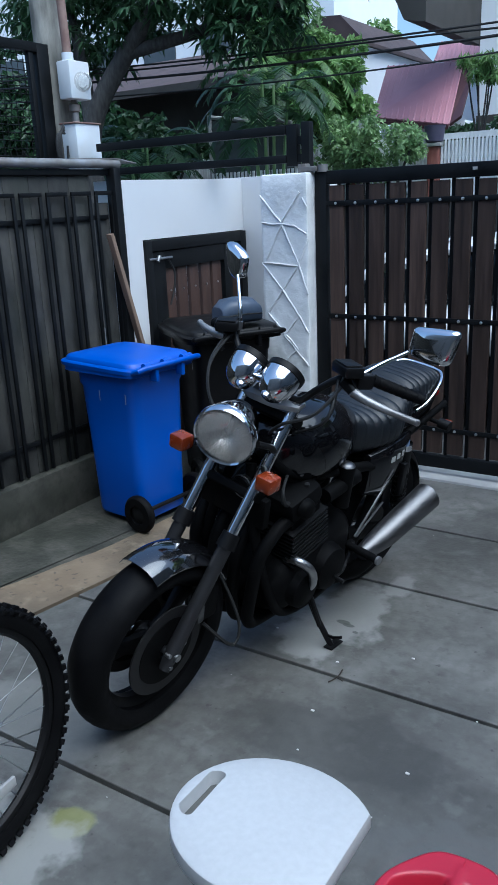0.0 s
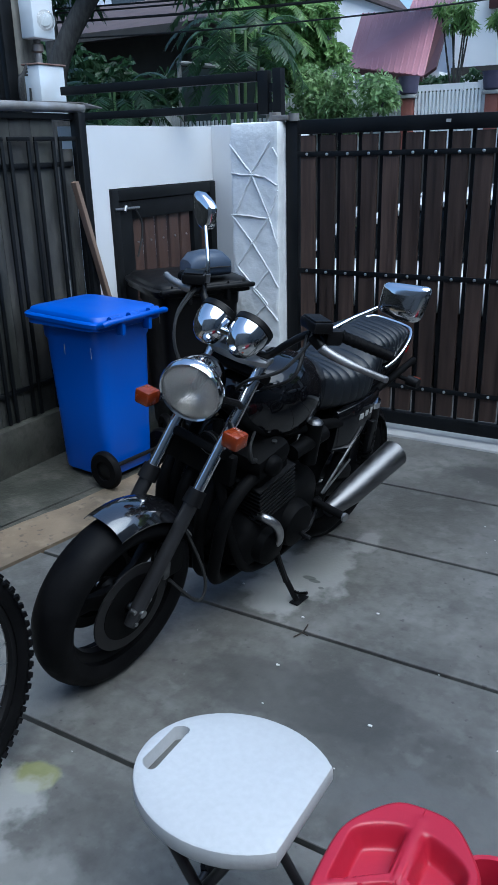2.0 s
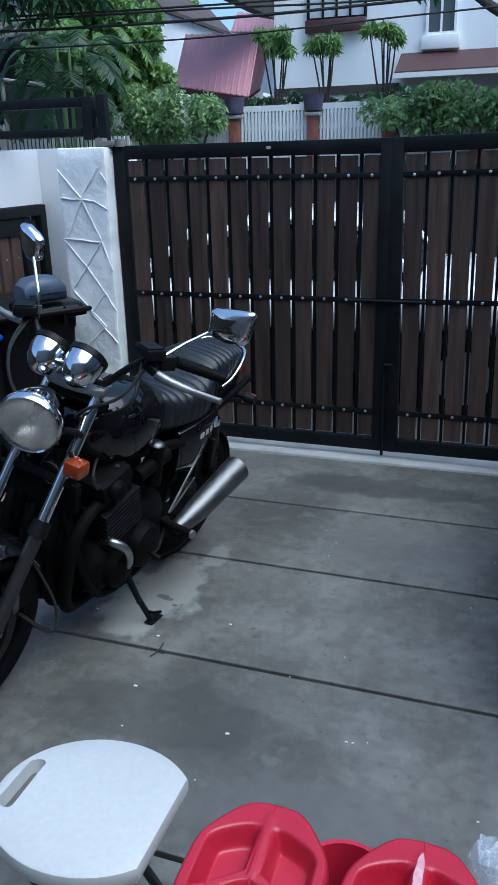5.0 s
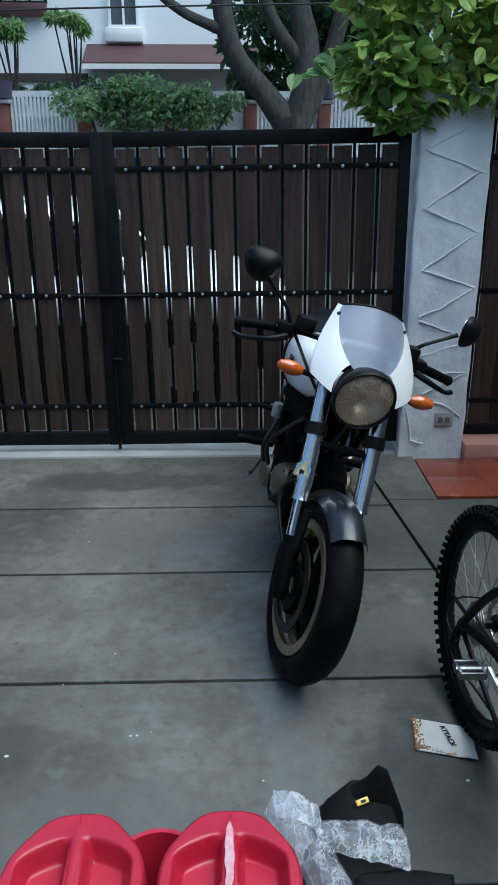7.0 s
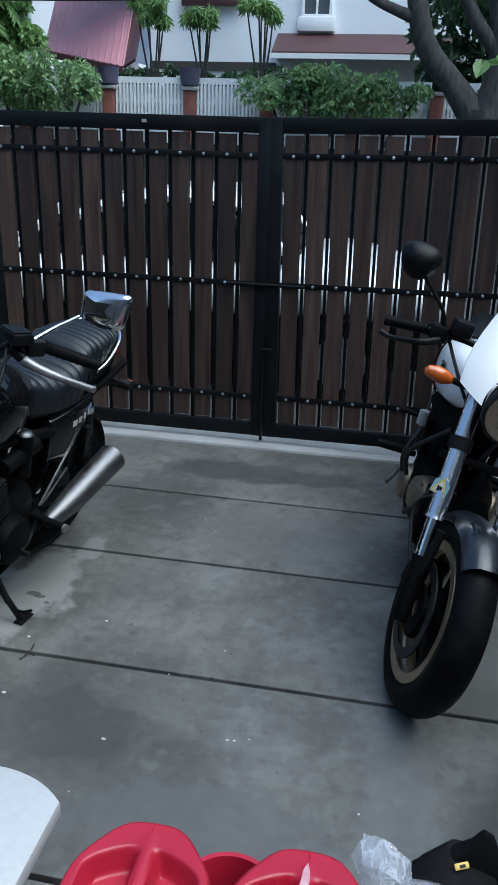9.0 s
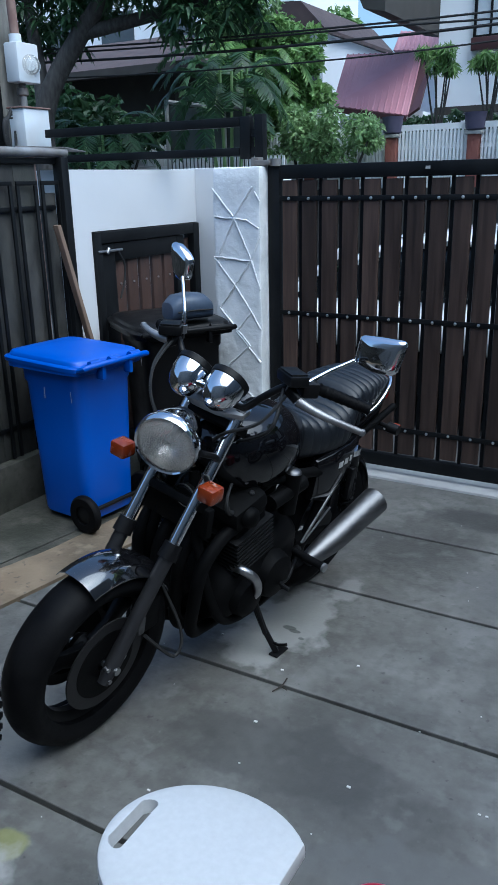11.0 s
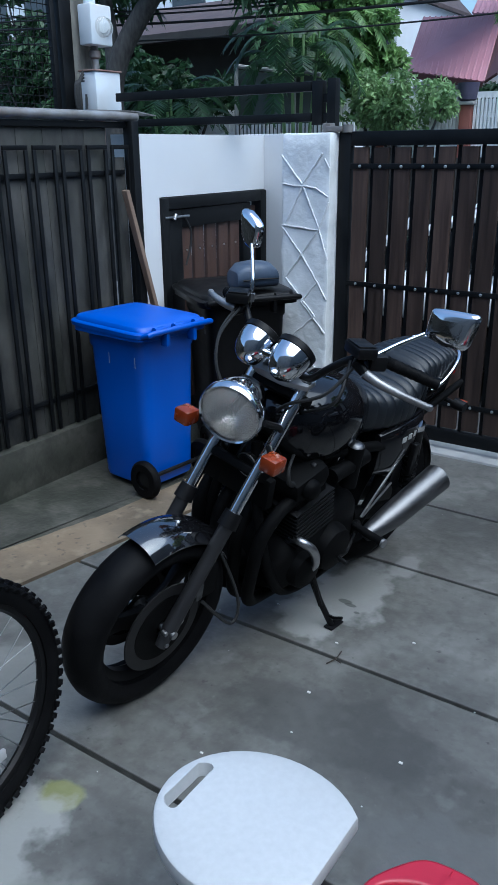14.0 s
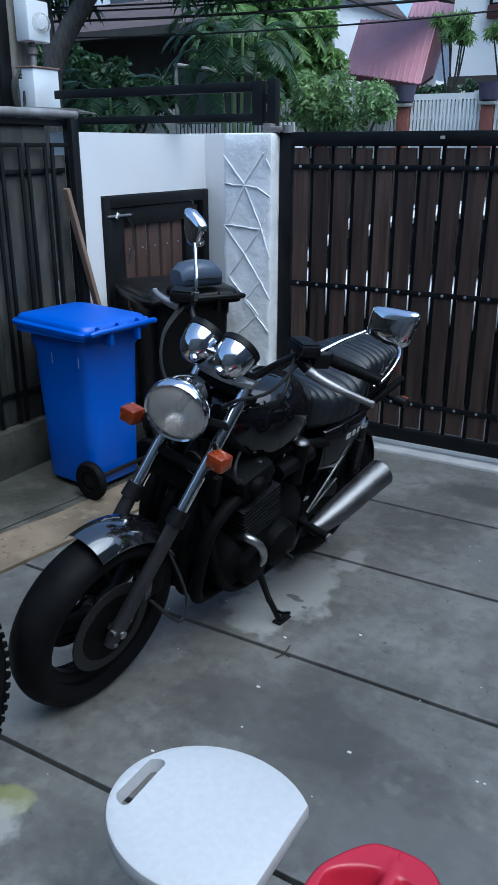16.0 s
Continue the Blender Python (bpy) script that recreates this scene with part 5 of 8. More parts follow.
part("nipple", cyl(B(), (0.0, 0.0, -0.145), (0.0, 0.0, 0.0), 0.024), ZINC, meter)
part("gland", lathe(B(), [(0.024, -0.08), (0.038, -0.07), (0.038, -0.03), (0.024, -0.02)], Matrix.Translation((0, 0, 0)), 16), ZINC, meter)
mb = thing("meter_base_box", pose(-4.20, 4.30, 1.85), "pale grey steel junction box under the meter", "junction box")
part("box", box(B(), (-0.05, -0.11, 0), (0.09, 0.13, 0.30), 0.008), METER_GREY, mb)
part("lid", box(B(), (-0.06, -0.12, 0.30), (0.10, 0.14, 0.310), 0.003), PIPE_RED, mb)
part("mount_post", cyl(B(), (0.0, 0, -1.97), (0.0, 0, 0.0), 0.03), PIPE_RED, mb)
bm = B()
for k in range(4):
    tube(bm, [(0.0, -0.13, 0.30 - 0.02 * k), (0.02, -0.19 - 0.012 * k, 0.22), (0.02, -0.20 - 0.01 * k, 0.08), (0.01, -0.15, 0.0), (0, -0.115, 0.10 + 0.02 * k)], 0.008, 6, 6)
part("wire", bm, CABLE, mb, "black looped wire")
mesh = thing("mesh_panel", pose(-4.4, 0.30, 0), "black steel framed wire mesh panel", "mesh panel")
bm = B()
box(bm, (-0.03, 3.86, -0.12), (0.03, 3.98, 2.68), 0.004)
box(bm, (-0.03, 1.0, 2.62), (0.03, 3.86, 2.68), 0.004)
box(bm, (-0.02, 3.79, 1.6), (0.02, 3.83, 2.62), 0.004)
part("frame", bm, BLACK_STEEL, mesh)
bm = B()
for k in range(56):
    cyl(bm, (0, 3.80 - 0.05 * k, 1.3), (0, 3.80 - 0.05 * k, 2.62), 0.0028, seg=4)
for k in range(26):
    cyl(bm, (0, 1.0, 1.35 + 0.05 * k), (0, 3.84, 1.35 + 0.05 * k), 0.003, seg=4)
part("wire_mesh", bm, BLACK_STEEL, mesh, "", 0, "stuff")

# ---- motorcycles ----
def steer_frame(wb, rf, rake, turn, off=0.045):
    """The turn of the fork, wheel and bars about the steering axis."""
    r = radians(rake)
    a = Vector((-math.sin(r), 0, math.cos(r)))
    p = Vector((wb - off * math.cos(r), 0, rf - off * math.sin(r)))
    return Matrix.Translation(p) @ Matrix.Rotation(radians(turn), 4, a) @ Matrix.Translation(-p), a


def moved(bm, m):
    bmesh.ops.transform(bm, matrix=m, verts=bm.verts)
    return bm


def road_tyre(bm, c, r, w, rim):
    """A round-shouldered tyre about the y axis."""
    prof = [(rim, -w * 0.36), (rim + 0.02, -w * 0.47), (r - 0.045, -w * 0.5), (r - 0.022, -w * 0.42), (r - 0.007, -w * 0.24), (r - 0.0015, -w * 0.10), (r, 0), (r - 0.0015, w * 0.10), (r - 0.007, w * 0.24), (r - 0.022, w * 0.42), (r - 0.045, w * 0.5), (rim + 0.02, w * 0.47), (rim, w * 0.36)]
    return lathe(bm, prof, axis_to((0, 1, 0), c), 64, True)


def cast_rim(bm, c, r, w, spokes, hub=0.045, sp=0.020, ring=True):
    m = axis_to((0, 1, 0), c)
    if ring:
        lathe(bm, [(r, -w * 0.38), (r + 0.004, -w * 0.36), (r - 0.012, -w * 0.30), (r - 0.028, -w * 0.12), (r - 0.028, w * 0.12), (r - 0.012, w * 0.30), (r + 0.004, w * 0.36), (r, w * 0.38), (r + 0.003, 0)], m, 56, True)
    lathe(bm, [(0.012, -w * 0.5), (hub * 0.8, -w * 0.5), (hub, -w * 0.3), (hub * 0.8, 0), (hub, w * 0.3), (hub * 0.8, w * 0.5), (0.012, w * 0.5)], m, 24)
    for k in range(spokes):
        a = 2 * math.pi * k / spokes + 0.3
        d, t = Vector((math.cos(a), 0, math.sin(a))), Vector((-math.sin(a), 0, math.cos(a)))
        rings = []
        for s, wd, th in ((hub * 0.7, sp * 1.5, 0.020), (r * 0.5, sp, 0.014), (r - 0.02, sp * 1.4, 0.022)):
            p = Vector(c) + d * s
            rings.append([p + t * u + Vector((0, v, 0)) for u, v in oval(wd * 2, th * 2, 10, 3)])
        skin(bm, rings)
    return bm


def disc_ring(bm, c, r0, r1, y):
    m = axis_to((0, 1, 0), (c[0], y, c[2]))
    lathe(bm, [(r0, -0.0025), (r1, -0.0025), (r1, 0.0025), (r0, 0.0025)], m, 48, True)
    return bm


def disc_carrier(bm, c, r0, y):
    return lathe(bm, [(0.03, -0.004), (r0 + 0.004, -0.004), (r0 + 0.004, 0.004), (0.03, 0.004)], axis_to((0, 1, 0), (c[0], y, c[2])), 36, True)


def fender(bm, c, r, w, a0, a1, n=18, drop=0.45):
    """A mudguard arched over a wheel from angle a0 to a1 (degrees, 0 ahead)."""
    rings = []
    for k in range(n + 1):
        a = radians(a0 + (a1 - a0) * k / n)
        d = Vector((math.cos(a), 0, math.sin(a)))
        ring = []
        for side, th in ((1, 0.0), (-1, 0.004)):
            row = []
            for i in range(9):
                u = -1 + 2 * i / 8
                row.append(Vector(c) + d * (r - th - drop * 0.06 * u ** 4 - 0.012 * u * u) + Vector((0, u * w / 2 * (1 - th * 2), 0)))
            ring += row if side == 1 else row[::-1]
        rings.append(ring)
    return skin(bm, rings)


def loft_x(bm, rows, n=24, e=2.6):
    """Rings across x: rows of (x, centre y, z low, z high, width) with soft corners; e may be set per row."""
    rings = []
    for row in rows:
        x, cy, z0, z1, w = row[:5]
        ee = row[5] if len(row) > 5 else e
        rings.append([(x, cy + a, (z0 + z1) / 2 + b) for a, b in oval(w, z1 - z0, n, ee)])
    return skin(bm, rings)


def lamp(parent, S, c, d, r, depth, shell, ring, glass=LENS):
    m = S @ axis_to(d, c)
    prof = [(r * 0.35, -depth), (r * 0.7, -depth * 0.8), (r * 0.93, -depth * 0.35), (r, 0.0), (r * 1.01, 0.006), (r * 0.99, 0.010), (r * 0.96, 0.006), (r * 0.96, -0.006)]
    hl = part("headlamp", lathe(B(), prof, m, 40, False, False), shell, parent)
    part("rim_ring", lathe(B(), [(r * 1.0, -0.022), (r * 1.045, -0.012), (r * 1.045, 0.008), (r * 1.0, 0.018), (r * 0.955, 0.014), (r * 0.955, 0.004), (r * 0.97, -0.022)], m, 40, True), ring, hl)
    part("reflector", lathe(B(), [(0.008, -depth * 0.62), (r * 0.4, -depth * 0.52), (r * 0.75, -depth * 0.22), (r * 0.95, 0.004), (r * 0.952, 0.0), (r * 0.76, -depth * 0.25), (r * 0.4, -depth * 0.56), (0.008, -depth * 0.66)], m, 40, True), REFLECTOR, hl, "bright reflector bowl")
    part("bulb", lathe(B(), [(0.002, 0.0), (0.012, -0.006), (0.013, -depth * 0.5)], m @ pose(0, 0, -depth * 0.12), 14), ALLOY, hl)
    bm = lathe(B(), [(r * 0.957, 0.008), (r * 0.8, 0.020), (r * 0.55, 0.030), (r * 0.25, 0.035), (0.002, 0.036)], m, 40, False, False)
    g = part("lens", bm, glass, hl, "fluted clear glass lens")
    g.visible_shadow = False
    return hl


def indicator(parent, S, base, tip, size, rounded, lens=AMBER):
    base, tip = Vector(base), Vector(tip)
    bm = moved(tube(B(), [base, base.lerp(tip, 0.6)], 0.010, 10), S)
    ind = part("indicator", bm, BLACK_PLASTIC, parent)
    bm = B()
    if rounded:
        lathe(bm, [(0.001, -size), (size * 0.3, -size * 0.85), (size * 0.5, -size * 0.3), (size * 0.5, size * 0.3), (size * 0.32, size * 0.85), (0.001, size)], Matrix.Translation(tip) @ axis_to(tip - base) @ Matrix.Diagonal((1, 1, 1, 1)), 20)
    else:
        box(bm, (tip.x - 0.026, tip.y - size / 2, tip.z - size * 0.42), (tip.x + 0.030, tip.y + size / 2, tip.z + size * 0.42), 0.008)
    part("indicator_lens", moved(bm, S), lens, ind, "amber plastic lens")


def hand_lever(parent, S, a, b, material):
    a, b = Vector(a), Vector(b)
    s = a.lerp(b, 0.35) + Vector((0.035, 0, -0.004))
    part("lever", moved(tube(B(), [a, s, a.lerp(b, 0.8) + Vector((0.012, 0, -0.01)), b], [0.013, 0.010, 0.008, 0.010], 8, 5), S), material, parent)


# black roadster on its side stand
BK = pose(-1.37, 2.95, 0, 0, 0, -98.0) @ pose(0, 0, 0, -11.5, 0, 0) @ Matrix.Scale(1.06, 4)
moto = thing("black_motorcycle", BK, "black roadster motorcycle with chrome headlamp on its side stand", "motorcycle", "motorcycles")
WB, RF, RAKE = 1.30, 0.287, 33.5
S, AX = steer_frame(WB, RF, RAKE, 2)
FWD = Vector((math.cos(radians(RAKE)), 0, math.sin(radians(RAKE))))
AXLE = Vector((WB, 0, RF))


def fork_at(h, y, ahead=0.0):
    """A point on the fork leg at height h."""
    k = (h - RF) / AX.z
    return AXLE + AX * k + FWD * ahead + Vector((0, y, 0))


wheel = part("front_wheel", moved(road_tyre(B(), AXLE, 0.287, 0.138, 0.205), S), RUBBER, moto, "worn black front tyre")
part("rim", moved(cast_rim(B(), AXLE, 0.212, 0.10, 3, 0.045, 0.026), S), SATIN_BLACK, wheel)
for y in (-0.066, 0.066):
    part("brake_disc", moved(disc_ring(B(), AXLE, 0.105, 0.145, y), S), DISC_DARK, wheel)
    part("disc_carrier", moved(disc_carrier(B(), AXLE, 0.105, y), S), ENGINE_BLACK, wheel)
part("axle_nut", moved(cyl(B(), AXLE + Vector((0, -0.118, 0)), AXLE + Vector((0, 0.118, 0)), 0.012), S), STEEL, wheel)
for k, (dx, dz) in enumerate(((0.03, 0.02), (0.02, -0.03), (-0.03, 0.035))):
    part("axle_clamp_bolt", moved(cyl(B(), AXLE + Vector((dx, 0.095, dz)), AXLE + Vector((dx, 0.112, dz)), 0.007, seg=8), S), STEEL, wheel)
part("caliper_cover", moved(box(B(), (-0.016, 0.06, -0.035), (0.016, 0.095, 0.035), 0.010, Matrix.Translation(fork_at(0.40, 0, -0.05))), S), DULL_STEEL, moto, "dull alloy caliper cover")
for y in (-0.09, 0.09):
    leg = part("fork_leg", moved(tube(B(), [fork_at(0.245, y), fork_at(0.30, y), fork_at(0.40, y), fork_at(0.585, y), fork_at(0.59, y)], [0.017, 0.024, 0.0215, 0.0225, 0.027], 16), S), GUNMETAL, moto)
    part("dust_seal", moved(cyl(B(), fork_at(0.575, y), fork_at(0.615, y), 0.031, 0.028), S), BLACK_PLASTIC, leg)
    part("fork_tube", moved(cyl(B(), fork_at(0.61, y), fork_at(0.97, y), 0.0185), S), CHROME, moto, "chrome fork tube")
    cal = B()
    box(cal, (WB - 0.02, 0.068 * (1 if y > 0 else -1) - 0.025, 0.335), (WB + 0.06, 0.068 * (1 if y > 0 else -1) + 0.025, 0.45), 0.012)
    part("brake_caliper", moved(cal, S @ Matrix.Translation((-0.17, 0, 0))), ENGINE_BLACK, moto)
part("front_mudguard", moved(fender(B(), AXLE, 0.318, 0.152, 75, 150), S), GUARD_BLACK, moto, "gloss black front mudguard")
for h, w in ((0.72, 0.22), (0.93, 0.225)):
    bm = B()
    p = fork_at(h, 0)
    rings = []
    for y in (-w / 2, -0.06, 0.06, w / 2):
        rings.append([p + FWD * a + AX * b + Vector((0, y, 0)) for a, b in oval(0.055 if abs(y) > 0.1 else 0.07, 0.030, 12, 4)])
    part("fork_clamp", moved(skin(bm, rings), S @ Matrix.Translation(FWD * -0.02)), ENGINE_BLACK, moto)
lamp(moto, S, Vector((1.062, 0.004, 0.897)), (0.94, 0.32, -0.16), 0.092, 0.13, CHROME, CHROME)
for y in (-1, 1):
    part("lamp_bracket", moved(tube(B(), [fork_at(0.84, y * 0.095), (0.97, y * 0.105, 0.87), (1.02, y * 0.092, 0.89)], 0.010, 8), S), SATIN_BLACK, moto)
    indicator(moto, S, fork_at(0.79, y * 0.10, 0.02), (1.05, y * 0.168, 0.808), 0.056, False)
    # instrument pods
    c = Vector((0.903, y * 0.062, 1.058))
    m = S @ axis_to((-0.78, 0, 0.62), c)
    pod = part("instrument_pod", lathe(B(), [(0.002, -0.082), (0.020, -0.079), (0.038, -0.066), (0.050, -0.045), (0.057, -0.018), (0.058, 0.010)], m, 36), CHROME, moto, "chrome instrument pod")
    part("pod_rim", lathe(B(), [(0.0585, 0.006), (0.061, 0.008), (0.061, 0.026), (0.054, 0.030), (0.050, 0.026), (0.054, 0.006)], m, 32, True), BLACK_PLASTIC, pod)
    part("dial_glass", lathe(B(), [(0.0, 0.022), (0.048, 0.020), (0.048, 0.016), (0.0, 0.016)], m, 24), WINDOW_GLASS, pod)
# horn under the lamp and the bridge between the pods
hm = S @ axis_to((1, 0, -0.1), (0.985, 0.035, 0.716))
horn = part("horn", lathe(B(), [(0.01, -0.035), (0.030, -0.025), (0.037, 0.0), (0.030, 0.008), (0.012, 0.010), (0.001, 0.010)], hm, 28), BLACK_PLASTIC, moto)
part("horn_ring", lathe(B(), [(0.036, 0.0), (0.039, 0.003), (0.039, 0.007), (0.036, 0.007)], hm, 28, True), STEEL, horn)
part("pod_bridge", moved(box(B(), (0.915, -0.05, 1.035), (0.945, 0.05, 1.055), 0.005), S), CHROME, moto)
part("top_clamp", moved(loft_x(B(), [(0.79, 0, 0.955, 0.975, 0.10), (0.82, 0, 0.952, 0.978, 0.21), (0.87, 0, 0.952, 0.978, 0.23), (0.90, 0, 0.955, 0.975, 0.12)], 20, 4), S), ALLOY, moto, "grey alloy top clamp")
# bars: a rising bent tube, grips, switch blocks, levers, mirrors
for y in (-1, 1):
    pts = [Vector((0.85, y * 0.05, 0.985)), Vector((0.84, y * 0.095, 0.985)), Vector((0.83, y * 0.145, 1.035)), Vector((0.808, y * 0.20, 1.082)), Vector((0.765, y * 0.26, 1.092)), Vector((0.675, y * 0.39, 1.055))]
    part("handlebar", moved(tube(B(), pts, 0.011, 12, 6), S), SATIN_BLACK, moto)
    part("bar_clamp", moved(cyl(B(), pts[0] - Vector((0, y * 0.03, 0)), pts[0] + Vector((0, y * 0.012, 0)), 0.020), S), ALLOY, moto)
    g0, g1 = Vector((0.755, y * 0.275, 1.089)), Vector((0.668, y * 0.40, 1.052))
    bm = tube(B(), [g0, g0.lerp(g1, 0.03), g0.lerp(g1, 0.97), g1], [0.020, 0.0165, 0.0165, 0.019], 14)
    for k in range(7):
        p = g0.lerp(g1, 0.12 + 0.12 * k)
        cyl(bm, p, p + (g1 - g0).normalized() * 0.006, 0.0178, seg=14)
    part("grip", moved(bm, S), RUBBER, moto)
    bm = B()
    box(bm, (-0.026, -0.030, -0.024), (0.026, 0.030, 0.022), 0.008, Matrix.Translation((0.775, y * 0.25, 1.090)) @ Matrix.Rotation(radians(-y * 34), 4, "Z"))
    part("switch_block", moved(bm, S), BLACK_PLASTIC, moto)
    bm = B()
    box(bm, (-0.030, -0.048 if y > 0 else -0.036, 0.0), (0.030, 0.048 if y > 0 else 0.036, 0.032), 0.007, Matrix.Translation((0.822, y * 0.225, 1.105)) @ Matrix.Rotation(radians(-y * 32), 4, "Z") @ Matrix.Rotation(radians(6), 4, "X"))
    tank_top = part("fluid_reservoir", moved(bm, S), SATIN_BLACK, moto, "black fluid reservoir on the handlebar")
    bm = B()
    box(bm, (-0.026, -0.040 if y > 0 else -0.030, 0.0322), (0.026, 0.040 if y > 0 else 0.030, 0.0365), 0.003, Matrix.Translation((0.822, y * 0.225, 1.105)) @ Matrix.Rotation(radians(-y * 32), 4, "Z") @ Matrix.Rotation(radians(6), 4, "X"))
    part("reservoir_lid", moved(bm, S), BLACK_PLASTIC, tank_top)
    # lever with its perch and ball end
    a, b = Vector((0.832 if y < 0 else 0.815, y * (0.225 if y < 0 else 0.25), 1.088 if y < 0 else 1.058)), Vector((0.815 if y < 0 else 0.735, y * (0.345 if y < 0 else 0.425), 1.092 if y < 0 else 1.008))
    lev = part("lever", moved(tube(B(), [a, a.lerp(b, 0.25) + Vector((0.012, 0, 0.0)), a.lerp(b, 0.6) + Vector((0.016, 0, 0.002)), b], [0.016, 0.013, 0.011, 0.0095], 10, 6), S), ALLOY, moto, "pale cast alloy lever")
    part("lever_ball", moved(lathe(B(), [(0.001, -0.011), (0.008, -0.008), (0.011, 0), (0.008, 0.008), (0.001, 0.011)], Matrix.Translation(b), 12), S), ALLOY, lev)
    part("lever_perch", moved(tube(B(), [(0.80, y * 0.215, 1.085), (0.825, y * 0.225, 1.080), a + Vector((0.004, 0, 0.004))], [0.016, 0.018, 0.015], 10), S), BLACK_PLASTIC, lev)
    # mirrors: chrome stem and domed chrome shell with the glass to the rear
    if y > 0:
        c, base, elbow = Vector((0.64, 0.384, 1.208)), (0.79, 0.245, 1.10), (0.72, 0.275, 1.135)
        shape = [(-0.072, 0.030), (-0.050, 0.040), (0.002, 0.050), (0.058, 0.058), (0.070, 0.046), (0.062, -0.030), (0.046, -0.048), (-0.010, -0.056), (-0.062, -0.048), (-0.072, -0.034)]
        joint, twist = (0.662, 0.318, 1.172), Matrix.Translation(c) @ Matrix.Rotation(radians(-5), 4, "Y") @ Matrix.Translation(-c)
    else:
        c, base, elbow = Vector((0.72, -0.296, 1.300)), (0.79, -0.205, 1.12), (0.785, -0.212, 1.17)
        shape = [(-0.050, 0.046), (-0.018, 0.048), (0.024, 0.032), (0.046, 0.012), (0.042, -0.044), (0.014, -0.060), (-0.010, -0.056), (-0.034, -0.032), (-0.050, 0.020)]
        joint, twist = (0.738, -0.275, 1.258), Matrix.Translation(c) @ Matrix.Rotation(radians(-10), 4, "Z") @ Matrix.Translation(-c)
    st = part("mirror_stem", moved(tube(B(), [base, elbow, Vector(elbow).lerp(Vector(joint), 0.5), joint], [0.008, 0.0062, 0.0056, 0.0056], 10, 5), S), CHROME, moto, "chrome mirror stem")
    part("stem_nut", moved(cyl(B(), Vector(base) - Vector((0, 0, 0.012)), Vector(base) + Vector((0, 0, 0.014)), 0.012, seg=6), S), STEEL, st)
    n = len(shape)
    fine = []
    for k in range(n):
        p0, p1, p2, p3 = (Vector(shape[(k + o) % n]) for o in (-1, 0, 1, 2))
        for q in range(4):
            w = q / 4
            curve = 0.5 * (2 * p1 + (p2 - p0) * w + (2 * p0 - 5 * p1 + 4 * p2 - p3) * w * w + (3 * p1 - p0 - 3 * p2 + p3) * w ** 3)
            fine.append(curve.lerp(p1.lerp(p2, w), 0.55))
    rings = [[c + Vector((d, p.x * s, p.y * s)) for p in fine] for s, d in ((0.04, 0.022), (0.40, 0.0215), (0.72, 0.019), (0.90, 0.014), (0.975, 0.007), (1.0, 0.0), (0.985, -0.007), (0.90, -0.007))]
    part("mirror_shell", moved(skin(B(), rings), S @ twist), CHROME, st, "chrome mirror shell", 60)
    part("mirror_glass", moved(skin(B(), [[c + Vector((d, p.x * 0.9, p.y * 0.9)) for p in fine] for d in (-0.0075, -0.010)]), S @ twist), MIRROR, st)
# cables from bars to lamp and down
for i, pts in enumerate((((0.83, -0.22, 1.09), (0.90, -0.215, 1.02), (0.95, -0.16, 0.93), (0.93, -0.06, 0.82)), ((0.83, -0.21, 1.09), (0.92, -0.20, 1.01), (0.96, -0.13, 0.90), (0.90, -0.02, 0.77)),
                         ((0.83, 0.22, 1.07), (0.90, 0.19, 0.99), (0.93, 0.10, 0.93), (0.88, 0.03, 0.86)), ((0.82, 0.20, 1.08), (0.88, 0.22, 0.98), (0.86, 0.13, 0.90), (0.80, 0.04, 0.84)),
                         ((1.18, 0.10, 0.34), (1.10, 0.16, 0.25), (1.06, 0.14, 0.32), (1.10, 0.05, 0.50)))):
    part("cable", moved(tube(B(), pts, 0.0055 if i != 1 else 0.004, 6, 6), S), CABLE, moto)

# tank
rows = [(0.895, 0, 0.77, 0.84, 0.07), (0.87, 0, 0.70, 0.880, 0.17), (0.81, 0, 0.655, 0.908, 0.25), (0.72, 0, 0.640, 0.924, 0.30), (0.63, 0, 0.638, 0.920, 0.305), (0.55, 0, 0.645, 0.900, 0.27), (0.49, 0, 0.66, 0.874, 0.22), (0.445, 0, 0.69, 0.845, 0.17), (0.42, 0, 0.72, 0.81, 0.10)]
tank = part("fuel_tank", loft_x(B(), rows, 28, 2.5), GLOSS_BLACK, moto, "gloss black fuel tank")
part("filler_cap", lathe(B(), [(0.0, 0.012), (0.028, 0.010), (0.034, 0.004), (0.045, 0.002), (0.048, -0.01)], axis_to((0, 0, 1), (0.74, 0, 0.920)), 28), CHROME, tank)
# seat with cross pleats
rows = []
N = 190
for k in range(N + 1):
    t = k / N
    x = 0.50 - 0.62 * t
    hump = max(0.0, min(1.0, (t - 0.42) / 0.14))
    top = 0.848 - 0.022 * math.sin(min(t * 2.4, 1) * math.pi) + 0.052 * hump * hump * (3 - 2 * hump) - 0.02 * max(0.0, t - 0.8) / 0.2
    w = 0.17 + 0.125 * math.sin(min(1.0, t * 2.6) * math.pi / 2) - 0.045 * hump - 0.06 * max(0, t - 0.7) / 0.3
    pl = 0.0065 * abs(math.sin(t * 17 * math.pi)) ** 0.7 - 0.003 if 0.06 < t < 0.96 else -0.002
    if t < 0.02 or t > 0.98:
        w, top = w * 0.85, top - 0.02
    rows.append((x, 0, 0.672 + 0.10 * hump, top + pl * 0.9, w + pl * 1.5, 3.2))
seat = part("seat", loft_x(B(), rows, 26), LEATHER, moto, "pleated black vinyl dual seat")
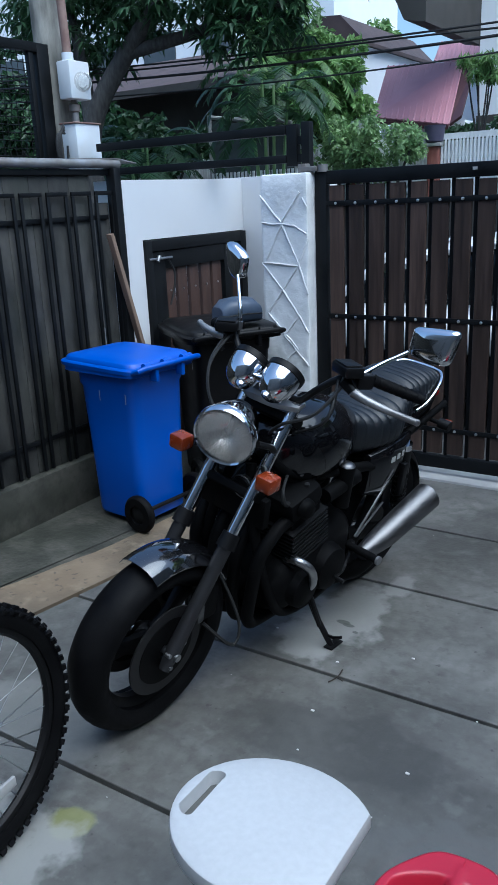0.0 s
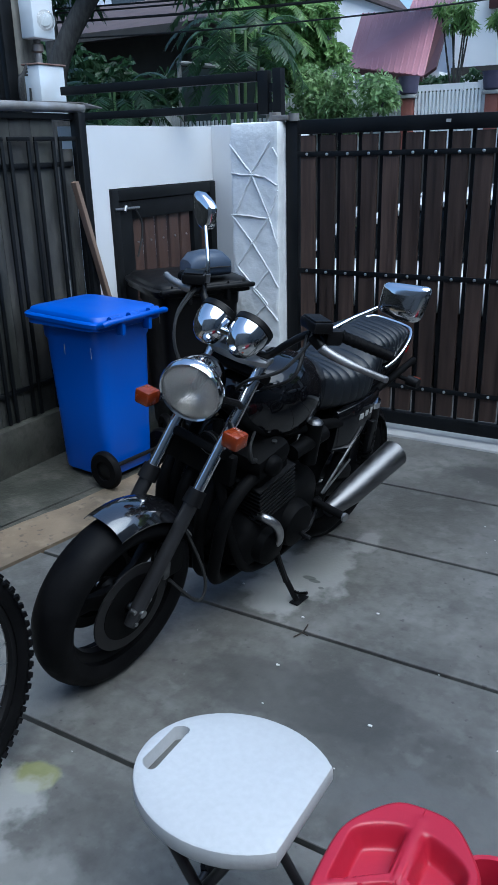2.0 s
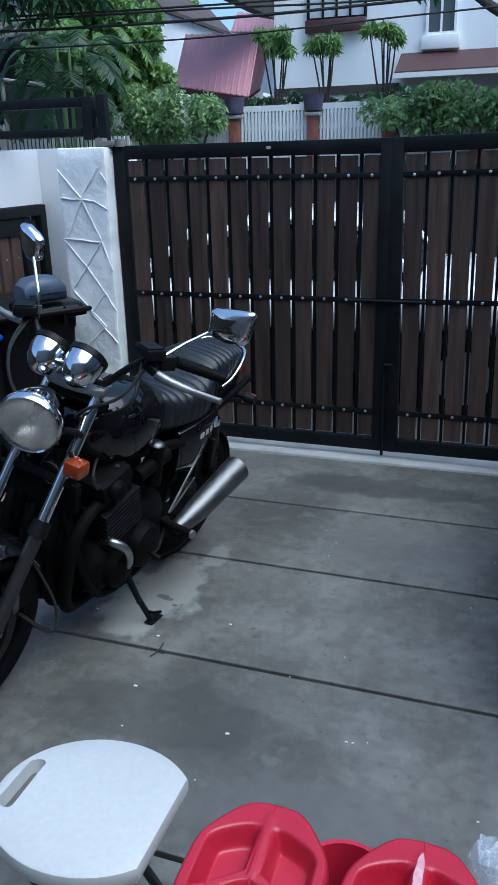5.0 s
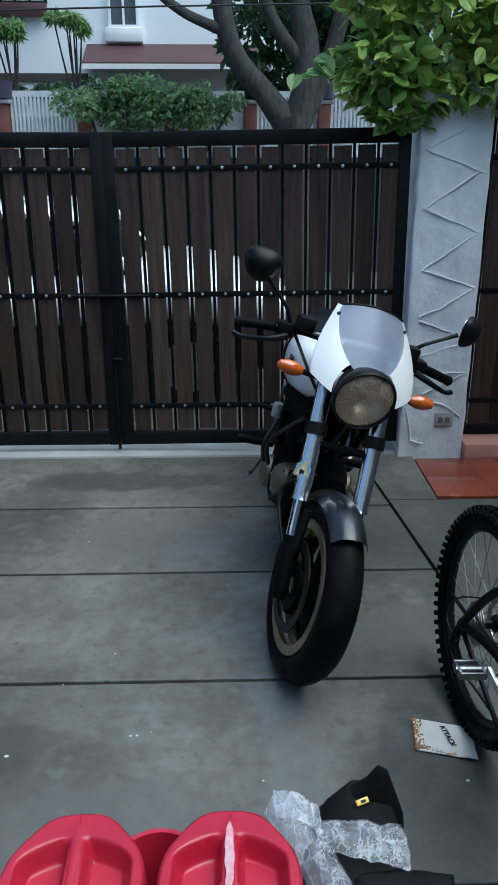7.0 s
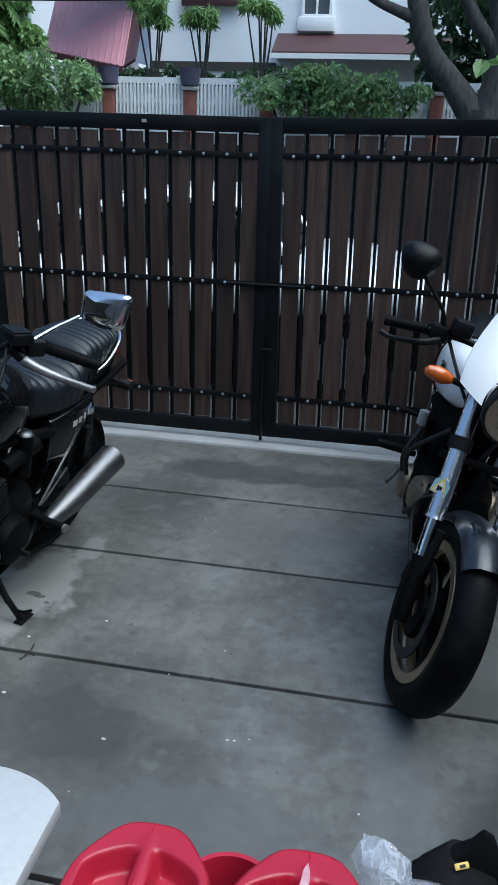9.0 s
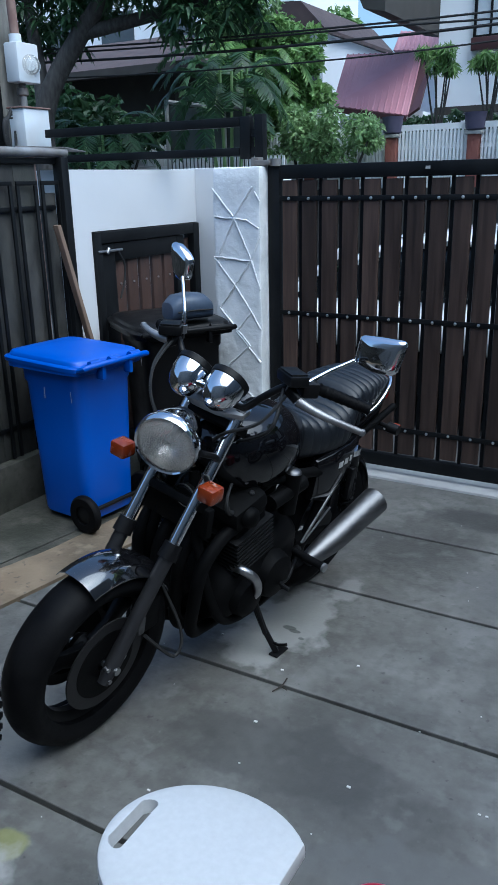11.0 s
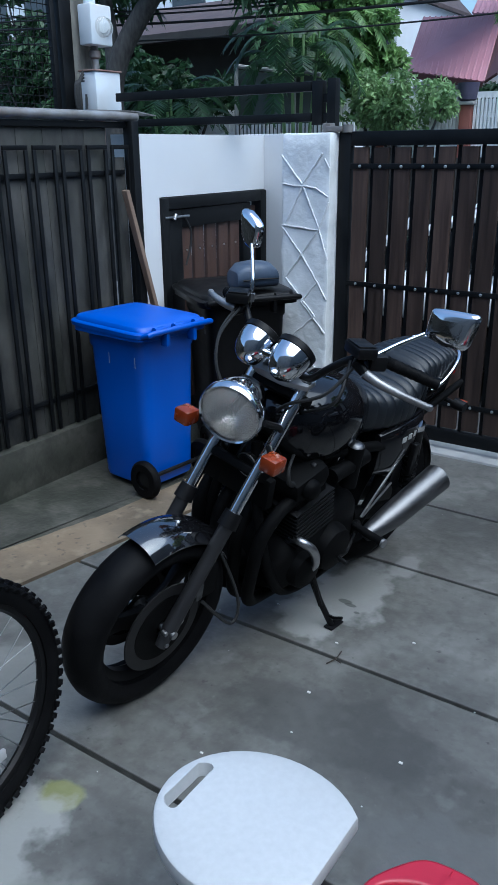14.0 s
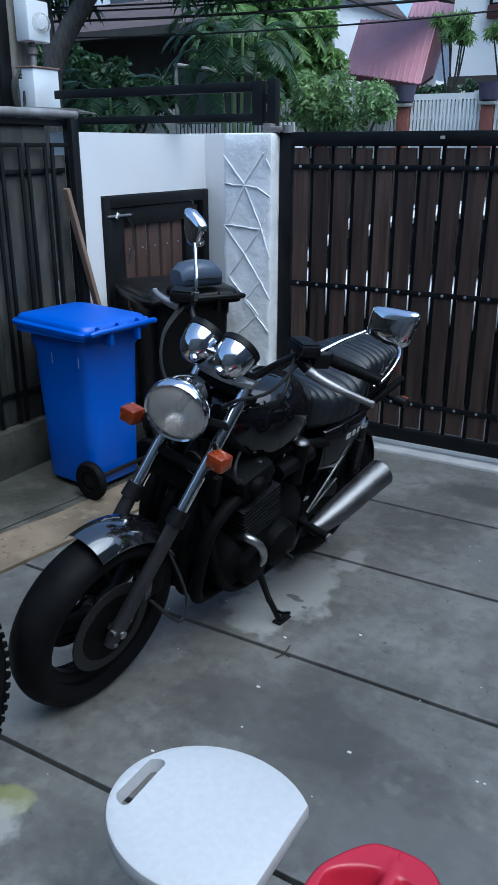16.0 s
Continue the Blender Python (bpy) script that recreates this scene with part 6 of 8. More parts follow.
part("seat_strap", tube(B(), [(0.165, -0.130, 0.76), (0.165, -0.115, 0.84), (0.165, 0, 0.862), (0.165, 0.115, 0.84), (0.165, 0.130, 0.76)], 0.007, 8, 4), LEATHER, seat)
# tail cowl, rear guard, lamp, grab rail
rows = [(0.38, 0, 0.62, 0.73, 0.20), (0.26, 0, 0.63, 0.755, 0.235), (0.10, 0, 0.665, 0.78, 0.225), (-0.06, 0, 0.70, 0.80, 0.20), (-0.14, 0, 0.735, 0.82, 0.15), (-0.17, 0, 0.755, 0.81, 0.10)]
part("tail_cowl", loft_x(B(), rows, 24, 3.0), GLOSS_BLACK, moto)
part("tail_lamp", box(B(), (-0.205, -0.06, 0.745), (-0.155, 0.06, 0.80), 0.012), RED_LENS, moto)
part("grab_rail", tube(B(), [(0.10, 0.118, 0.775), (0.04, 0.128, 0.80), (-0.04, 0.122, 0.845), (-0.105, 0.095, 0.87), (-0.125, 0.05, 0.876), (-0.125, -0.05, 0.876), (-0.105, -0.095, 0.87), (-0.04, -0.122, 0.845), (0.04, -0.128, 0.80), (0.10, -0.118, 0.775)], 0.0075, 10, 5), CHROME, moto, "chrome grab rail")
RX = 0.12
part("rear_mudguard", fender(B(), (RX, 0, 0.29), 0.32, 0.17, 90, 178), BLACK_PLASTIC, moto)
for y in (-1, 1):
    ri = part("rear_indicator", tube(B(), [(-0.05, y * 0.09, 0.70), (-0.05, y * 0.15, 0.70), (-0.05, y * 0.155, 0.70), (-0.05, y * 0.20, 0.70)], [0.009, 0.009, 0.022, 0.020], 12), BLACK_PLASTIC, moto)
    part("indicator_lens", box(B(), (-0.082, y * 0.178 - 0.016, 0.685), (-0.068, y * 0.178 + 0.016, 0.715), 0.005), AMBER, ri)
# rear wheel, swing arm, shocks
rw = part("rear_wheel", road_tyre(B(), (RX, 0, 0.29), 0.29, 0.15, 0.207), RUBBER, moto)
part("rim", cast_rim(B(), (RX, 0, 0.29), 0.212, 0.12, 3, 0.06, 0.026), SATIN_BLACK, rw)
part("brake_disc", disc_ring(B(), (RX, 0, 0.29), 0.06, 0.12, -0.075), STEEL, rw)
for y in (-0.115, 0.115):
    part("swing_arm", tube(B(), [(RX - 0.04, y, 0.29), (RX + 0.05, y, 0.297), (0.45, y * 0.9, 0.36)], [0.022, 0.026, 0.03], 12), ENGINE_BLACK, moto)
    sp = B()
    a, b = Vector((0.11, y * 1.12, 0.33)), Vector((0.16, y * 1.12, 0.665))
    cyl(sp, a, b, 0.014)
    cyl(sp, a.lerp(b, 0.62), a.lerp(b, 0.95), 0.030, 0.030)
    pts = [a.lerp(b, 0.10 + 0.52 * k / 72) + 0.026 * (math.cos(k * 0.70) * Vector((0.92, 0, -0.36)) + math.sin(k * 0.70) * Vector((0, 1, 0))) for k in range(73)]
    tube(sp, pts, 0.0055, 6)
    sh = part("shock_absorber", sp, SATIN_BLACK, moto)
    part("shock_cap", cyl(B(), a.lerp(b, 0.93), a.lerp(b, 1.0), 0.031), CHROME, sh)
# frame
for y in (-1, 1):
    part("frame_tube", tube(B(), [(0.93, y * 0.03, 0.83), (0.80, y * 0.10, 0.72), (0.50, y * 0.12, 0.66), (0.33, y * 0.125, 0.60), (0.34, y * 0.12, 0.42), (0.42, y * 0.12, 0.30)], 0.019, 10, 5), ENGINE_BLACK, moto)
    part("frame_tube", tube(B(), [(0.95, y * 0.03, 0.78), (0.97, y * 0.08, 0.60), (0.93, y * 0.14, 0.36), (0.82, y * 0.15, 0.235), (0.55, y * 0.14, 0.23), (0.40, y * 0.12, 0.30)], 0.017, 10, 5), ENGINE_BLACK, moto)
    part("frame_tube", tube(B(), [(0.36, y * 0.12, 0.66), (0.10, y * 0.12, 0.70), (-0.18, y * 0.10, 0.735)], 0.014, 10, 4), ENGINE_BLACK, moto)
    part("side_cover", loft_x(B(), [(0.40, y * 0.12, 0.52, 0.68, 0.03), (0.33, y * 0.135, 0.50, 0.70, 0.05), (0.22, y * 0.135, 0.55, 0.71, 0.05), (0.14, y * 0.125, 0.62, 0.71, 0.03)], 16, 3), GLOSS_BLACK, moto)
for k, (x, w) in enumerate(((0.285, 0.028), (0.25, 0.022), (0.222, 0.014))):
    part("badge", box(B(), (x - w / 2, 0.1601, 0.633 + 0.004 * k), (x + w / 2, 0.1615, 0.655 + 0.004 * k)), PALE, moto, "small silver badge bar")
part("linkage_rod", tube(B(), [(0.20, 0.15, 0.62), (0.48, 0.17, 0.40)], 0.005, 6), STEEL, moto)
part("linkage_rod", tube(B(), [(0.28, 0.15, 0.46), (0.46, 0.165, 0.39)], 0.004, 6), STEEL, moto)
# engine: crankcase, finned cylinders, head, carburettors, clutch and generator covers
eng = part("crankcase", loft_x(B(), [(0.46, 0, 0.27, 0.47, 0.26), (0.52, 0, 0.24, 0.50, 0.33), (0.70, 0, 0.22, 0.49, 0.36), (0.86, 0, 0.235, 0.44, 0.35), (0.91, 0, 0.26, 0.38, 0.28)], 24, 3.5), ENGINE_BLACK, moto)
for y in (-1, 1):
    m = axis_to((0, y, 0), (0.66, y * 0.17, 0.36))
    part("engine_cover", lathe(B(), [(0.001, 0.05), (0.05, 0.048), (0.075, 0.036), (0.085, 0.01), (0.088, -0.02)], m, 32), ENGINE_BLACK, eng)
    m = axis_to((0, y, 0), (0.80, y * 0.16, 0.335))
    part("engine_cover", lathe(B(), [(0.001, 0.055), (0.045, 0.053), (0.062, 0.04), (0.068, 0.01), (0.07, -0.02)], m, 32), ENGINE_BLACK, eng)
blk = Matrix.Translation((0.76, 0, 0.44)) @ Matrix.Rotation(radians(14), 4, "Y")
part("cylinder_block", box(B(), (-0.075, -0.16, 0.0), (0.075, 0.16, 0.20), 0.01, blk), ENGINE_BLACK, eng)
for k in range(9):
    part("cooling_fin", box(B(), (-0.092, -0.178, 0.012 + 0.0165 * k), (0.092, 0.178, 0.0185 + 0.0165 * k), 0.002, blk), FIN_GREY, eng)
part("cylinder_head", box(B(), (-0.085, -0.175, 0.172), (0.085, 0.175, 0.26), 0.035, blk), ENGINE_BLACK, eng)
for y in (-0.12, 0.12):
    part("head_cover", lathe(B(), [(0.001, 0.03), (0.02, 0.028), (0.032, 0.016), (0.034, 0.0)], blk @ axis_to((0, 1 if y > 0 else -1, 0), (0.03, 0.175 if y > 0 else -0.175, 0.225)), 20), ENGINE_BLACK, eng)
for y in (-0.14, -0.05, 0.05, 0.14):
    bm = cyl(B(), (0.50, y, 0.64), (0.68, y, 0.62), 0.027)
    cyl(bm, (0.57, y, 0.55), (0.57, y, 0.70), 0.030)
    carb = part("carburettor", bm, ENGINE_BLACK, eng)
    part("carburettor_top", lathe(B(), [(0.0, 0.012), (0.018, 0.011), (0.026, 0.005), (0.029, 0.0)], pose(0.57, y, 0.70), 18), DULL_STEEL, carb)
    part("plug_cap", tube(B(), [(0.86, y, 0.655), (0.905, y, 0.675), (0.90, y * 0.9, 0.72), (0.82, y * 0.6, 0.74)], [0.012, 0.009, 0.005, 0.005], 8, 4), CABLE, eng)
    part("head_bolt", lathe(B(), [(0.0, 0.008), (0.008, 0.007), (0.009, 0.0)], blk @ pose(-0.03, y, 0.259), 8), DULL_STEEL, eng)
    # header pipes, black, sweeping under the engine
    part("header_pipe", tube(B(), [(0.85, y, 0.60), (0.92, y, 0.585), (0.985, y * 0.95, 0.50), (0.985, y * 0.85, 0.36), (0.955, y * 0.7, 0.235), (0.86, y * 0.55, 0.185), (0.62, y * 0.4 + 0.02, 0.18)], 0.021, 12, 6), ENGINE_BLACK, moto)
part("oil_cooler", box(B(), (0.955, -0.13, 0.60), (0.985, 0.13, 0.70), 0.006), ENGINE_BLACK, moto)
part("oil_filter", cyl(B(), (0.90, 0.0, 0.33), (1.0, 0, 0.325), 0.035), ENGINE_BLACK, eng)
part("collector", tube(B(), [(0.66, 0.02, 0.18), (0.50, 0.10, 0.20), (0.46, 0.19, 0.27), (0.42, 0.22, 0.335)], [0.03, 0.032, 0.028, 0.028], 14, 5), ENGINE_BLACK, moto)
mf = part("silencer", tube(B(), [(0.47, 0.200, 0.340), (0.44, 0.205, 0.346), (0.34, 0.216, 0.377), (0.088, 0.233, 0.458), (0.083, 0.234, 0.460)], [0.026, 0.034, 0.047, 0.055, 0.050], 28), DULL_STEEL, moto, "brushed steel silencer")
part("silencer_end", tube(B(), [(0.090, 0.233, 0.457), (0.078, 0.234, 0.461)], [0.043, 0.030], 24), SATIN_BLACK, mf)
part("silencer_stay", box(B(), (0.17, 0.15, 0.47), (0.20, 0.17, 0.60), 0.004), SATIN_BLACK, moto)
# pegs, pedals, stand, crash bar
for y in (-1, 1):
    pg = part("foot_peg", tube(B(), [(0.52, y * 0.17, 0.385), (0.53, y * 0.23, 0.39), (0.54, y * 0.305, 0.395)], [0.012, 0.015, 0.015], 10), RUBBER, moto)
    part("peg_tip", cyl(B(), (0.54, y * 0.303, 0.395), (0.5405, y * 0.312, 0.3955), 0.016), ALLOY, pg)
    part("peg_bracket", tube(B(), [(0.42, y * 0.12, 0.32), (0.48, y * 0.16, 0.37), (0.52, y * 0.18, 0.385)], 0.014, 8), SATIN_BLACK, moto)
    part("crash_bar", tube(B(), [(0.835, y * 0.13, 0.44), (0.85, y * 0.185, 0.465), (0.815, y * 0.218, 0.43), (0.785, y * 0.212, 0.36), (0.765, y * 0.15, 0.275)], 0.0145, 12, 6), STEEL, moto, "steel engine bar")
part("gear_lever", tube(B(), [(0.52, 0.18, 0.35), (0.60, 0.21, 0.33), (0.66, 0.22, 0.34), (0.665, 0.26, 0.34)], 0.008, 8, 3), SATIN_BLACK, moto)
st = part("side_stand", tube(B(), [(0.70, 0.145, 0.26), (0.672, 0.195, 0.145), (0.648, 0.248, 0.058)], [0.014, 0.011, 0.011], 10), SATIN_BLACK, moto)
part("stand_foot", box(B(), (-0.035, -0.018, -0.003), (0.035, 0.018, 0.003), 0.002, Matrix.Translation((0.638, 0.252, 0.0575)) @ Matrix.Rotation(radians(11.5), 4, "X")), SATIN_BLACK, st)
part("stand_tang", tube(B(), [(0.655, 0.228, 0.092), (0.655, 0.258, 0.098), (0.652, 0.285, 0.115)], 0.006, 6), SATIN_BLACK, st)
part("stand_spring", tube(B(), [(0.70, 0.165, 0.24), (0.675, 0.205, 0.13)], 0.009, 8), SATIN_BLACK, st)

# white naked bike with a small nose fairing
WK = pose(0.255, 3.60, 0, 0, 0, -94) @ pose(0, 0, 0, -13, 0, 0) @ Matrix.Scale(1.04, 4)
duo = thing("white_motorcycle", WK, "white naked motorcycle with a small nose fairing on its side stand", "motorcycle", "motorcycles")
WB, RF, RAKE = 1.395, 0.30, 24
S, AX = steer_frame(WB, RF, RAKE, 12)
FWD = Vector((math.cos(radians(RAKE)), 0, math.sin(radians(RAKE))))
AXLE = Vector((WB, 0, RF))
wheel = part("front_wheel", moved(road_tyre(B(), AXLE, 0.30, 0.115, 0.214), S), RUBBER, duo, "black front tyre")
part("rim", moved(cast_rim(B(), AXLE, 0.222, 0.105, 0, 0.05), S), GOLD, wheel, "dull gold cast rim")
part("spoke_hub", moved(cast_rim(B(), AXLE, 0.215, 0.105, 5, 0.055, 0.018, False), S), FIN_GREY, wheel, "dark cast spokes")
for y in (-0.046, 0.046):
    part("rim_lip", moved(lathe(B(), [(0.186, -0.003), (0.217, -0.005), (0.219, 0.004), (0.188, 0.004)], axis_to((0, 1, 0), (AXLE.x, y, AXLE.z)), 56, True), S), GOLD, wheel, "polished gold rim lip")
for y in (-0.07, 0.07):
    part("brake_disc", moved(disc_ring(B(), AXLE, 0.118, 0.150, y), S), DISC_DARK, wheel)
    part("disc_carrier", moved(disc_carrier(B(), AXLE, 0.075, y), S), ENGINE_BLACK, wheel)
for y in (-0.103, 0.103):
    part("fork_leg", moved(tube(B(), [fork_at(0.255, y), fork_at(0.30, y), fork_at(0.36, y), fork_at(0.44, y)], [0.020, 0.026, 0.025, 0.024], 16), S), ENGINE_BLACK, duo, "black fork foot")
    part("slider", moved(cyl(B(), fork_at(0.43, y), fork_at(0.60, y), 0.021), S), CHROME, duo, "bright fork slider")
    ft = part("fork_tube", moved(tube(B(), [fork_at(0.545, y), fork_at(0.56, y), fork_at(0.99, y)], [0.031, 0.0275, 0.0275], 18), S), POLISHED, duo, "silver fork tube")
    part("fork_ring", moved(cyl(B(), fork_at(0.74, y), fork_at(0.775, y), 0.036), S), BLACK_PLASTIC, ft)
    part("guard_arm", moved(tube(B(), [fork_at(0.36, y), fork_at(0.43, y * 0.85, 0.02), fork_at(0.52, y * 0.8, 0.04)], 0.015, 8), S), BLACK_PLASTIC, duo)
    cal = B()
    box(cal, (WB - 0.16, (0.07 if y > 0 else -0.07) - 0.03, 0.29), (WB - 0.09, (0.07 if y > 0 else -0.07) + 0.03, 0.40), 0.014)
    part("brake_caliper", moved(cal, S), ENGINE_BLACK, duo)
for sx in (-1,):
    st = B()
    p = fork_at(0.635, sx * 0.131, 0.022)
    prism(st, [(-0.025, -0.023), (0.025, -0.023), (0.0, 0.032)], 0, 0.0015, S @ axis_to((0.75, sx * 0.66, 0.1), fork_at(0.63, sx * 0.1225, 0.0185)) @ pose(0, 0, 0, 0, 0, 0))
    stk = part("sticker", st, YELLOW, duo, "yellow triangular sticker")
    ml = S @ axis_to((0.75, sx * 0.66, 0.1), fork_at(0.63, sx * 0.1225, 0.0185))
    part("sticker_back", prism(B(), [(-0.026, -0.026), (0.026, -0.026), (0.026, 0.012), (0.010, 0.030), (-0.010, 0.030), (-0.026, 0.012)], -0.0015, -0.0002, ml), CYAN, stk)
    part("sticker_field", prism(B(), [(-0.017, -0.018), (0.017, -0.018), (0.0, 0.020)], 0.0016, 0.002, ml), WHITE_PAINT, stk)
    part("sticker_mark", box(B(), (-0.008, -0.014, 0.0022), (0.008, 0.002, 0.0026), 0, ml), INK, stk)
part("front_mudguard", moved(fender(B(), AXLE, 0.322, 0.122, 60, 128, drop=0.5), S), DARK_BLUE_GREY, duo, "worn dark front mudguard")
for h, w in ((0.72, 0.27), (0.96, 0.26)):
    p = fork_at(h, 0)
    rings = [[p + FWD * a + AX * b + Vector((0, y, 0)) for a, b in oval(0.06, 0.026, 12, 4)] for y in (-w / 2, -0.06, 0.06, w / 2)]
    part("fork_clamp", moved(skin(B(), rings), S @ Matrix.Translation(FWD * -0.035)), ENGINE_BLACK, duo)
LC = fork_at(0.865, 0, 0.09)
lamp(duo, S, LC, (0.985, 0, -0.17), 0.098, 0.12, BLACK_PLASTIC, BLACK_PLASTIC, LENS_WARM)
# nose fairing: a shell bowed round the lamp, with the screen set in its top
def nose(u, v):
    """A point of the fairing: u across from -1 to 1, v up from 0 to 1."""
    a = u * 0.98
    w = 0.178 * (1 - 0.30 * v ** 1.5) * (0.9 + 0.2 * math.sin(v * 3.0))
    y = math.sin(a) / math.sin(0.98) * w
    x = LC.x + 0.045 - 0.155 * (1 - math.cos(a)) - 0.19 * v ** 1.2
    z = LC.z - 0.055 + 0.29 * v + 0.0 * u
    return Vector((x, y, z))


def sheet(bm, f, nu, nv, th):
    """A curved panel of some thickness over f(s, t), both from 0 to 1."""
    rows = [[f(a / nu, b / nv) for b in range(nv + 1)] for a in range(nu + 1)]
    out = [[(bm.verts.new(p), bm.verts.new(p - Vector((th, 0, 0)))) for p in r] for r in rows]
    for a in range(nu):
        for b in range(nv):
            q = [out[a][b], out[a + 1][b], out[a + 1][b + 1], out[a][b + 1]]
            bm.faces.new([k[0] for k in q])
            bm.faces.new([k[1] for k in q][::-1])
    rim = [out[a][0] for a in range(nu + 1)] + [out[nu][b] for b in range(1, nv + 1)] + [out[a][nv] for a in range(nu - 1, -1, -1)] + [out[0][b] for b in range(nv - 1, 0, -1)]
    for p, q in zip(rim, rim[1:] + rim[:1]):
        bm.faces.new((q[0], p[0], p[1], q[1]))
    return bm


def half_width(v):
    return 0.178 * (1 - 0.30 * v ** 1.5) * (0.9 + 0.2 * math.sin(v * 3.0))


def screen_side(v):
    """How far the screen reaches across at height v."""
    return min(0.86, (max(0.0, v - 0.38) / 0.72) ** 0.6)


def lamp_side(v, grow=0.0):
    h = 1 - ((0.29 * v - 0.055) / (0.108 + grow)) ** 2
    y = (0.110 + grow) * math.sqrt(max(0.0, h))
    return math.asin(min(1.0, y * math.sin(0.98) / half_width(v))) / 0.98


def cheek(side):
    def f(a, t):
        low = 0.17 + 0.10 * a
        v = low + (0.985 - low) * t
        inner = max(screen_side(v), lamp_side(v), 0.16 if v < 0.45 else 0.0)
        inner = min(inner, 0.93)
        return nose(side * (inner + (1.0 - inner) * a), v)
    return f


nf = part("nose_fairing", moved(sheet(B(), cheek(1), 28, 60, 0.004), S), WHITE_PAINT, duo, "white painted nose fairing", 60)
part("fairing_cheek", moved(sheet(B(), cheek(-1), 28, 60, 0.004), S), WHITE_PAINT, nf, "", 60)
part("fairing_centre", moved(sheet(B(), lambda a, t: nose(-0.22 + 0.44 * a, 0.30 + 0.24 * t) - Vector((0.006, 0, 0)), 12, 12, 0.004), S), GLOSS_BLACK, nf, "", 60)


def pane(a, t):
    v = 0.39 + 0.61 * t
    u = -1 + 2 * a
    return nose(u * (screen_side(v) + 0.02), v + 0.085 * t * (1 - u * u)) + Vector((0.001, 0, 0))


sc = part("screen", moved(sheet(B(), pane, 40, 40, 0.003), S), SCREEN, nf, "smoked grey screen", 60)
sc.visible_shadow = False
part("screen_edge", moved(tube(B(), [pane(k / 24, 1.0) for k in range(25)], 0.004, 6), S), BLACK_PLASTIC, nf)
for u in (-0.9, 0.9):
    part("screw", moved(lathe(B(), [(0.0, 0.004), (0.006, 0.003), (0.007, 0)], axis_to((0.9, 0.3 * u, 0.2), nose(u * 0.95, 0.90)), 10), S), INK, nf)
part("instrument_cluster", moved(box(B(), (LC.x - 0.16, -0.08, LC.z + 0.06), (LC.x - 0.10, 0.08, LC.z + 0.13), 0.015), S), BLACK_PLASTIC, duo)
for y in (-1, 1):
    indicator(duo, S, (LC.x - 0.10, y * 0.12, LC.z + 0.005), (LC.x - 0.10, y * 0.232, LC.z + 0.012), 0.047, True, ORANGE)
    pts = [fork_at(0.995, y * 0.03, -0.01), (0.985, y * 0.12, 1.0), (0.96, y * 0.24, 0.995), (0.92, y * 0.40, 0.965)]
    part("handlebar", moved(tube(B(), pts, 0.011, 12, 6), S), SATIN_BLACK, duo)
    g0, g1 = Vector((0.952, y * 0.275, 0.99)), Vector((0.918, y * 0.405, 0.964))
    part("grip", moved(tube(B(), [g0, g0.lerp(g1, 0.03), g0.lerp(g1, 0.97), g1], [0.021, 0.0165, 0.0165, 0.019], 14), S), RUBBER, duo)
    part("switch_block", moved(box(B(), (-0.026, -0.028, -0.024), (0.026, 0.028, 0.024), 0.008, Matrix.Translation((0.962, y * 0.245, 0.995))), S), BLACK_PLASTIC, duo)
    part("fluid_reservoir", moved(box(B(), (-0.028, -0.032, 0.0), (0.028, 0.032, 0.05), 0.01, Matrix.Translation((0.985, y * 0.19, 1.01))), S), BLACK_PLASTIC, duo)
    hand_lever(duo, S, (0.985, y * 0.24, 0.975), (0.955, y * 0.41, 0.935), SATIN_BLACK)
    c = Vector((0.955, y * 0.385, 1.172))
    if y > 0:
        c = Vector((0.955, 0.375, 1.155))
        way = [(0.965, 0.20, 1.03), (0.975, 0.23, 1.07), (0.968, 0.29, 1.105), (0.958, 0.345, 1.135)]
    else:
        way = [(0.965, -0.235, 1.01), (0.972, -0.262, 1.06), (0.966, -0.32, 1.11), (0.96, -0.365, 1.145)]
    stem = part("mirror_stem", moved(tube(B(), way, [0.008, 0.0065, 0.0055, 0.008], 8, 5), S), BLACK_PLASTIC, duo)
    tw = Matrix.Translation(c) @ Matrix.Rotation(radians(52 if y > 0 else -8), 4, "Z") @ Matrix.Translation(-c)
    pear = [(u * (1 + 0.25 * v / 0.055), v) for u, v in oval(0.118, 0.112, 28, 2.3)]
    rings = [[c + Vector((d, u * s, v * s)) for u, v in pear] for s, d in ((0.05, 0.044), (0.4, 0.040), (0.72, 0.028), (0.93, 0.012), (1.0, 0.0), (0.97, -0.006), (0.9, -0.006))]
    part("mirror_shell", moved(skin(B(), rings), S @ tw), BLACK_PLASTIC, stem, "", 60)
    part("mirror_glass", moved(skin(B(), [[c + Vector((q, u * 0.88, v * 0.88)) for u, v in pear] for q in (-0.0065, -0.009)]), S @ tw), MIRROR, stem)
# tank, seat, tail
rows = [(0.98, 0, 0.83, 0.89, 0.08), (0.95, 0, 0.79, 0.925, 0.22), (0.86, 0, 0.75, 0.955, 0.33), (0.75, 0, 0.73, 0.965, 0.40), (0.62, 0, 0.72, 0.955, 0.43), (0.50, 0, 0.71, 0.925, 0.42), (0.40, 0, 0.71, 0.88, 0.34), (0.32, 0, 0.72, 0.84, 0.24), (0.28, 0, 0.74, 0.81, 0.12)]
tk = part("fuel_tank", loft_x(B(), rows, 36, 3.4), WHITE_PAINT, duo, "white painted fuel tank")
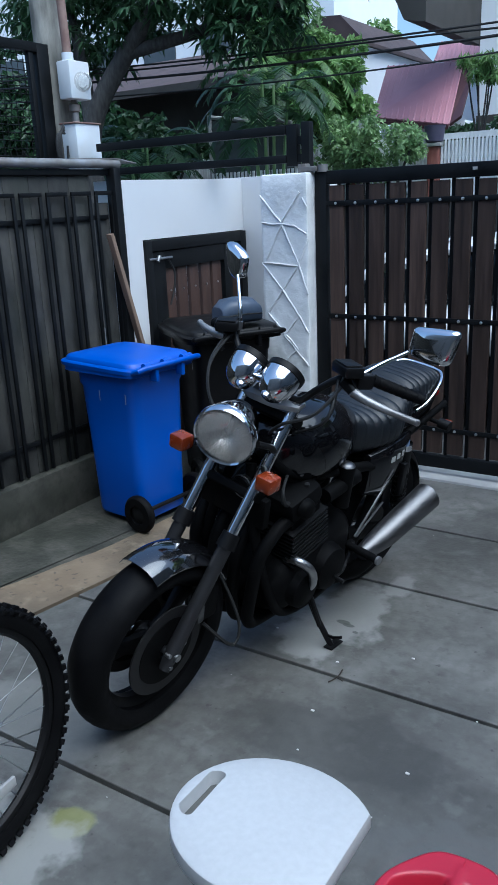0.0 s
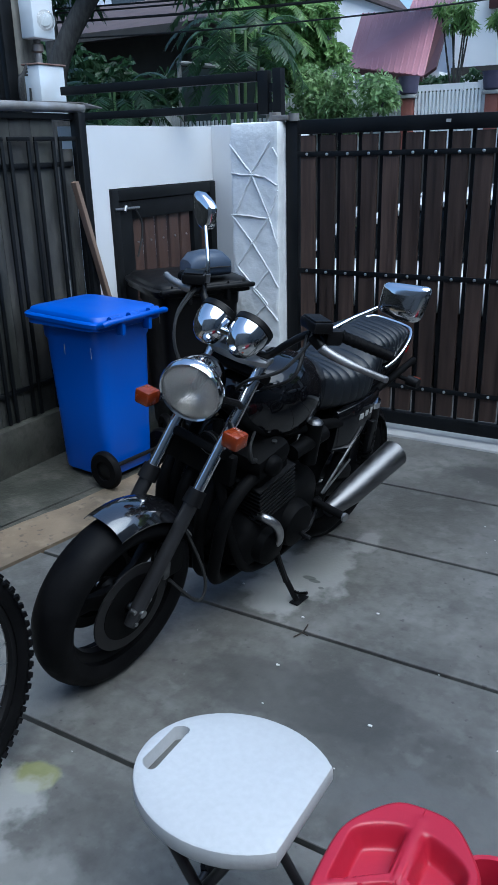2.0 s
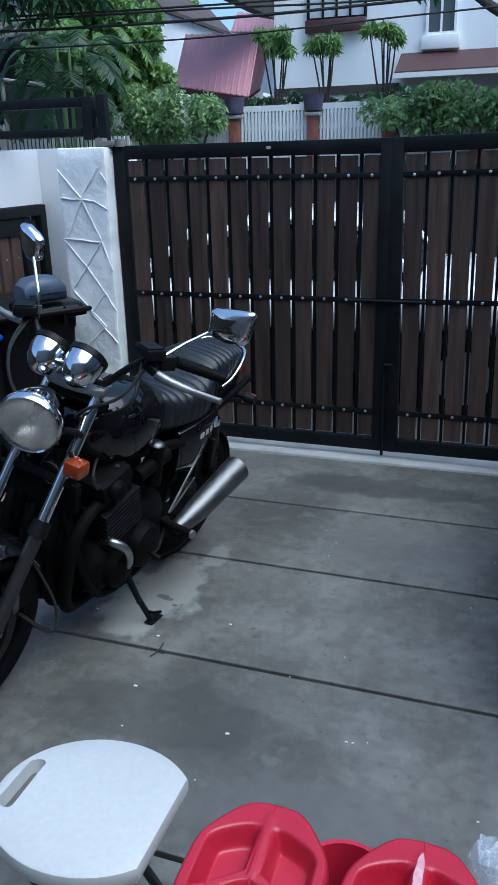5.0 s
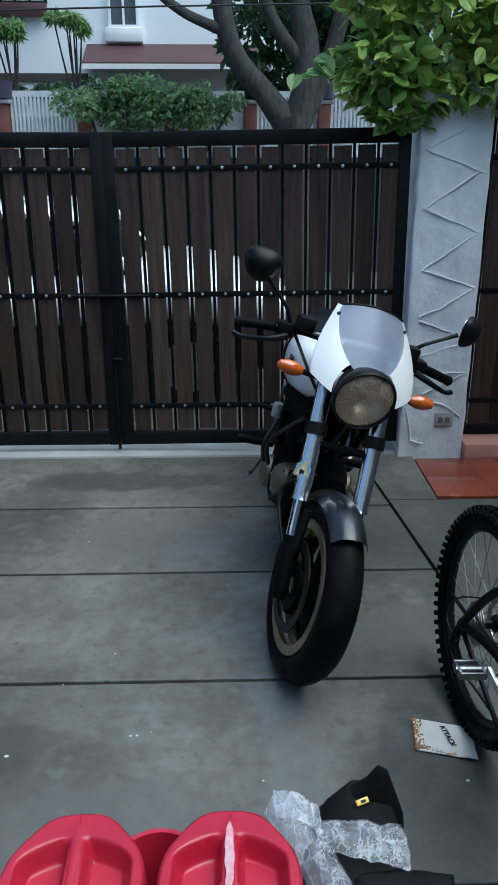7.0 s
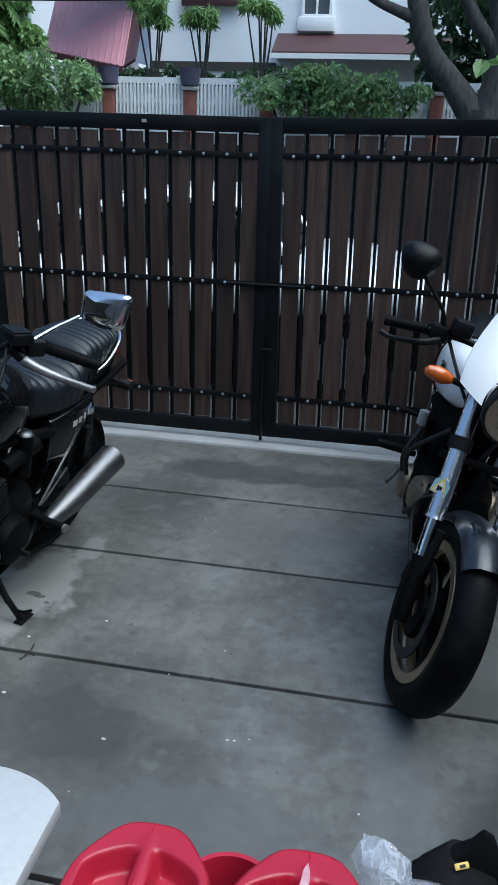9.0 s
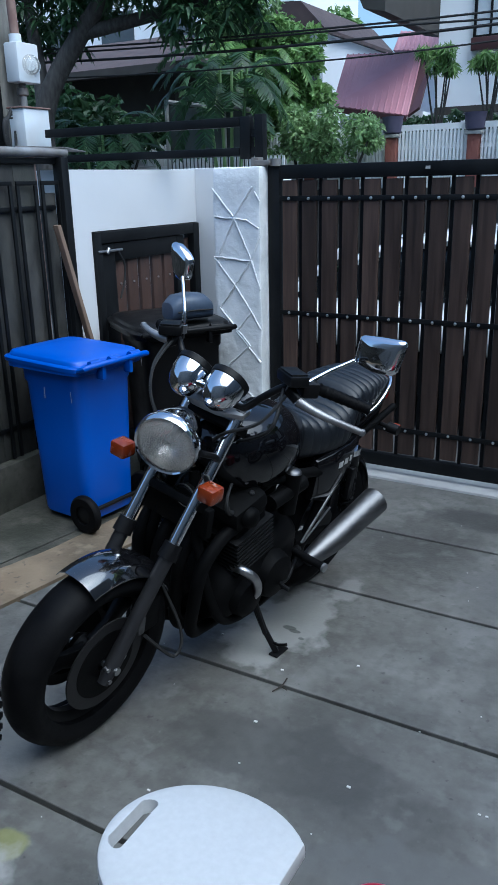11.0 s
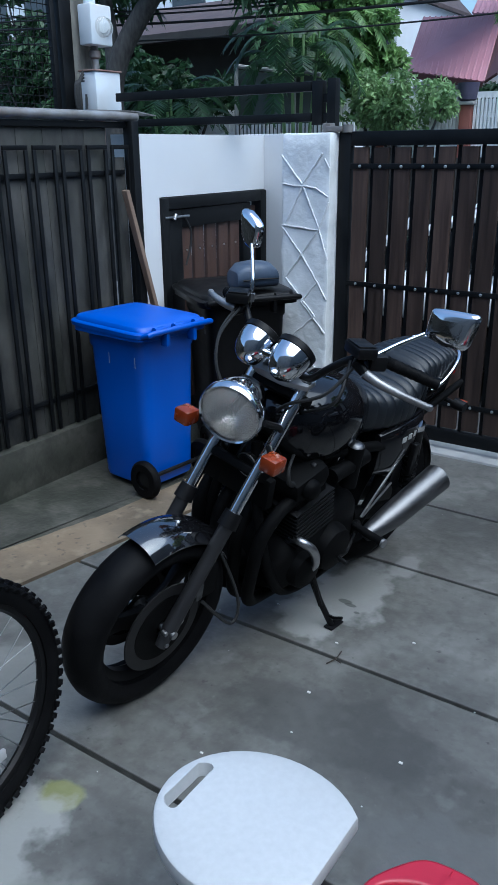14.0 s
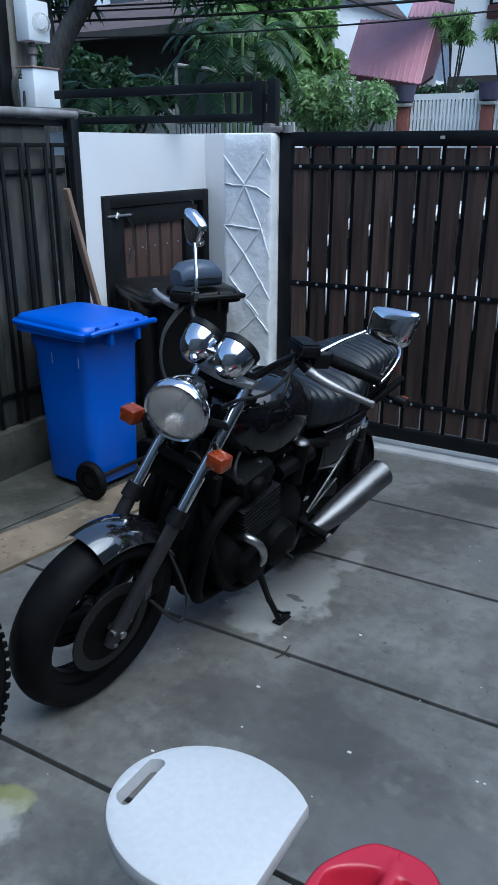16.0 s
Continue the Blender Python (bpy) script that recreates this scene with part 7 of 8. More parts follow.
for k, w in enumerate((0.026, 0.018, 0.008)):
    part("badge", box(B(), (0.80 - 0.034 * k - w / 2, -0.1985, 0.850), (0.80 - 0.034 * k + w / 2, -0.186, 0.876)), INK, tk, "dark badge bar")
part("tank_underside", loft_x(B(), [(0.93, 0, 0.70, 0.80, 0.16), (0.80, 0, 0.66, 0.755, 0.30), (0.62, 0, 0.65, 0.735, 0.36), (0.42, 0, 0.66, 0.73, 0.28)], 28, 3.0), ENGINE_BLACK, tk, "black panel under the tank")
part("tank_stripe", loft_x(B(), [(0.66, 0, 0.716, 0.962, 0.434), (0.62, 0, 0.714, 0.959, 0.437), (0.56, 0, 0.711, 0.945, 0.432)], 36, 3.4), GLOSS_BLACK, tk)
rows = [(0.46, 0, 0.72, 0.80, 0.20), (0.36, 0, 0.70, 0.795, 0.27), (0.15, 0, 0.71, 0.82, 0.27), (0.0, 0, 0.73, 0.87, 0.24), (-0.18, 0, 0.77, 0.90, 0.18), (-0.24, 0, 0.80, 0.88, 0.12)]
part("seat", loft_x(B(), rows, 22, 3), LEATHER, duo)
part("tail_cowl", loft_x(B(), [(0.05, 0, 0.68, 0.74, 0.20), (-0.15, 0, 0.72, 0.79, 0.19), (-0.30, 0, 0.77, 0.86, 0.12)], 20, 3), WHITE_PAINT, duo)
rw = part("rear_wheel", road_tyre(B(), (0, 0, 0.30), 0.30, 0.165, 0.212), RUBBER, duo)
part("rim", cast_rim(B(), (0, 0, 0.30), 0.22, 0.13, 3, 0.06, 0.028), GUNMETAL, rw)
part("swing_arm", loft_x(B(), [(-0.05, -0.12, 0.27, 0.33, 0.04), (0.2, -0.11, 0.30, 0.36, 0.05), (0.45, -0.09, 0.33, 0.41, 0.06)], 14, 4), ENGINE_BLACK, duo)
part("swing_arm", loft_x(B(), [(-0.05, 0.12, 0.27, 0.33, 0.04), (0.2, 0.11, 0.30, 0.36, 0.05), (0.45, 0.09, 0.33, 0.41, 0.06)], 14, 4), ENGINE_BLACK, duo)
for y in (-1, 1):
    for a, b in (((0.98, 0.05, 0.82), (0.72, 0.16, 0.66)), ((0.72, 0.16, 0.66), (0.48, 0.14, 0.70)), ((0.95, 0.05, 0.72), (0.72, 0.16, 0.66)), ((0.72, 0.16, 0.66), (0.62, 0.15, 0.50)), ((0.62, 0.15, 0.50), (0.45, 0.13, 0.42)), ((0.48, 0.14, 0.70), (0.62, 0.15, 0.50)), ((0.48, 0.14, 0.70), (0.05, 0.10, 0.76)), ((0.45, 0.13, 0.42), (0.48, 0.14, 0.70))):
        part("frame_tube", tube(B(), [(a[0], a[1] * y, a[2]), (b[0], b[1] * y, b[2])], 0.0145, 10), ENGINE_BLACK, duo)
eng = part("crankcase", loft_x(B(), [(0.42, 0, 0.28, 0.46, 0.24), (0.50, 0, 0.25, 0.49, 0.30), (0.70, 0, 0.23, 0.48, 0.31), (0.80, 0, 0.24, 0.47, 0.22), (0.90, 0, 0.29, 0.42, 0.16)], 24, 3.2), ENGINE_BLACK, duo)
for y in (-1, 1):
    if y < 0:
        part("engine_cover", lathe(B(), [(0.001, 0.042), (0.045, 0.040), (0.064, 0.030), (0.071, 0.006), (0.073, -0.05)], axis_to((0.42, y, 0.05), (0.845, y * 0.105, 0.41)), 36), BRONZE, eng, "bronze coloured clutch cover")
    part("engine_cover", lathe(B(), [(0.001, 0.045), (0.045, 0.043), (0.066, 0.03), (0.072, 0.0)], axis_to((0.1, y, 0), (0.60, y * 0.145, 0.335)), 32), BRONZE, eng)
part("front_cylinder", box(B(), (0.86, -0.085, 0.33), (1.06, 0.085, 0.47), 0.02), ENGINE_BLACK, eng)
for k in range(7):
    part("cooling_fin", box(B(), (0.90 + 0.022 * k, -0.105, 0.315), (0.906 + 0.022 * k, 0.105, 0.485), 0.003), ENGINE_BLACK, eng)
part("rear_cylinder", box(B(), (0.52, -0.085, 0.46), (0.66, 0.085, 0.66), 0.02), ENGINE_BLACK, eng)
part("header_pipe", tube(B(), [(1.06, 0, 0.38), (1.09, -0.01, 0.34), (1.04, -0.04, 0.28), (0.85, -0.05, 0.235), (0.55, -0.06, 0.22), (0.46, -0.02, 0.22), (0.40, 0.12, 0.26), (0.34, 0.20, 0.33)], 0.024, 12, 6), ENGINE_BLACK, duo)
for y in (-1, 1):
    pg = part("foot_peg", tube(B(), [(0.40, y * 0.15, 0.375), (0.42, y * 0.22, 0.385), (0.43, y * 0.31, 0.385)], [0.012, 0.018, 0.018], 10), RUBBER, duo)
    part("brake_pedal", tube(B(), [(0.44, y * 0.18, 0.34), (0.56, y * 0.22, 0.30), (0.62, y * 0.24, 0.31)], 0.008, 8, 3), STEEL, duo)
    part("pillion_peg", tube(B(), [(0.20, y * 0.15, 0.47), (0.20, y * 0.26, 0.475)], 0.012, 8), RUBBER, duo)
part("silencer", tube(B(), [(0.34, 0.20, 0.33), (0.30, 0.205, 0.345), (0.24, 0.215, 0.38), (-0.18, 0.235, 0.60), (-0.20, 0.236, 0.61)], [0.028, 0.036, 0.05, 0.052, 0.042], 24), DULL_STEEL, duo, "dull steel silencer")
part("heel_plate", box(B(), (0.34, -0.168, 0.40), (0.40, -0.160, 0.64), 0.01), DULL_STEEL, duo, "scuffed steel heel plate")
part("brake_reservoir", lathe(B(), [(0.0, 0.06), (0.02, 0.058), (0.024, 0.05), (0.022, 0.0), (0.0, 0.0)], pose(0.44, -0.17, 0.52), 16), PALE, duo)
for a, b, c in (((0.92, -0.10, 0.70), (0.86, -0.20, 0.56), (0.78, -0.18, 0.44)), ((0.70, -0.18, 0.60), (0.74, -0.21, 0.50), (0.66, -0.19, 0.40)), ((0.98, -0.07, 0.60), (1.02, -0.12, 0.46), (0.92, -0.15, 0.36))):
    part("hose", tube(B(), [a, b, c], 0.009, 8, 6), CABLE, duo)
for k in range(6):
    q = 1.047 * k
    part("cover_bolt", lathe(B(), [(0.0, 0.006), (0.006, 0.005), (0.007, 0.0)], axis_to((0.42, -1, 0.05), (0.845, -0.105, 0.41)) @ pose(0.058 * math.cos(q), 0.058 * math.sin(q), 0.030), 8), POLISHED, eng)
for i, pts in enumerate((((0.95, -0.21, 0.99), (1.06, -0.15, 0.90), (1.05, -0.05, 0.78), (0.98, 0, 0.66)), ((0.96, 0.2, 1.0), (1.05, 0.16, 0.90), (1.03, 0.07, 0.76), (0.95, 0.05, 0.6)), ((1.23, -0.06, 0.62), (1.16, -0.13, 0.52), (1.24, -0.11, 0.40), (1.30, -0.08, 0.35)))):
    part("cable", moved(tube(B(), pts, 0.0055, 6, 6), S), CABLE, duo)
st = part("side_stand", tube(B(), [(0.50, 0.14, 0.27), (0.55, 0.20, 0.14), (0.58, 0.25, 0.048)], 0.011, 8), SATIN_BLACK, duo)

# ---- wheelie bins ----
def wheelie_bin(name, m, material, wheel_mat, label, w=0.48, d=0.55, h=0.93):
    """Wheels and lid hinge on the +x side."""
    b = thing(name, m, label, "bin", "wheelie bins")
    bm = B()
    rings = []
    for z, k in ((0.035, 0.70), (0.05, 0.72), (0.45, 0.78), (h - 0.17, 0.83), (h - 0.155, 0.87), (h - 0.10, 0.88), (h - 0.09, 0.97), (h - 0.04, 0.98)):
        dx, wy = d * 0.46 * k, w * 0.47 * (0.25 + 0.75 * k)
        off = d * 0.10 * (1 - k)
        rings.append([(off + u, v, z) for u, v in oval(dx * 2, wy * 2, 28, 7)])
    part("body", skin(bm, rings), material, b)
    # rim, lid with its raised middle and hinge knuckles
    bm = B()
    rings = [[(u, v, z) for u, v in oval(d * 0.98 * s, w * s, 28, 9)] for z, s in ((h - 0.085, 0.96), (h - 0.085, 1.02), (h - 0.045, 1.02), (h - 0.042, 0.98))]
    part("rim", skin(bm, rings), material, b)
    bm = B()
    rings = [[(-0.005 + u, v, z + 0.012 * (0.5 - u / d)) for u, v in oval(d * 1.04 * s, w * 1.03 * s, 28, 8)] for z, s in ((h - 0.070, 1.02), (h - 0.052, 1.03), (h - 0.046, 1.01), (h - 0.043, 0.95), (h - 0.027, 0.93), (h - 0.021, 0.90), (h - 0.014, 0.62), (h - 0.013, 0.4))]
    lid = part("lid", skin(bm, rings), material, b)
    for y in (-0.30, -0.02, 0.28):
        part("hinge_knuckle", cyl(B(), (d * 0.54, (y - 0.07) * w, h - 0.035), (d * 0.54, (y + 0.07) * w, h - 0.035), 0.018), material, lid)
    part("handle_bar", tube(B(), [(d * 0.47, -w * 0.46, h - 0.06), (d * 0.56, -w * 0.46, h - 0.045), (d * 0.575, -w * 0.40, h - 0.04), (d * 0.575, w * 0.40, h - 0.04), (d * 0.56, w * 0.46, h - 0.045), (d * 0.47, w * 0.46, h - 0.06)], 0.014, 10), material, b)
    for y in (-0.2, 0.2):
        part("handle_web", box(B(), (d * 0.48, y * w - 0.012, h - 0.12), (d * 0.57, y * w + 0.012, h - 0.045), 0.006), material, b)
    part("axle", cyl(B(), (d * 0.40, -w * 0.47, 0.10), (d * 0.40, w * 0.47, 0.10), 0.011), BLACK_PLASTIC, b)
    for s in (-1, 1):
        mm = axis_to((0, s, 0), (d * 0.40, s * (w * 0.46), 0.10))
        wh = part("wheel", lathe(B(), [(0.05, -0.022), (0.088, -0.022), (0.098, -0.012), (0.10, 0.0), (0.098, 0.012), (0.088, 0.022), (0.05, 0.022)], mm, 32, True), RUBBER, b)
        part("hub", lathe(B(), [(0.001, 0.02), (0.02, 0.02), (0.05, 0.008), (0.052, -0.012), (0.001, -0.012)], mm, 24), wheel_mat, wh)
    for x in (0.02, 0.21):
        part("scuff", box(B(), (x - 0.05, -w * 0.4125, h * 0.74), (x - 0.0475, -w * 0.4100, h * 0.80)), PALE, b, "pale scuff mark")
    return b


wheelie_bin("blue_bin", pose(-2.72, 2.955, 0, 0, 0, -6), BLUE, BLACK_PLASTIC, "blue plastic wheelie bin with a closed lid", 0.455, 0.535, 0.895)
wheelie_bin("black_bin", pose(-2.66, 3.70, 0, 0, 0, -35), BLACK_PLASTIC, BLACK_PLASTIC, "black plastic wheelie bin with a closed lid", 0.56, 0.62, 0.945)
# soft bag lying on the black bin
bagm = pose(-2.46, 3.60, 0.948, 0, 0, -30) @ Matrix.Scale(0.87, 4)
rings = []
for x, w, h in ((-0.15, 0.06, 0.03), (-0.14, 0.17, 0.11), (-0.09, 0.215, 0.155), (0.0, 0.225, 0.165), (0.09, 0.215, 0.155), (0.14, 0.17, 0.11), (0.15, 0.06, 0.03)):
    rings.append([(a, x, h / 2 + b) for a, b in oval(w, h, 18, 3.0)])
pouch = thing("seat_bag", bagm, "dark blue-black soft saddle bag lying on the black bin", "bag")
part("body", skin(B(), rings), mat("dark blue vinyl", (0.03, 0.045, 0.075), (0.05, 0.07, 0.11), 12, 0.4, 0.55, bump=0.2), pouch)
part("flap_seam", tube(B(), [(0.115, -0.12, 0.06), (0.119, 0, 0.065), (0.115, 0.12, 0.06)], 0.005, 6, 4), BLACK_PLASTIC, pouch)

# ---- white folding stool ----
ST = pose(-0.69, 0.980, 0, 0, 0, 0)
stool = thing("folding_stool", ST, "white plastic folding stool with a half-round top and hand hole", "stool")


def stool_outline(s, n=40):
    """A round top cut straight on the side away from the hand hole."""
    out = []
    cut = radians(41)
    for k in range(n):
        a = cut + (2 * math.pi - 2 * cut) * k / (n - 1)
        out.append((0.212 * s * math.cos(a), 0.178 * s * math.sin(a)))
    return out


SZ = 0.45
TURN_S = Matrix.Rotation(radians(0), 4, "Z")
bm = B()
hole = []
for k in range(28):
    a = 2 * math.pi * k / 28
    r = 0.019
    u = 0.050 if math.cos(a) > 0 else -0.050
    hole.append((-0.172 + r * math.sin(a), u + r * math.cos(a)))
hole = [(x - 0.003 + 3.2 * y * y, y) for x, y in hole]
outer = stool_outline(1.0)


def ring_face(bm, loops, z):
    vs = [[bm.verts.new((x, y, z)) for x, y in lp] for lp in loops]
    es = []
    for lp in vs:
        es += [bm.edges.new((lp[i], lp[(i + 1) % len(lp)])) for i in range(len(lp))]
    bmesh.ops.triangle_fill(bm, use_beauty=True, use_dissolve=False, edges=es)
    return vs


top_o, top_h = ring_face(bm, [stool_outline(0.965), hole], SZ)
prev = top_o
for s, z in ((0.99, SZ - 0.003), (1.0, SZ - 0.010), (1.0, SZ - 0.034), (0.985, SZ - 0.040), (0.95, SZ - 0.040), (0.93, SZ - 0.012)):
    cur = [bm.verts.new((x, y, z)) for x, y in stool_outline(s)]
    for i in range(len(cur)):
        j = (i + 1) % len(cur)
        bm.faces.new((prev[i], prev[j], cur[j], cur[i]))
    prev = cur
low = [bm.verts.new((x + 0.003, y * 0.96, SZ - 0.032)) for x, y in hole]
for i in range(len(hole)):
    j = (i + 1) % len(hole)
    bm.faces.new((top_h[j], top_h[i], low[i], low[j]))
und = ring_face(bm, [stool_outline(0.93), hole], SZ - 0.013)
part("seat", moved(bm, TURN_S), STOOL_WHITE, stool, "white plastic seat with hand hole", 35)
for sx in (-1, 1):
    q = [(-0.12, sx * 0.115, SZ - 0.03), (0.13, sx * 0.115, 0.012)]
    q2 = [(0.09, sx * 0.095, SZ - 0.03), (-0.15, sx * 0.095, 0.012)]
    for pts in (q, q2):
        lg = part("leg", moved(tube(B(), pts, 0.0115, 10), TURN_S), GUNMETAL, stool)
        part("foot_cap", moved(cyl(B(), Vector(pts[1]) - Vector((0, 0, 0.012)), Vector(pts[1]) + Vector((0, 0, 0.02)), 0.014), TURN_S), RUBBER, lg)
for x in (0.125, -0.145):
    part("cross_bar", moved(cyl(B(), (x, -0.115, 0.02), (x, 0.115, 0.02), 0.010), TURN_S), GUNMETAL, stool)

# ---- red jerrycans ----
def jerrycan(m, label):
    """Chamfered shoulders, two deep hollows beside a long moulded grip that forks towards the cap."""
    can = thing("jerrycan", m, label, "jerrycan", "red jerrycans")
    H, W, D = 0.425, 0.275, 0.38
    n = 112
    outline = []
    for k in range(n):
        a = 2 * math.pi * k / n
        c, d = abs(math.cos(a)) / (W / 2), abs(math.sin(a)) / (D / 2)
        r = (c ** 13 + d ** 13 + ((c + d) / (1.43 if math.sin(a) > 0 else 1.54)) ** 13) ** (-1 / 13)
        outline.append((r * math.cos(a), r * math.sin(a)))
    ease = lambda t: max(0.0, min(1.0, t)) ** 2 * (3 - 2 * max(0.0, min(1.0, t)))

    def dip(x, y):
        """Height of the top: two hollows beside the ridge, which forks towards the cap."""
        g = abs(x)
        ridge = 0.013 + 1.5 * max(0.0, 0.015 - y)
        far = 0.128 - 4.0 * x * x
        h = -0.046 * ease((far - y) / 0.024) * ease((0.112 - g) / 0.024) * ease((g - ridge) / 0.016)
        h -= 0.020 * ease((ridge - 0.026 - g) / 0.016) * ease((0.0 - y) / 0.02) * ease((y + 0.17) / 0.03)
        h += 0.004 * ease((0.011 - g) / 0.007) * ease((y + 0.01) / 0.03) * ease((0.165 - y) / 0.02)
        return h + 0.010 * ease((0.055 - math.hypot(x, y + 0.115)) / 0.02)

    rows = [(0.0, 0.92), (0.012, 0.975), (0.03, 1.0), (0.14, 1.0), (0.15, 0.985), (0.165, 0.985), (0.175, 1.0), (H - 0.05, 1.0), (H - 0.028, 0.997), (H - 0.014, 0.985), (H - 0.005, 0.965), (H - 0.001, 0.94)]
    rings = [[(x * s, y * s, z) for x, y in outline] for z, s in rows]
    for k in range(64):
        s = 0.92 * (1 - k / 64) + 0.001
        rings.append([(x * s, y * s, H + dip(x * s, y * s)) for x, y in outline])
    bm = skin(B(), rings)
    part("body", bm, RED_PLASTIC, can, "", 60)
    neck = part("neck", lathe(B(), [(0.030, 0.0), (0.034, 0.004), (0.034, 0.026), (0.030, 0.030)], pose(0, -0.115, H + 0.006), 24), RED_PLASTIC, can)
    part("cap", lathe(B(), [(0.036, 0.012), (0.038, 0.016), (0.038, 0.040), (0.034, 0.045), (0.0, 0.045)], pose(0, -0.115, H + 0.006), 24), RED_PLASTIC, neck, "red screw cap")
    part("seam", tube(B(), [(0, 0.185, H - 0.03), (0, 0.178, H - 0.002), (0, 0.17, H + 0.0005), (0, 0.05, H + 0.0005), (0, -0.03, H + 0.0005)], 0.0016, 5), RED_PLASTIC, can)
    return can


c1 = jerrycan(pose(-0.335, 0.928, 0, 0, 0, 2), "red plastic jerrycan with a moulded top grip")
c2 = jerrycan(pose(-0.045, 0.928, 0, 0, 0, -1), "red plastic jerrycan with a paint-smeared moulded top grip")
edge = []
for side in (1, -1):
    for k in range(33):
        t = (k if side > 0 else 32 - k) / 32
        edge.append((-0.001 + side * ((0.0085 + 0.0045 * noise.noise(Vector((t * 5, side * 3, 1)))) * (1 - (2 * t - 1) ** 4)), 0.15 - 0.17 * t))
bm = prism(B(), edge, 0.4265, 0.4302)
part("paint_smear", bm, SMEAR, c2, "whitish paint smear on the grip")
pail = thing("red_pail", pose(-0.19, 1.065, 0), "small red plastic pail standing between the jerrycans", "pail")
part("wall", lathe(B(), [(0.001, 0.0), (0.075, 0.0), (0.095, 0.30), (0.102, 0.305), (0.102, 0.318), (0.092, 0.318), (0.089, 0.30), (0.070, 0.012), (0.001, 0.012)], None, 32), RED_PLASTIC, pail)
part("bail", tube(B(), [(-0.10, 0, 0.30), (-0.06, -0.06, 0.325), (0.06, -0.06, 0.325), (0.10, 0, 0.30)], 0.003, 6, 4), STEEL, pail)

# ---- black bag in clear plastic ----
def crumpled(bm, f, us, vs, amp, sc, seed):
    """A crumpled sheet over f(u, v) with sharp folds."""
    g = []
    for u in us:
        row = []
        for v in vs:
            p = Vector(f(u, v))
            n = noise.voronoi(p * sc + Vector((seed, 0, 0)))[0]
            row.append(bm.verts.new(p + Vector((0, 0, amp * (n[1] - n[0]) * 3)) + amp * Vector((noise.noise(p * sc * 2), noise.noise(p * sc * 2 + Vector((5, 0, 0))), 0))))
        g.append(row)
    for i in range(len(us) - 1):
        for j in range(len(vs) - 1):
            bm.faces.new((g[i][j], g[i + 1][j], g[i + 1][j + 1], g[i][j + 1]))
    return bm


sack = thing("black_sack", pose(0.24, 1.18, 0), "black fabric sack with a clear plastic wrap on the floor", "bag")
rings = []
for z, w, d, ox, oy in ((0.0, 0.22, 0.26, 0, 0), (0.02, 0.26, 0.30, 0, 0), (0.12, 0.25, 0.29, 0, 0.0), (0.20, 0.22, 0.26, 0.0, 0.0), (0.25, 0.16, 0.17, 0.01, 0.06), (0.275, 0.06, 0.08, 0.02, 0.11)):
    ring = []
    for k, (u, v) in enumerate(oval(w, d, 36, 3.2)):
        n = noise.noise(Vector((u * 9, v * 9, z * 11)))
        ring.append((ox + u * (1 + 0.12 * n), oy + v * (1 + 0.12 * n), z + 0.012 * noise.noise(Vector((u * 14, v * 14, 7)))))
    rings.append(ring)
part("body", skin(B(), rings), BAG_BLACK, sack)
bm = B()
rings = [[(0.022 + u * s + 0.02 * (z > 0.29), 0.125 + v * s - 0.05 * (z - 0.2), z + 0.25 * u * (z > 0.25)) for u, v in oval(0.21, 0.085, 24, 2.5)] for z, s in ((0.10, 1.1), (0.20, 1.0), (0.26, 0.72), (0.31, 0.36), (0.325, 0.16))]
part("folded_top", skin(bm, rings), BAG_BLACK, sack)
tag = B()
box(tag, (-0.016, -0.003, -0.0065), (0.016, 0.003, 0.0065), 0.002, Matrix.Translation((0.018, 0.082, 0.283)) @ Matrix.Rotation(radians(25), 4, "Z") @ Matrix.Rotation(radians(-50), 4, "X"))
lab = part("brand_tag", tag, YELLOW, sack, "small yellow tag")
part("tag_mark", box(B(), (-0.005, -0.0036, -0.003), (0.007, 0.0036, 0.003), 0, Matrix.Translation((0.018, 0.081, 0.284)) @ Matrix.Rotation(radians(25), 4, "Z") @ Matrix.Rotation(radians(-50), 4, "X")), INK, lab)
sack2 = thing("dark_pouch", pose(0.305, 1.015, 0), "black fabric pouch slumped on the floor beside the sack", "bag")
rings = []
for z, w, d in ((0.0, 0.20, 0.20), (0.015, 0.23, 0.23), (0.12, 0.22, 0.22), (0.23, 0.205, 0.17), (0.275, 0.20, 0.06), (0.292, 0.195, 0.012)):
    rings.append([(u * (1 + 0.08 * noise.noise(Vector((u * 12, v * 12, z * 9)))) + 0.08 * max(0, z - 0.2), v * (1 + 0.1 * noise.noise(Vector((u * 11, 4, z * 12)))) + 0.2 * max(0, z - 0.1), z + 0.012 * noise.noise(Vector((u * 16, 2, 2)))) for u, v in oval(w, d, 30, 3.5)])
part("body", skin(B(), rings), BAG_BLACK, sack2)
wrap = thing("plastic_wrap", pose(0.17, 1.12, 0.24), "crumpled clear plastic wrap lying over the sack", "plastic wrap")
us, vs = [k / 110 for k in range(111)], [k / 50 for k in range(51)]
w1 = crumpled(B(), lambda u, v: (-0.10 + 0.19 * u + 0.075 * (v - 0.5), 0.16 - 0.40 * u + 0.05 * (v - 0.5), 0.058 - 0.03 * u - 0.5 * (v - 0.5) ** 2 * 0.3 - 0.10 * max(0, u - 0.6)), us, vs, 0.0045, 17, 1)
part("fold", w1, CLEAR_PLASTIC, wrap, "", 60)
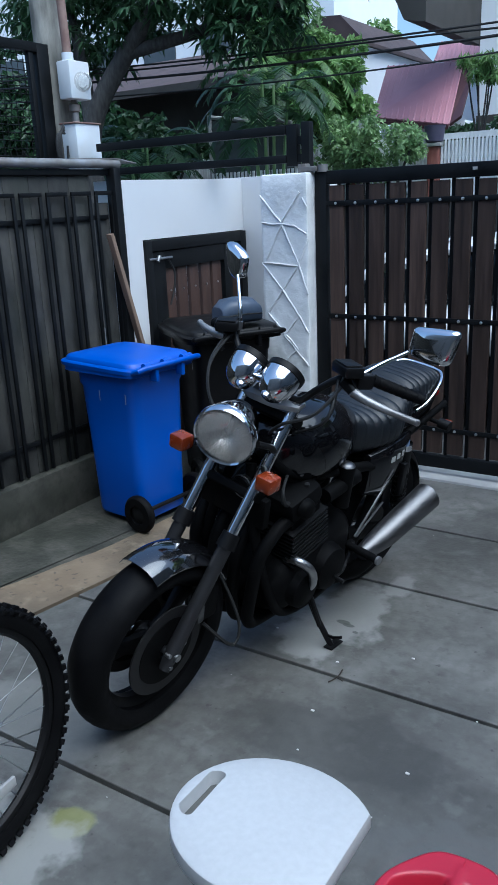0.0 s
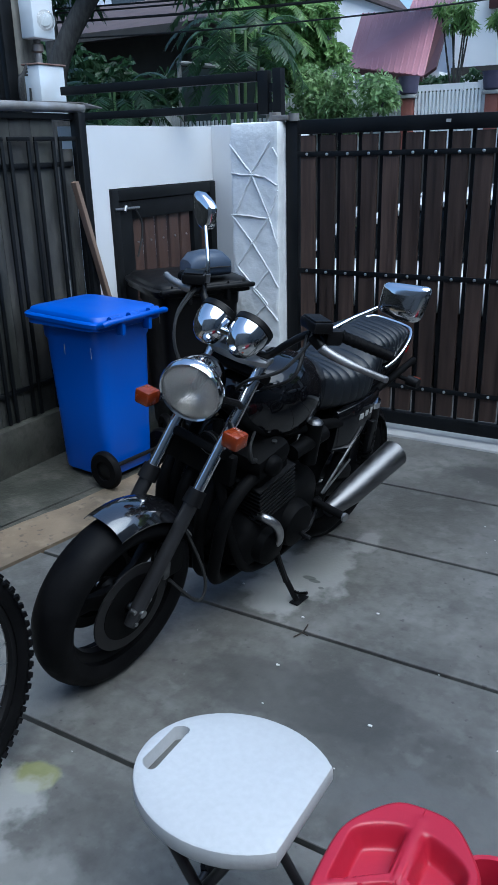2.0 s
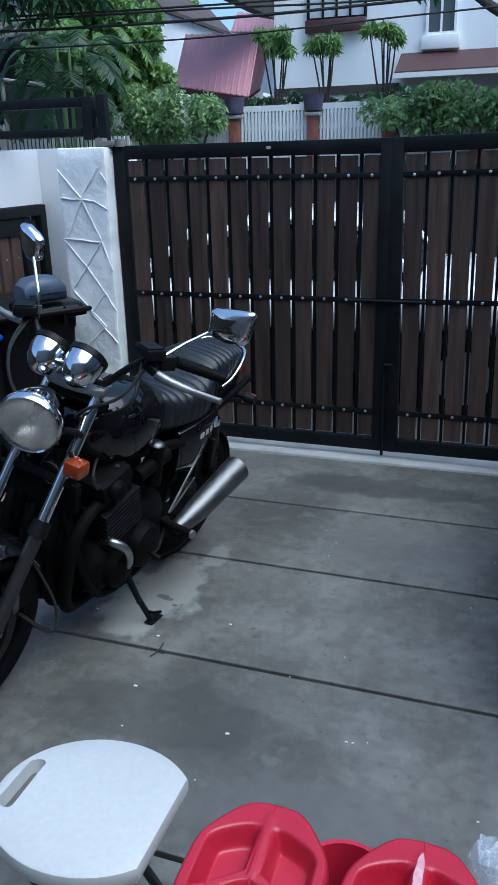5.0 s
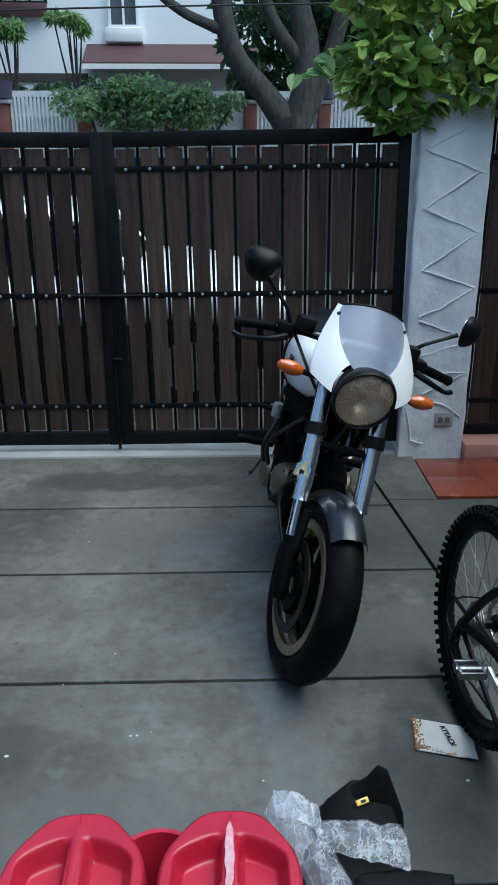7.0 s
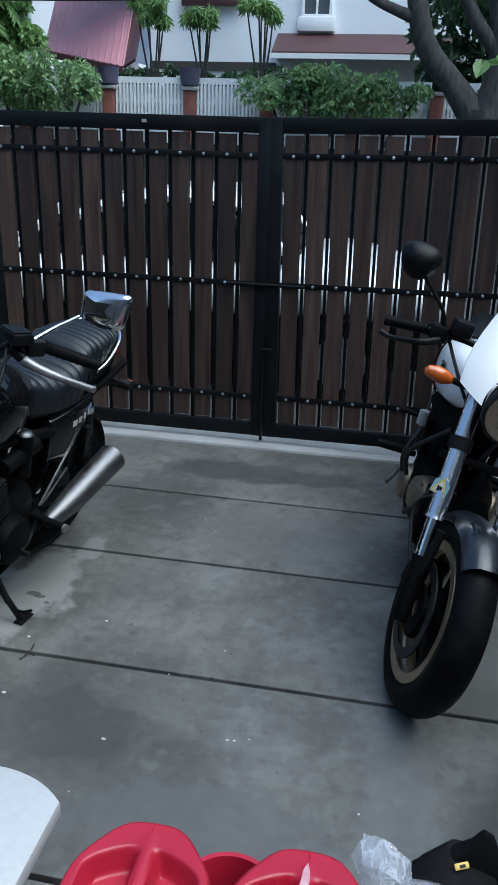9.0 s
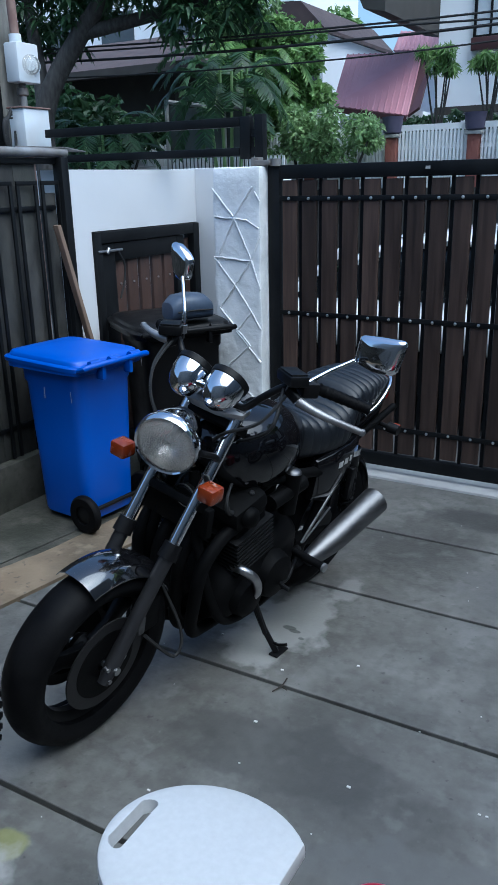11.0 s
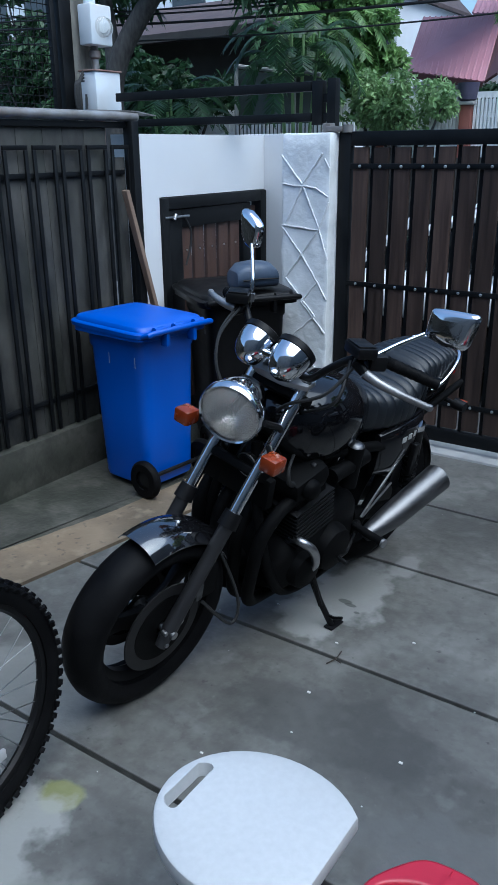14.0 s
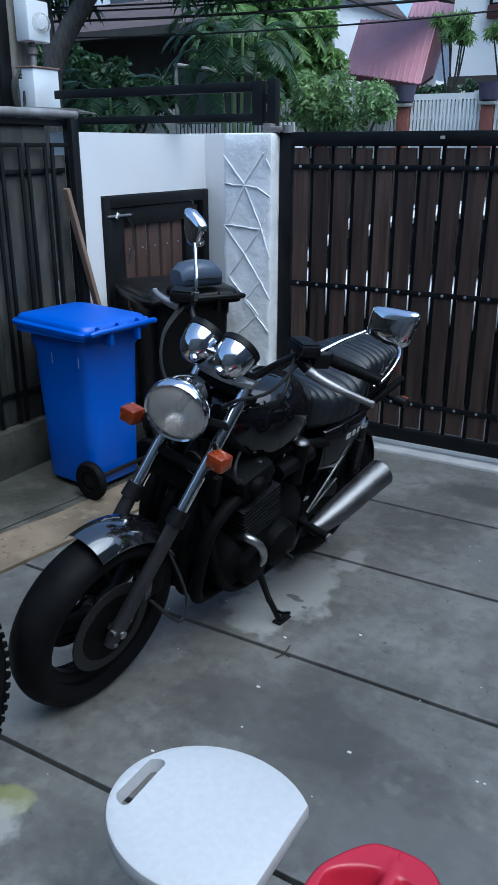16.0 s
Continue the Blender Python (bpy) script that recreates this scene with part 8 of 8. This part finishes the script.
w2 = crumpled(B(), lambda u, v: (-0.03 + 0.20 * u, 0.055 - 0.01 * u + (0.075 + 0.05 * u) * (v - 0.5), 0.062 - 0.035 * u - 0.25 * (v - 0.5) ** 2 * 0.3), us, vs, 0.0045, 18, 5)
part("fold", w2, CLEAR_PLASTIC, wrap, "", 60)
w3 = crumpled(B(), lambda u, v: (-0.115 + 0.10 * u, 0.135 + 0.075 * (v - 0.5) - 0.05 * u, 0.045 + 0.02 * math.sin(3 * u)), us, vs, 0.0045, 20, 9)
part("fold", w3, CLEAR_PLASTIC, wrap, "", 60)

# ---- carton flap on the floor with its printed word ----
card = thing("carton_flap", pose(0.603, 1.768, 0.0, 0, 0, -8) @ Matrix.Scale(0.92, 4), "torn white carton flap lying under the bicycle tyre", "carton")
bm = B()
n = 14
us = [k / n for k in range(n + 1)]
for a in (0, 1):
    g = [[bm.verts.new((-0.095 + 0.19 * u, -0.075 + 0.15 * v + 0.03 * (0.5 - u), 0.004 + 0.0025 * a + 0.012 * max(0, u - 0.6) * abs(v - 0.4) + 0.004 * noise.noise(Vector((u * 4, v * 4, 2))) + 0.02 * max(0, 0.25 - v) * u)) for v in us] for u in us]
    for i in range(n):
        for j in range(n):
            q = (g[i][j], g[i + 1][j], g[i + 1][j + 1], g[i][j + 1])
            bm.faces.new(q if a else q[::-1])
part("sheet", bm, PAPER, card, "", 60)
bm = B()
for k in range(280):
    t = random.random()
    if k < 190:
        x, y = -0.096 + 0.030 * random.random() ** 2, -0.062 + 0.15 * t
    else:
        x, y = -0.09 + 0.12 * t, -0.064 + 0.014 * random.random() ** 2 + 0.03 * (0.5 - t)
    r = random.uniform(0.0010, 0.0034)
    lathe(bm, [(r, 0.0066), (r * 0.8, 0.0090 + 0.0003 * (k % 4))], pose(x, y, 0, 0, 0, random.uniform(0, 90)) @ Matrix.Diagonal((1.3, 0.8, 1, 1)), 7)
part("frayed_edge", bm, RUSTY, card, "rusty brown frayed edge", 40, "stuff")
txt = bpy.data.curves.new("word", "FONT")
txt.body, txt.size, txt.extrude, txt.align_x, txt.align_y = "ATTACK", 0.025, 0.0006, "CENTER", "CENTER"
txt.offset = 0.0006
txt.materials.append(INK)
wd = new("printed_word", txt)
wd.parent = card
wd.matrix_basis = pose(0.012, 0.008, 0.0125, 0, 0, -72)
tagged(wd, "black printed word")

# ---- mountain bikes ----
def knobby(bm, c, r, w, n=64):
    """A fat tyre about the y axis with rows of square knobs."""
    rim = r - 0.058
    lathe(bm, [(rim, -w * 0.32), (rim + 0.02, -w * 0.48), (r - 0.02, -w * 0.46), (r - 0.008, -w * 0.26), (r - 0.006, 0), (r - 0.008, w * 0.26), (r - 0.02, w * 0.46), (rim + 0.02, w * 0.48), (rim, w * 0.32)], axis_to((0, 1, 0), c), 72, True)
    return bm


def knobs(c, r, w, n=66):
    v, f = [], []
    c = Vector(c)
    for k in range(n):
        for row, (y, sy, rr, lean) in enumerate(((-0.47, 0.16, r - 0.020, -0.9), (-0.20, 0.17, r - 0.008, -0.25), (0.20, 0.17, r - 0.008, 0.25), (0.47, 0.16, r - 0.020, 0.9))):
            a = 2 * math.pi * (k + 0.5 * (row % 2)) / n
            d, t = Vector((math.cos(a), 0, math.sin(a))), Vector((-math.sin(a), 0, math.cos(a)))
            s = Vector((0, 1, 0))
            up = (d + s * lean).normalized()
            sd = up.cross(t).normalized()
            p = c + d * rr + s * y * w
            q = len(v)
            for h, g in ((-0.002, 1.0), (0.011, 0.82)):
                for i, j in ((-1, -1), (1, -1), (1, 1), (-1, 1)):
                    v.append(tuple(p + up * h + t * i * 0.0085 * g + sd * j * sy * w * 0.5 * g))
            f += [(q + 4, q + 5, q + 6, q + 7)] + [(q + i, q + (i + 1) % 4, q + 4 + (i + 1) % 4, q + 4 + i) for i in range(4)]
    return v, [], f


def bike_wheel(parent, c, r, name, disc_side):
    c = Vector(c)
    w = 0.056
    t = part(name, knobby(B(), c, r, w), RUBBER, parent, "black knobby tyre")
    part("tread", knobs(c, r, w), RUBBER, t, "", 0, "stuff")
    rim = r - 0.056
    part("rim", lathe(B(), [(rim, -0.013), (rim + 0.006, -0.014), (rim - 0.016, -0.011), (rim - 0.022, 0.0), (rim - 0.016, 0.011), (rim + 0.006, 0.014), (rim, 0.013), (rim - 0.004, 0.0)], axis_to((0, 1, 0), c), 64, True), SATIN_BLACK, t)
    part("hub", lathe(B(), [(0.006, -0.065), (0.012, -0.062), (0.028, -0.035), (0.026, -0.03), (0.015, -0.02), (0.015, 0.02), (0.026, 0.03), (0.028, 0.035), (0.012, 0.062), (0.006, 0.065)], axis_to((0, 1, 0), c), 20), SATIN_BLACK, t)
    for k in range(28):
        a = 2 * math.pi * k / 28
        b = a + (0.42 if k % 4 < 2 else -0.42)
        s = 1 if k % 2 else -1
        p0 = c + Vector((0.026 * math.cos(b), s * 0.032, 0.026 * math.sin(b)))
        p1 = c + Vector(((rim - 0.02) * math.cos(a), 0, (rim - 0.02) * math.sin(a)))
        part("spoke", cyl(B(), p0, p1, 0.0012, seg=5), STEEL, t)
    part("brake_disc", disc_ring(B(), c, 0.06, 0.08, disc_side * 0.045), STEEL, t)
    part("reflector", box(B(), (c.x + 0.05, -0.006, c.z - 0.21), (c.x + 0.12, 0.006, c.z - 0.18), 0.004), PALE, t, "white spoke reflector")
    return t


def bicycle(m, label, front_only):
    b = thing("mountain_bike", m, label, "bicycle", "mountain bikes")
    R, WBB = 0.35, 1.12
    RA, FA, BBK = Vector((0, 0, R)), Vector((WBB, 0, R)), Vector((0.43, 0, 0.32))
    HT0, HT1 = Vector((0.925, 0, 0.71)), Vector((0.885, 0, 0.83))
    bike_wheel(b, RA, R, "rear_wheel", 1)
    bike_wheel(b, FA, R, "front_wheel", 1)
    ST = Vector((0.30, 0, 0.70))
    part("down_tube", tube(B(), [HT0, HT0.lerp(BBK, 0.5) + Vector((0.02, 0, -0.03)), BBK], [0.028, 0.032, 0.034], 14, 4), SATIN_BLACK, b)
    part("top_tube", tube(B(), [HT1 + Vector((0, 0, -0.02)), HT1.lerp(ST, 0.5) + Vector((0, 0, 0.01)), ST], [0.024, 0.022, 0.02], 14, 4), SATIN_BLACK, b)
    part("seat_tube", tube(B(), [BBK, ST], [0.026, 0.02], 14), SATIN_BLACK, b)
    part("head_tube", cyl(B(), HT0 + (HT0 - HT1) * 0.15, HT1, 0.03), SATIN_BLACK, b)
    for y in (-1, 1):
        part("chain_stay", tube(B(), [BBK + Vector((-0.02, y * 0.03, 0.03)), Vector((0.22, y * 0.055, 0.40)), Vector((0.0, y * 0.072, R))], [0.018, 0.016, 0.013], 10, 4), SATIN_BLACK, b)
        part("seat_stay", tube(B(), [Vector((0.0, y * 0.072, R)), Vector((0.15, y * 0.06, 0.55)), Vector((0.29, y * 0.03, 0.64))], [0.013, 0.013, 0.014], 10, 4), SATIN_BLACK, b)
        part("fork_leg", tube(B(), [FA + Vector((-0.01, y * 0.065, 0)), FA + Vector((-0.10, y * 0.068, 0.24))], [0.016, 0.022], 12), SATIN_BLACK, b)
        part("stanchion", tube(B(), [FA + Vector((-0.10, y * 0.068, 0.24)), Vector((0.94, y * 0.068, 0.68))], 0.017, 12), STEEL, b)
    part("fork_crown", box(B(), (0.91, -0.09, 0.67), (0.97, 0.09, 0.705), 0.012), SATIN_BLACK, b)
    part("shock_unit", cyl(B(), (0.46, 0, 0.46), (0.36, 0, 0.62), 0.022), STEEL, b)
    part("seat_post", cyl(B(), ST, ST + Vector((-0.06, 0, 0.22)), 0.0145), STEEL, b)
    rows = [(0.38, 0, 0.915, 0.935, 0.035), (0.32, 0, 0.91, 0.94, 0.045), (0.22, 0, 0.91, 0.942, 0.075), (0.14, 0, 0.912, 0.955, 0.13), (0.10, 0, 0.92, 0.958, 0.14), (0.085, 0, 0.93, 0.95, 0.10)]
    part("saddle", loft_x(B(), rows, 18, 3), LEATHER, b)
    part("stem", tube(B(), [HT1, HT1 + Vector((-0.01, 0, 0.05)), HT1 + Vector((0.05, 0, 0.07))], 0.018, 10), SATIN_BLACK, b)
    part("handlebar", tube(B(), [(0.93, -0.34, 0.935), (0.935, -0.12, 0.905), (0.935, 0.12, 0.905), (0.93, 0.34, 0.935)], 0.012, 10, 4), SATIN_BLACK, b)
    for y in (-1, 1):
        part("grip", cyl(B(), (0.932, y * 0.23, 0.920), (0.93, y * 0.345, 0.936), 0.0165), RUBBER, b)
        part("brake_lever", tube(B(), [(0.955, y * 0.20, 0.915), (0.985, y * 0.25, 0.90), (0.985, y * 0.30, 0.90)], 0.006, 6, 3), STEEL, b)
    # drive side: rings, cassette, crank arms, pedals, chain, derailleur
    part("bottom_bracket", cyl(B(), BBK + Vector((0, -0.045, 0)), BBK + Vector((0, 0.045, 0)), 0.028), SATIN_BLACK, b)
    for rr, y in ((0.075, -0.048), (0.055, -0.042)):
        mm = axis_to((0, 1, 0), BBK + Vector((0, y, 0)))
        part("chain_ring", lathe(B(), [(rr * 0.7, -0.0015), (rr, -0.0015), (rr, 0.0015), (rr * 0.7, 0.0015)], mm, 40, True), STEEL, b)
    for k in range(8):
        mm = axis_to((0, 1, 0), RA + Vector((0, -0.028 - 0.0042 * k, 0)))
        part("sprocket", lathe(B(), [(0.02, -0.001), (0.066 - 0.006 * k, -0.001), (0.066 - 0.006 * k, 0.001), (0.02, 0.001)], mm, 32, True), STEEL, b)
    tip = Vector((0.277, 0, 0.395))
    for y, q in ((-1, tip), (1, BBK * 2 - tip)):
        q = Vector((q.x, y * 0.105, q.z))
        p = Vector((BBK.x, y * 0.062, BBK.z))
        rings = []
        dd = (q - p).normalized()
        up = dd.cross(Vector((0, 1, 0))).normalized()
        for t, wd, th in ((0.0, 0.046, 0.026), (0.2, 0.032, 0.022), (0.85, 0.024, 0.016), (1.0, 0.030, 0.018)):
            o = p.lerp(q, t)
            rings.append([o + up * a + Vector((0, e, 0)) for a, e in oval(wd, th, 12, 3)])
        cr = part("crank_arm", skin(B(), rings), mat("silver crank", (0.55, 0.58, 0.62), (0.62, 0.65, 0.68), 9, 0.3, 0.4, metal=0.9) if y < 0 else ALLOY, b, "silver crank arm")
        bm = B()
        x0, yy, zz = q.x, q.y + y * 0.05, q.z
        for dx in (-0.030, 0.024):
            box(bm, (x0 + dx, yy - 0.036, zz - 0.011), (x0 + dx + 0.008, yy + 0.036, zz + 0.011), 0.002)
        for dy in (-0.036, 0.028):
            box(bm, (x0 - 0.030, yy + dy, zz - 0.010), (x0 + 0.032, yy + dy + 0.008, zz + 0.010), 0.002)
        cyl(bm, (x0, q.y, zz), (x0, yy + y * 0.04, zz), 0.010)
        part("pedal", bm, STEEL, b, "silver cage pedal")
    part("chain", tube(B(), [BBK + Vector((0, -0.046, 0.073)), RA + Vector((0, -0.046, 0.045))], 0.004, 6), GUNMETAL, b)
    part("chain", tube(B(), [BBK + Vector((0, -0.046, -0.073)), Vector((0.05, -0.05, 0.20))], 0.004, 6), GUNMETAL, b)
    bm = tube(B(), [RA + Vector((0, -0.07, 0)), Vector((0.0, -0.085, 0.29)), Vector((0.03, -0.075, 0.25)), Vector((0.05, -0.055, 0.19))], [0.012, 0.016, 0.012, 0.010], 8, 3)
    part("derailleur", bm, SATIN_BLACK, b)
    part("gear_cable", tube(B(), [Vector((0.02, -0.085, 0.30)), Vector((-0.07, -0.09, 0.33)), Vector((-0.03, -0.08, 0.42)), Vector((0.14, -0.06, 0.52))], 0.0025, 5, 6), CABLE, b)
    if not front_only:
        part("cross_stay", tube(B(), [Vector((0.0, -0.075, R)), Vector((0.42, -0.06, 0.20))], 0.008, 6), SATIN_BLACK, b)
    return b


bicycle(pose(0.695, 1.857, 0, 0, 0, -86.4) @ pose(0, 0, 0, -3.7, 0, 0), "black mountain bike with knobby tyres and silver cranks", False)
bicycle(pose(-1.515 + 0.098, 0.91 - 1.116, 0, 0, 0, 95) @ pose(0, 0, 0, -2, 0, 0), "dark mountain bike with a knobby front tyre", True)

# ---- small litter on the slabs ----
rng = random.Random(77)
bm = B()
SPECKS = [(-0.699, 1.735), (-0.345, 1.81), (-0.325, 1.812), (-1.076, 1.86), (-1.026, 1.67), (0.628, 1.604), (-1.44, 2.25), (-1.13, 2.15), (0.05, 1.62), (-0.9, 2.3), (-1.2, 1.45), (-0.5, 1.45)]
for i in range(46):
    x, y = SPECKS[i] if i < len(SPECKS) else (rng.uniform(-1.9, 0.7), rng.uniform(1.0, 3.8))
    s = rng.uniform(0.003, 0.007) if i < len(SPECKS) else rng.uniform(0.0012, 0.003)
    box(bm, (x - s, y - s * 0.6, 0.0005), (x + s, y + s * 0.6, 0.002 + s * 0.4), s * 0.2)
lit = part("litter", bm, mat("pale chip", (0.6, 0.6, 0.58), (0.7, 0.7, 0.68), 20, 0.7), None)
tagged(lit, "pale paint chips and grit scattered on the slabs", "litter", "", "stuff")
bm = tube(B(), [(-1.10, 2.02, 0.006), (-1.085, 2.06, 0.008), (-1.09, 2.11, 0.006)], 0.0025, 5, 4)
tube(bm, [(-1.085, 2.055, 0.008), (-1.06, 2.05, 0.005)], 0.002, 5)
tw = part("twig", bm, mat("dark twig", (0.03, 0.022, 0.015), None, 20, 0.8))
tagged(tw, "small dark twig lying across a slab joint", "twig")
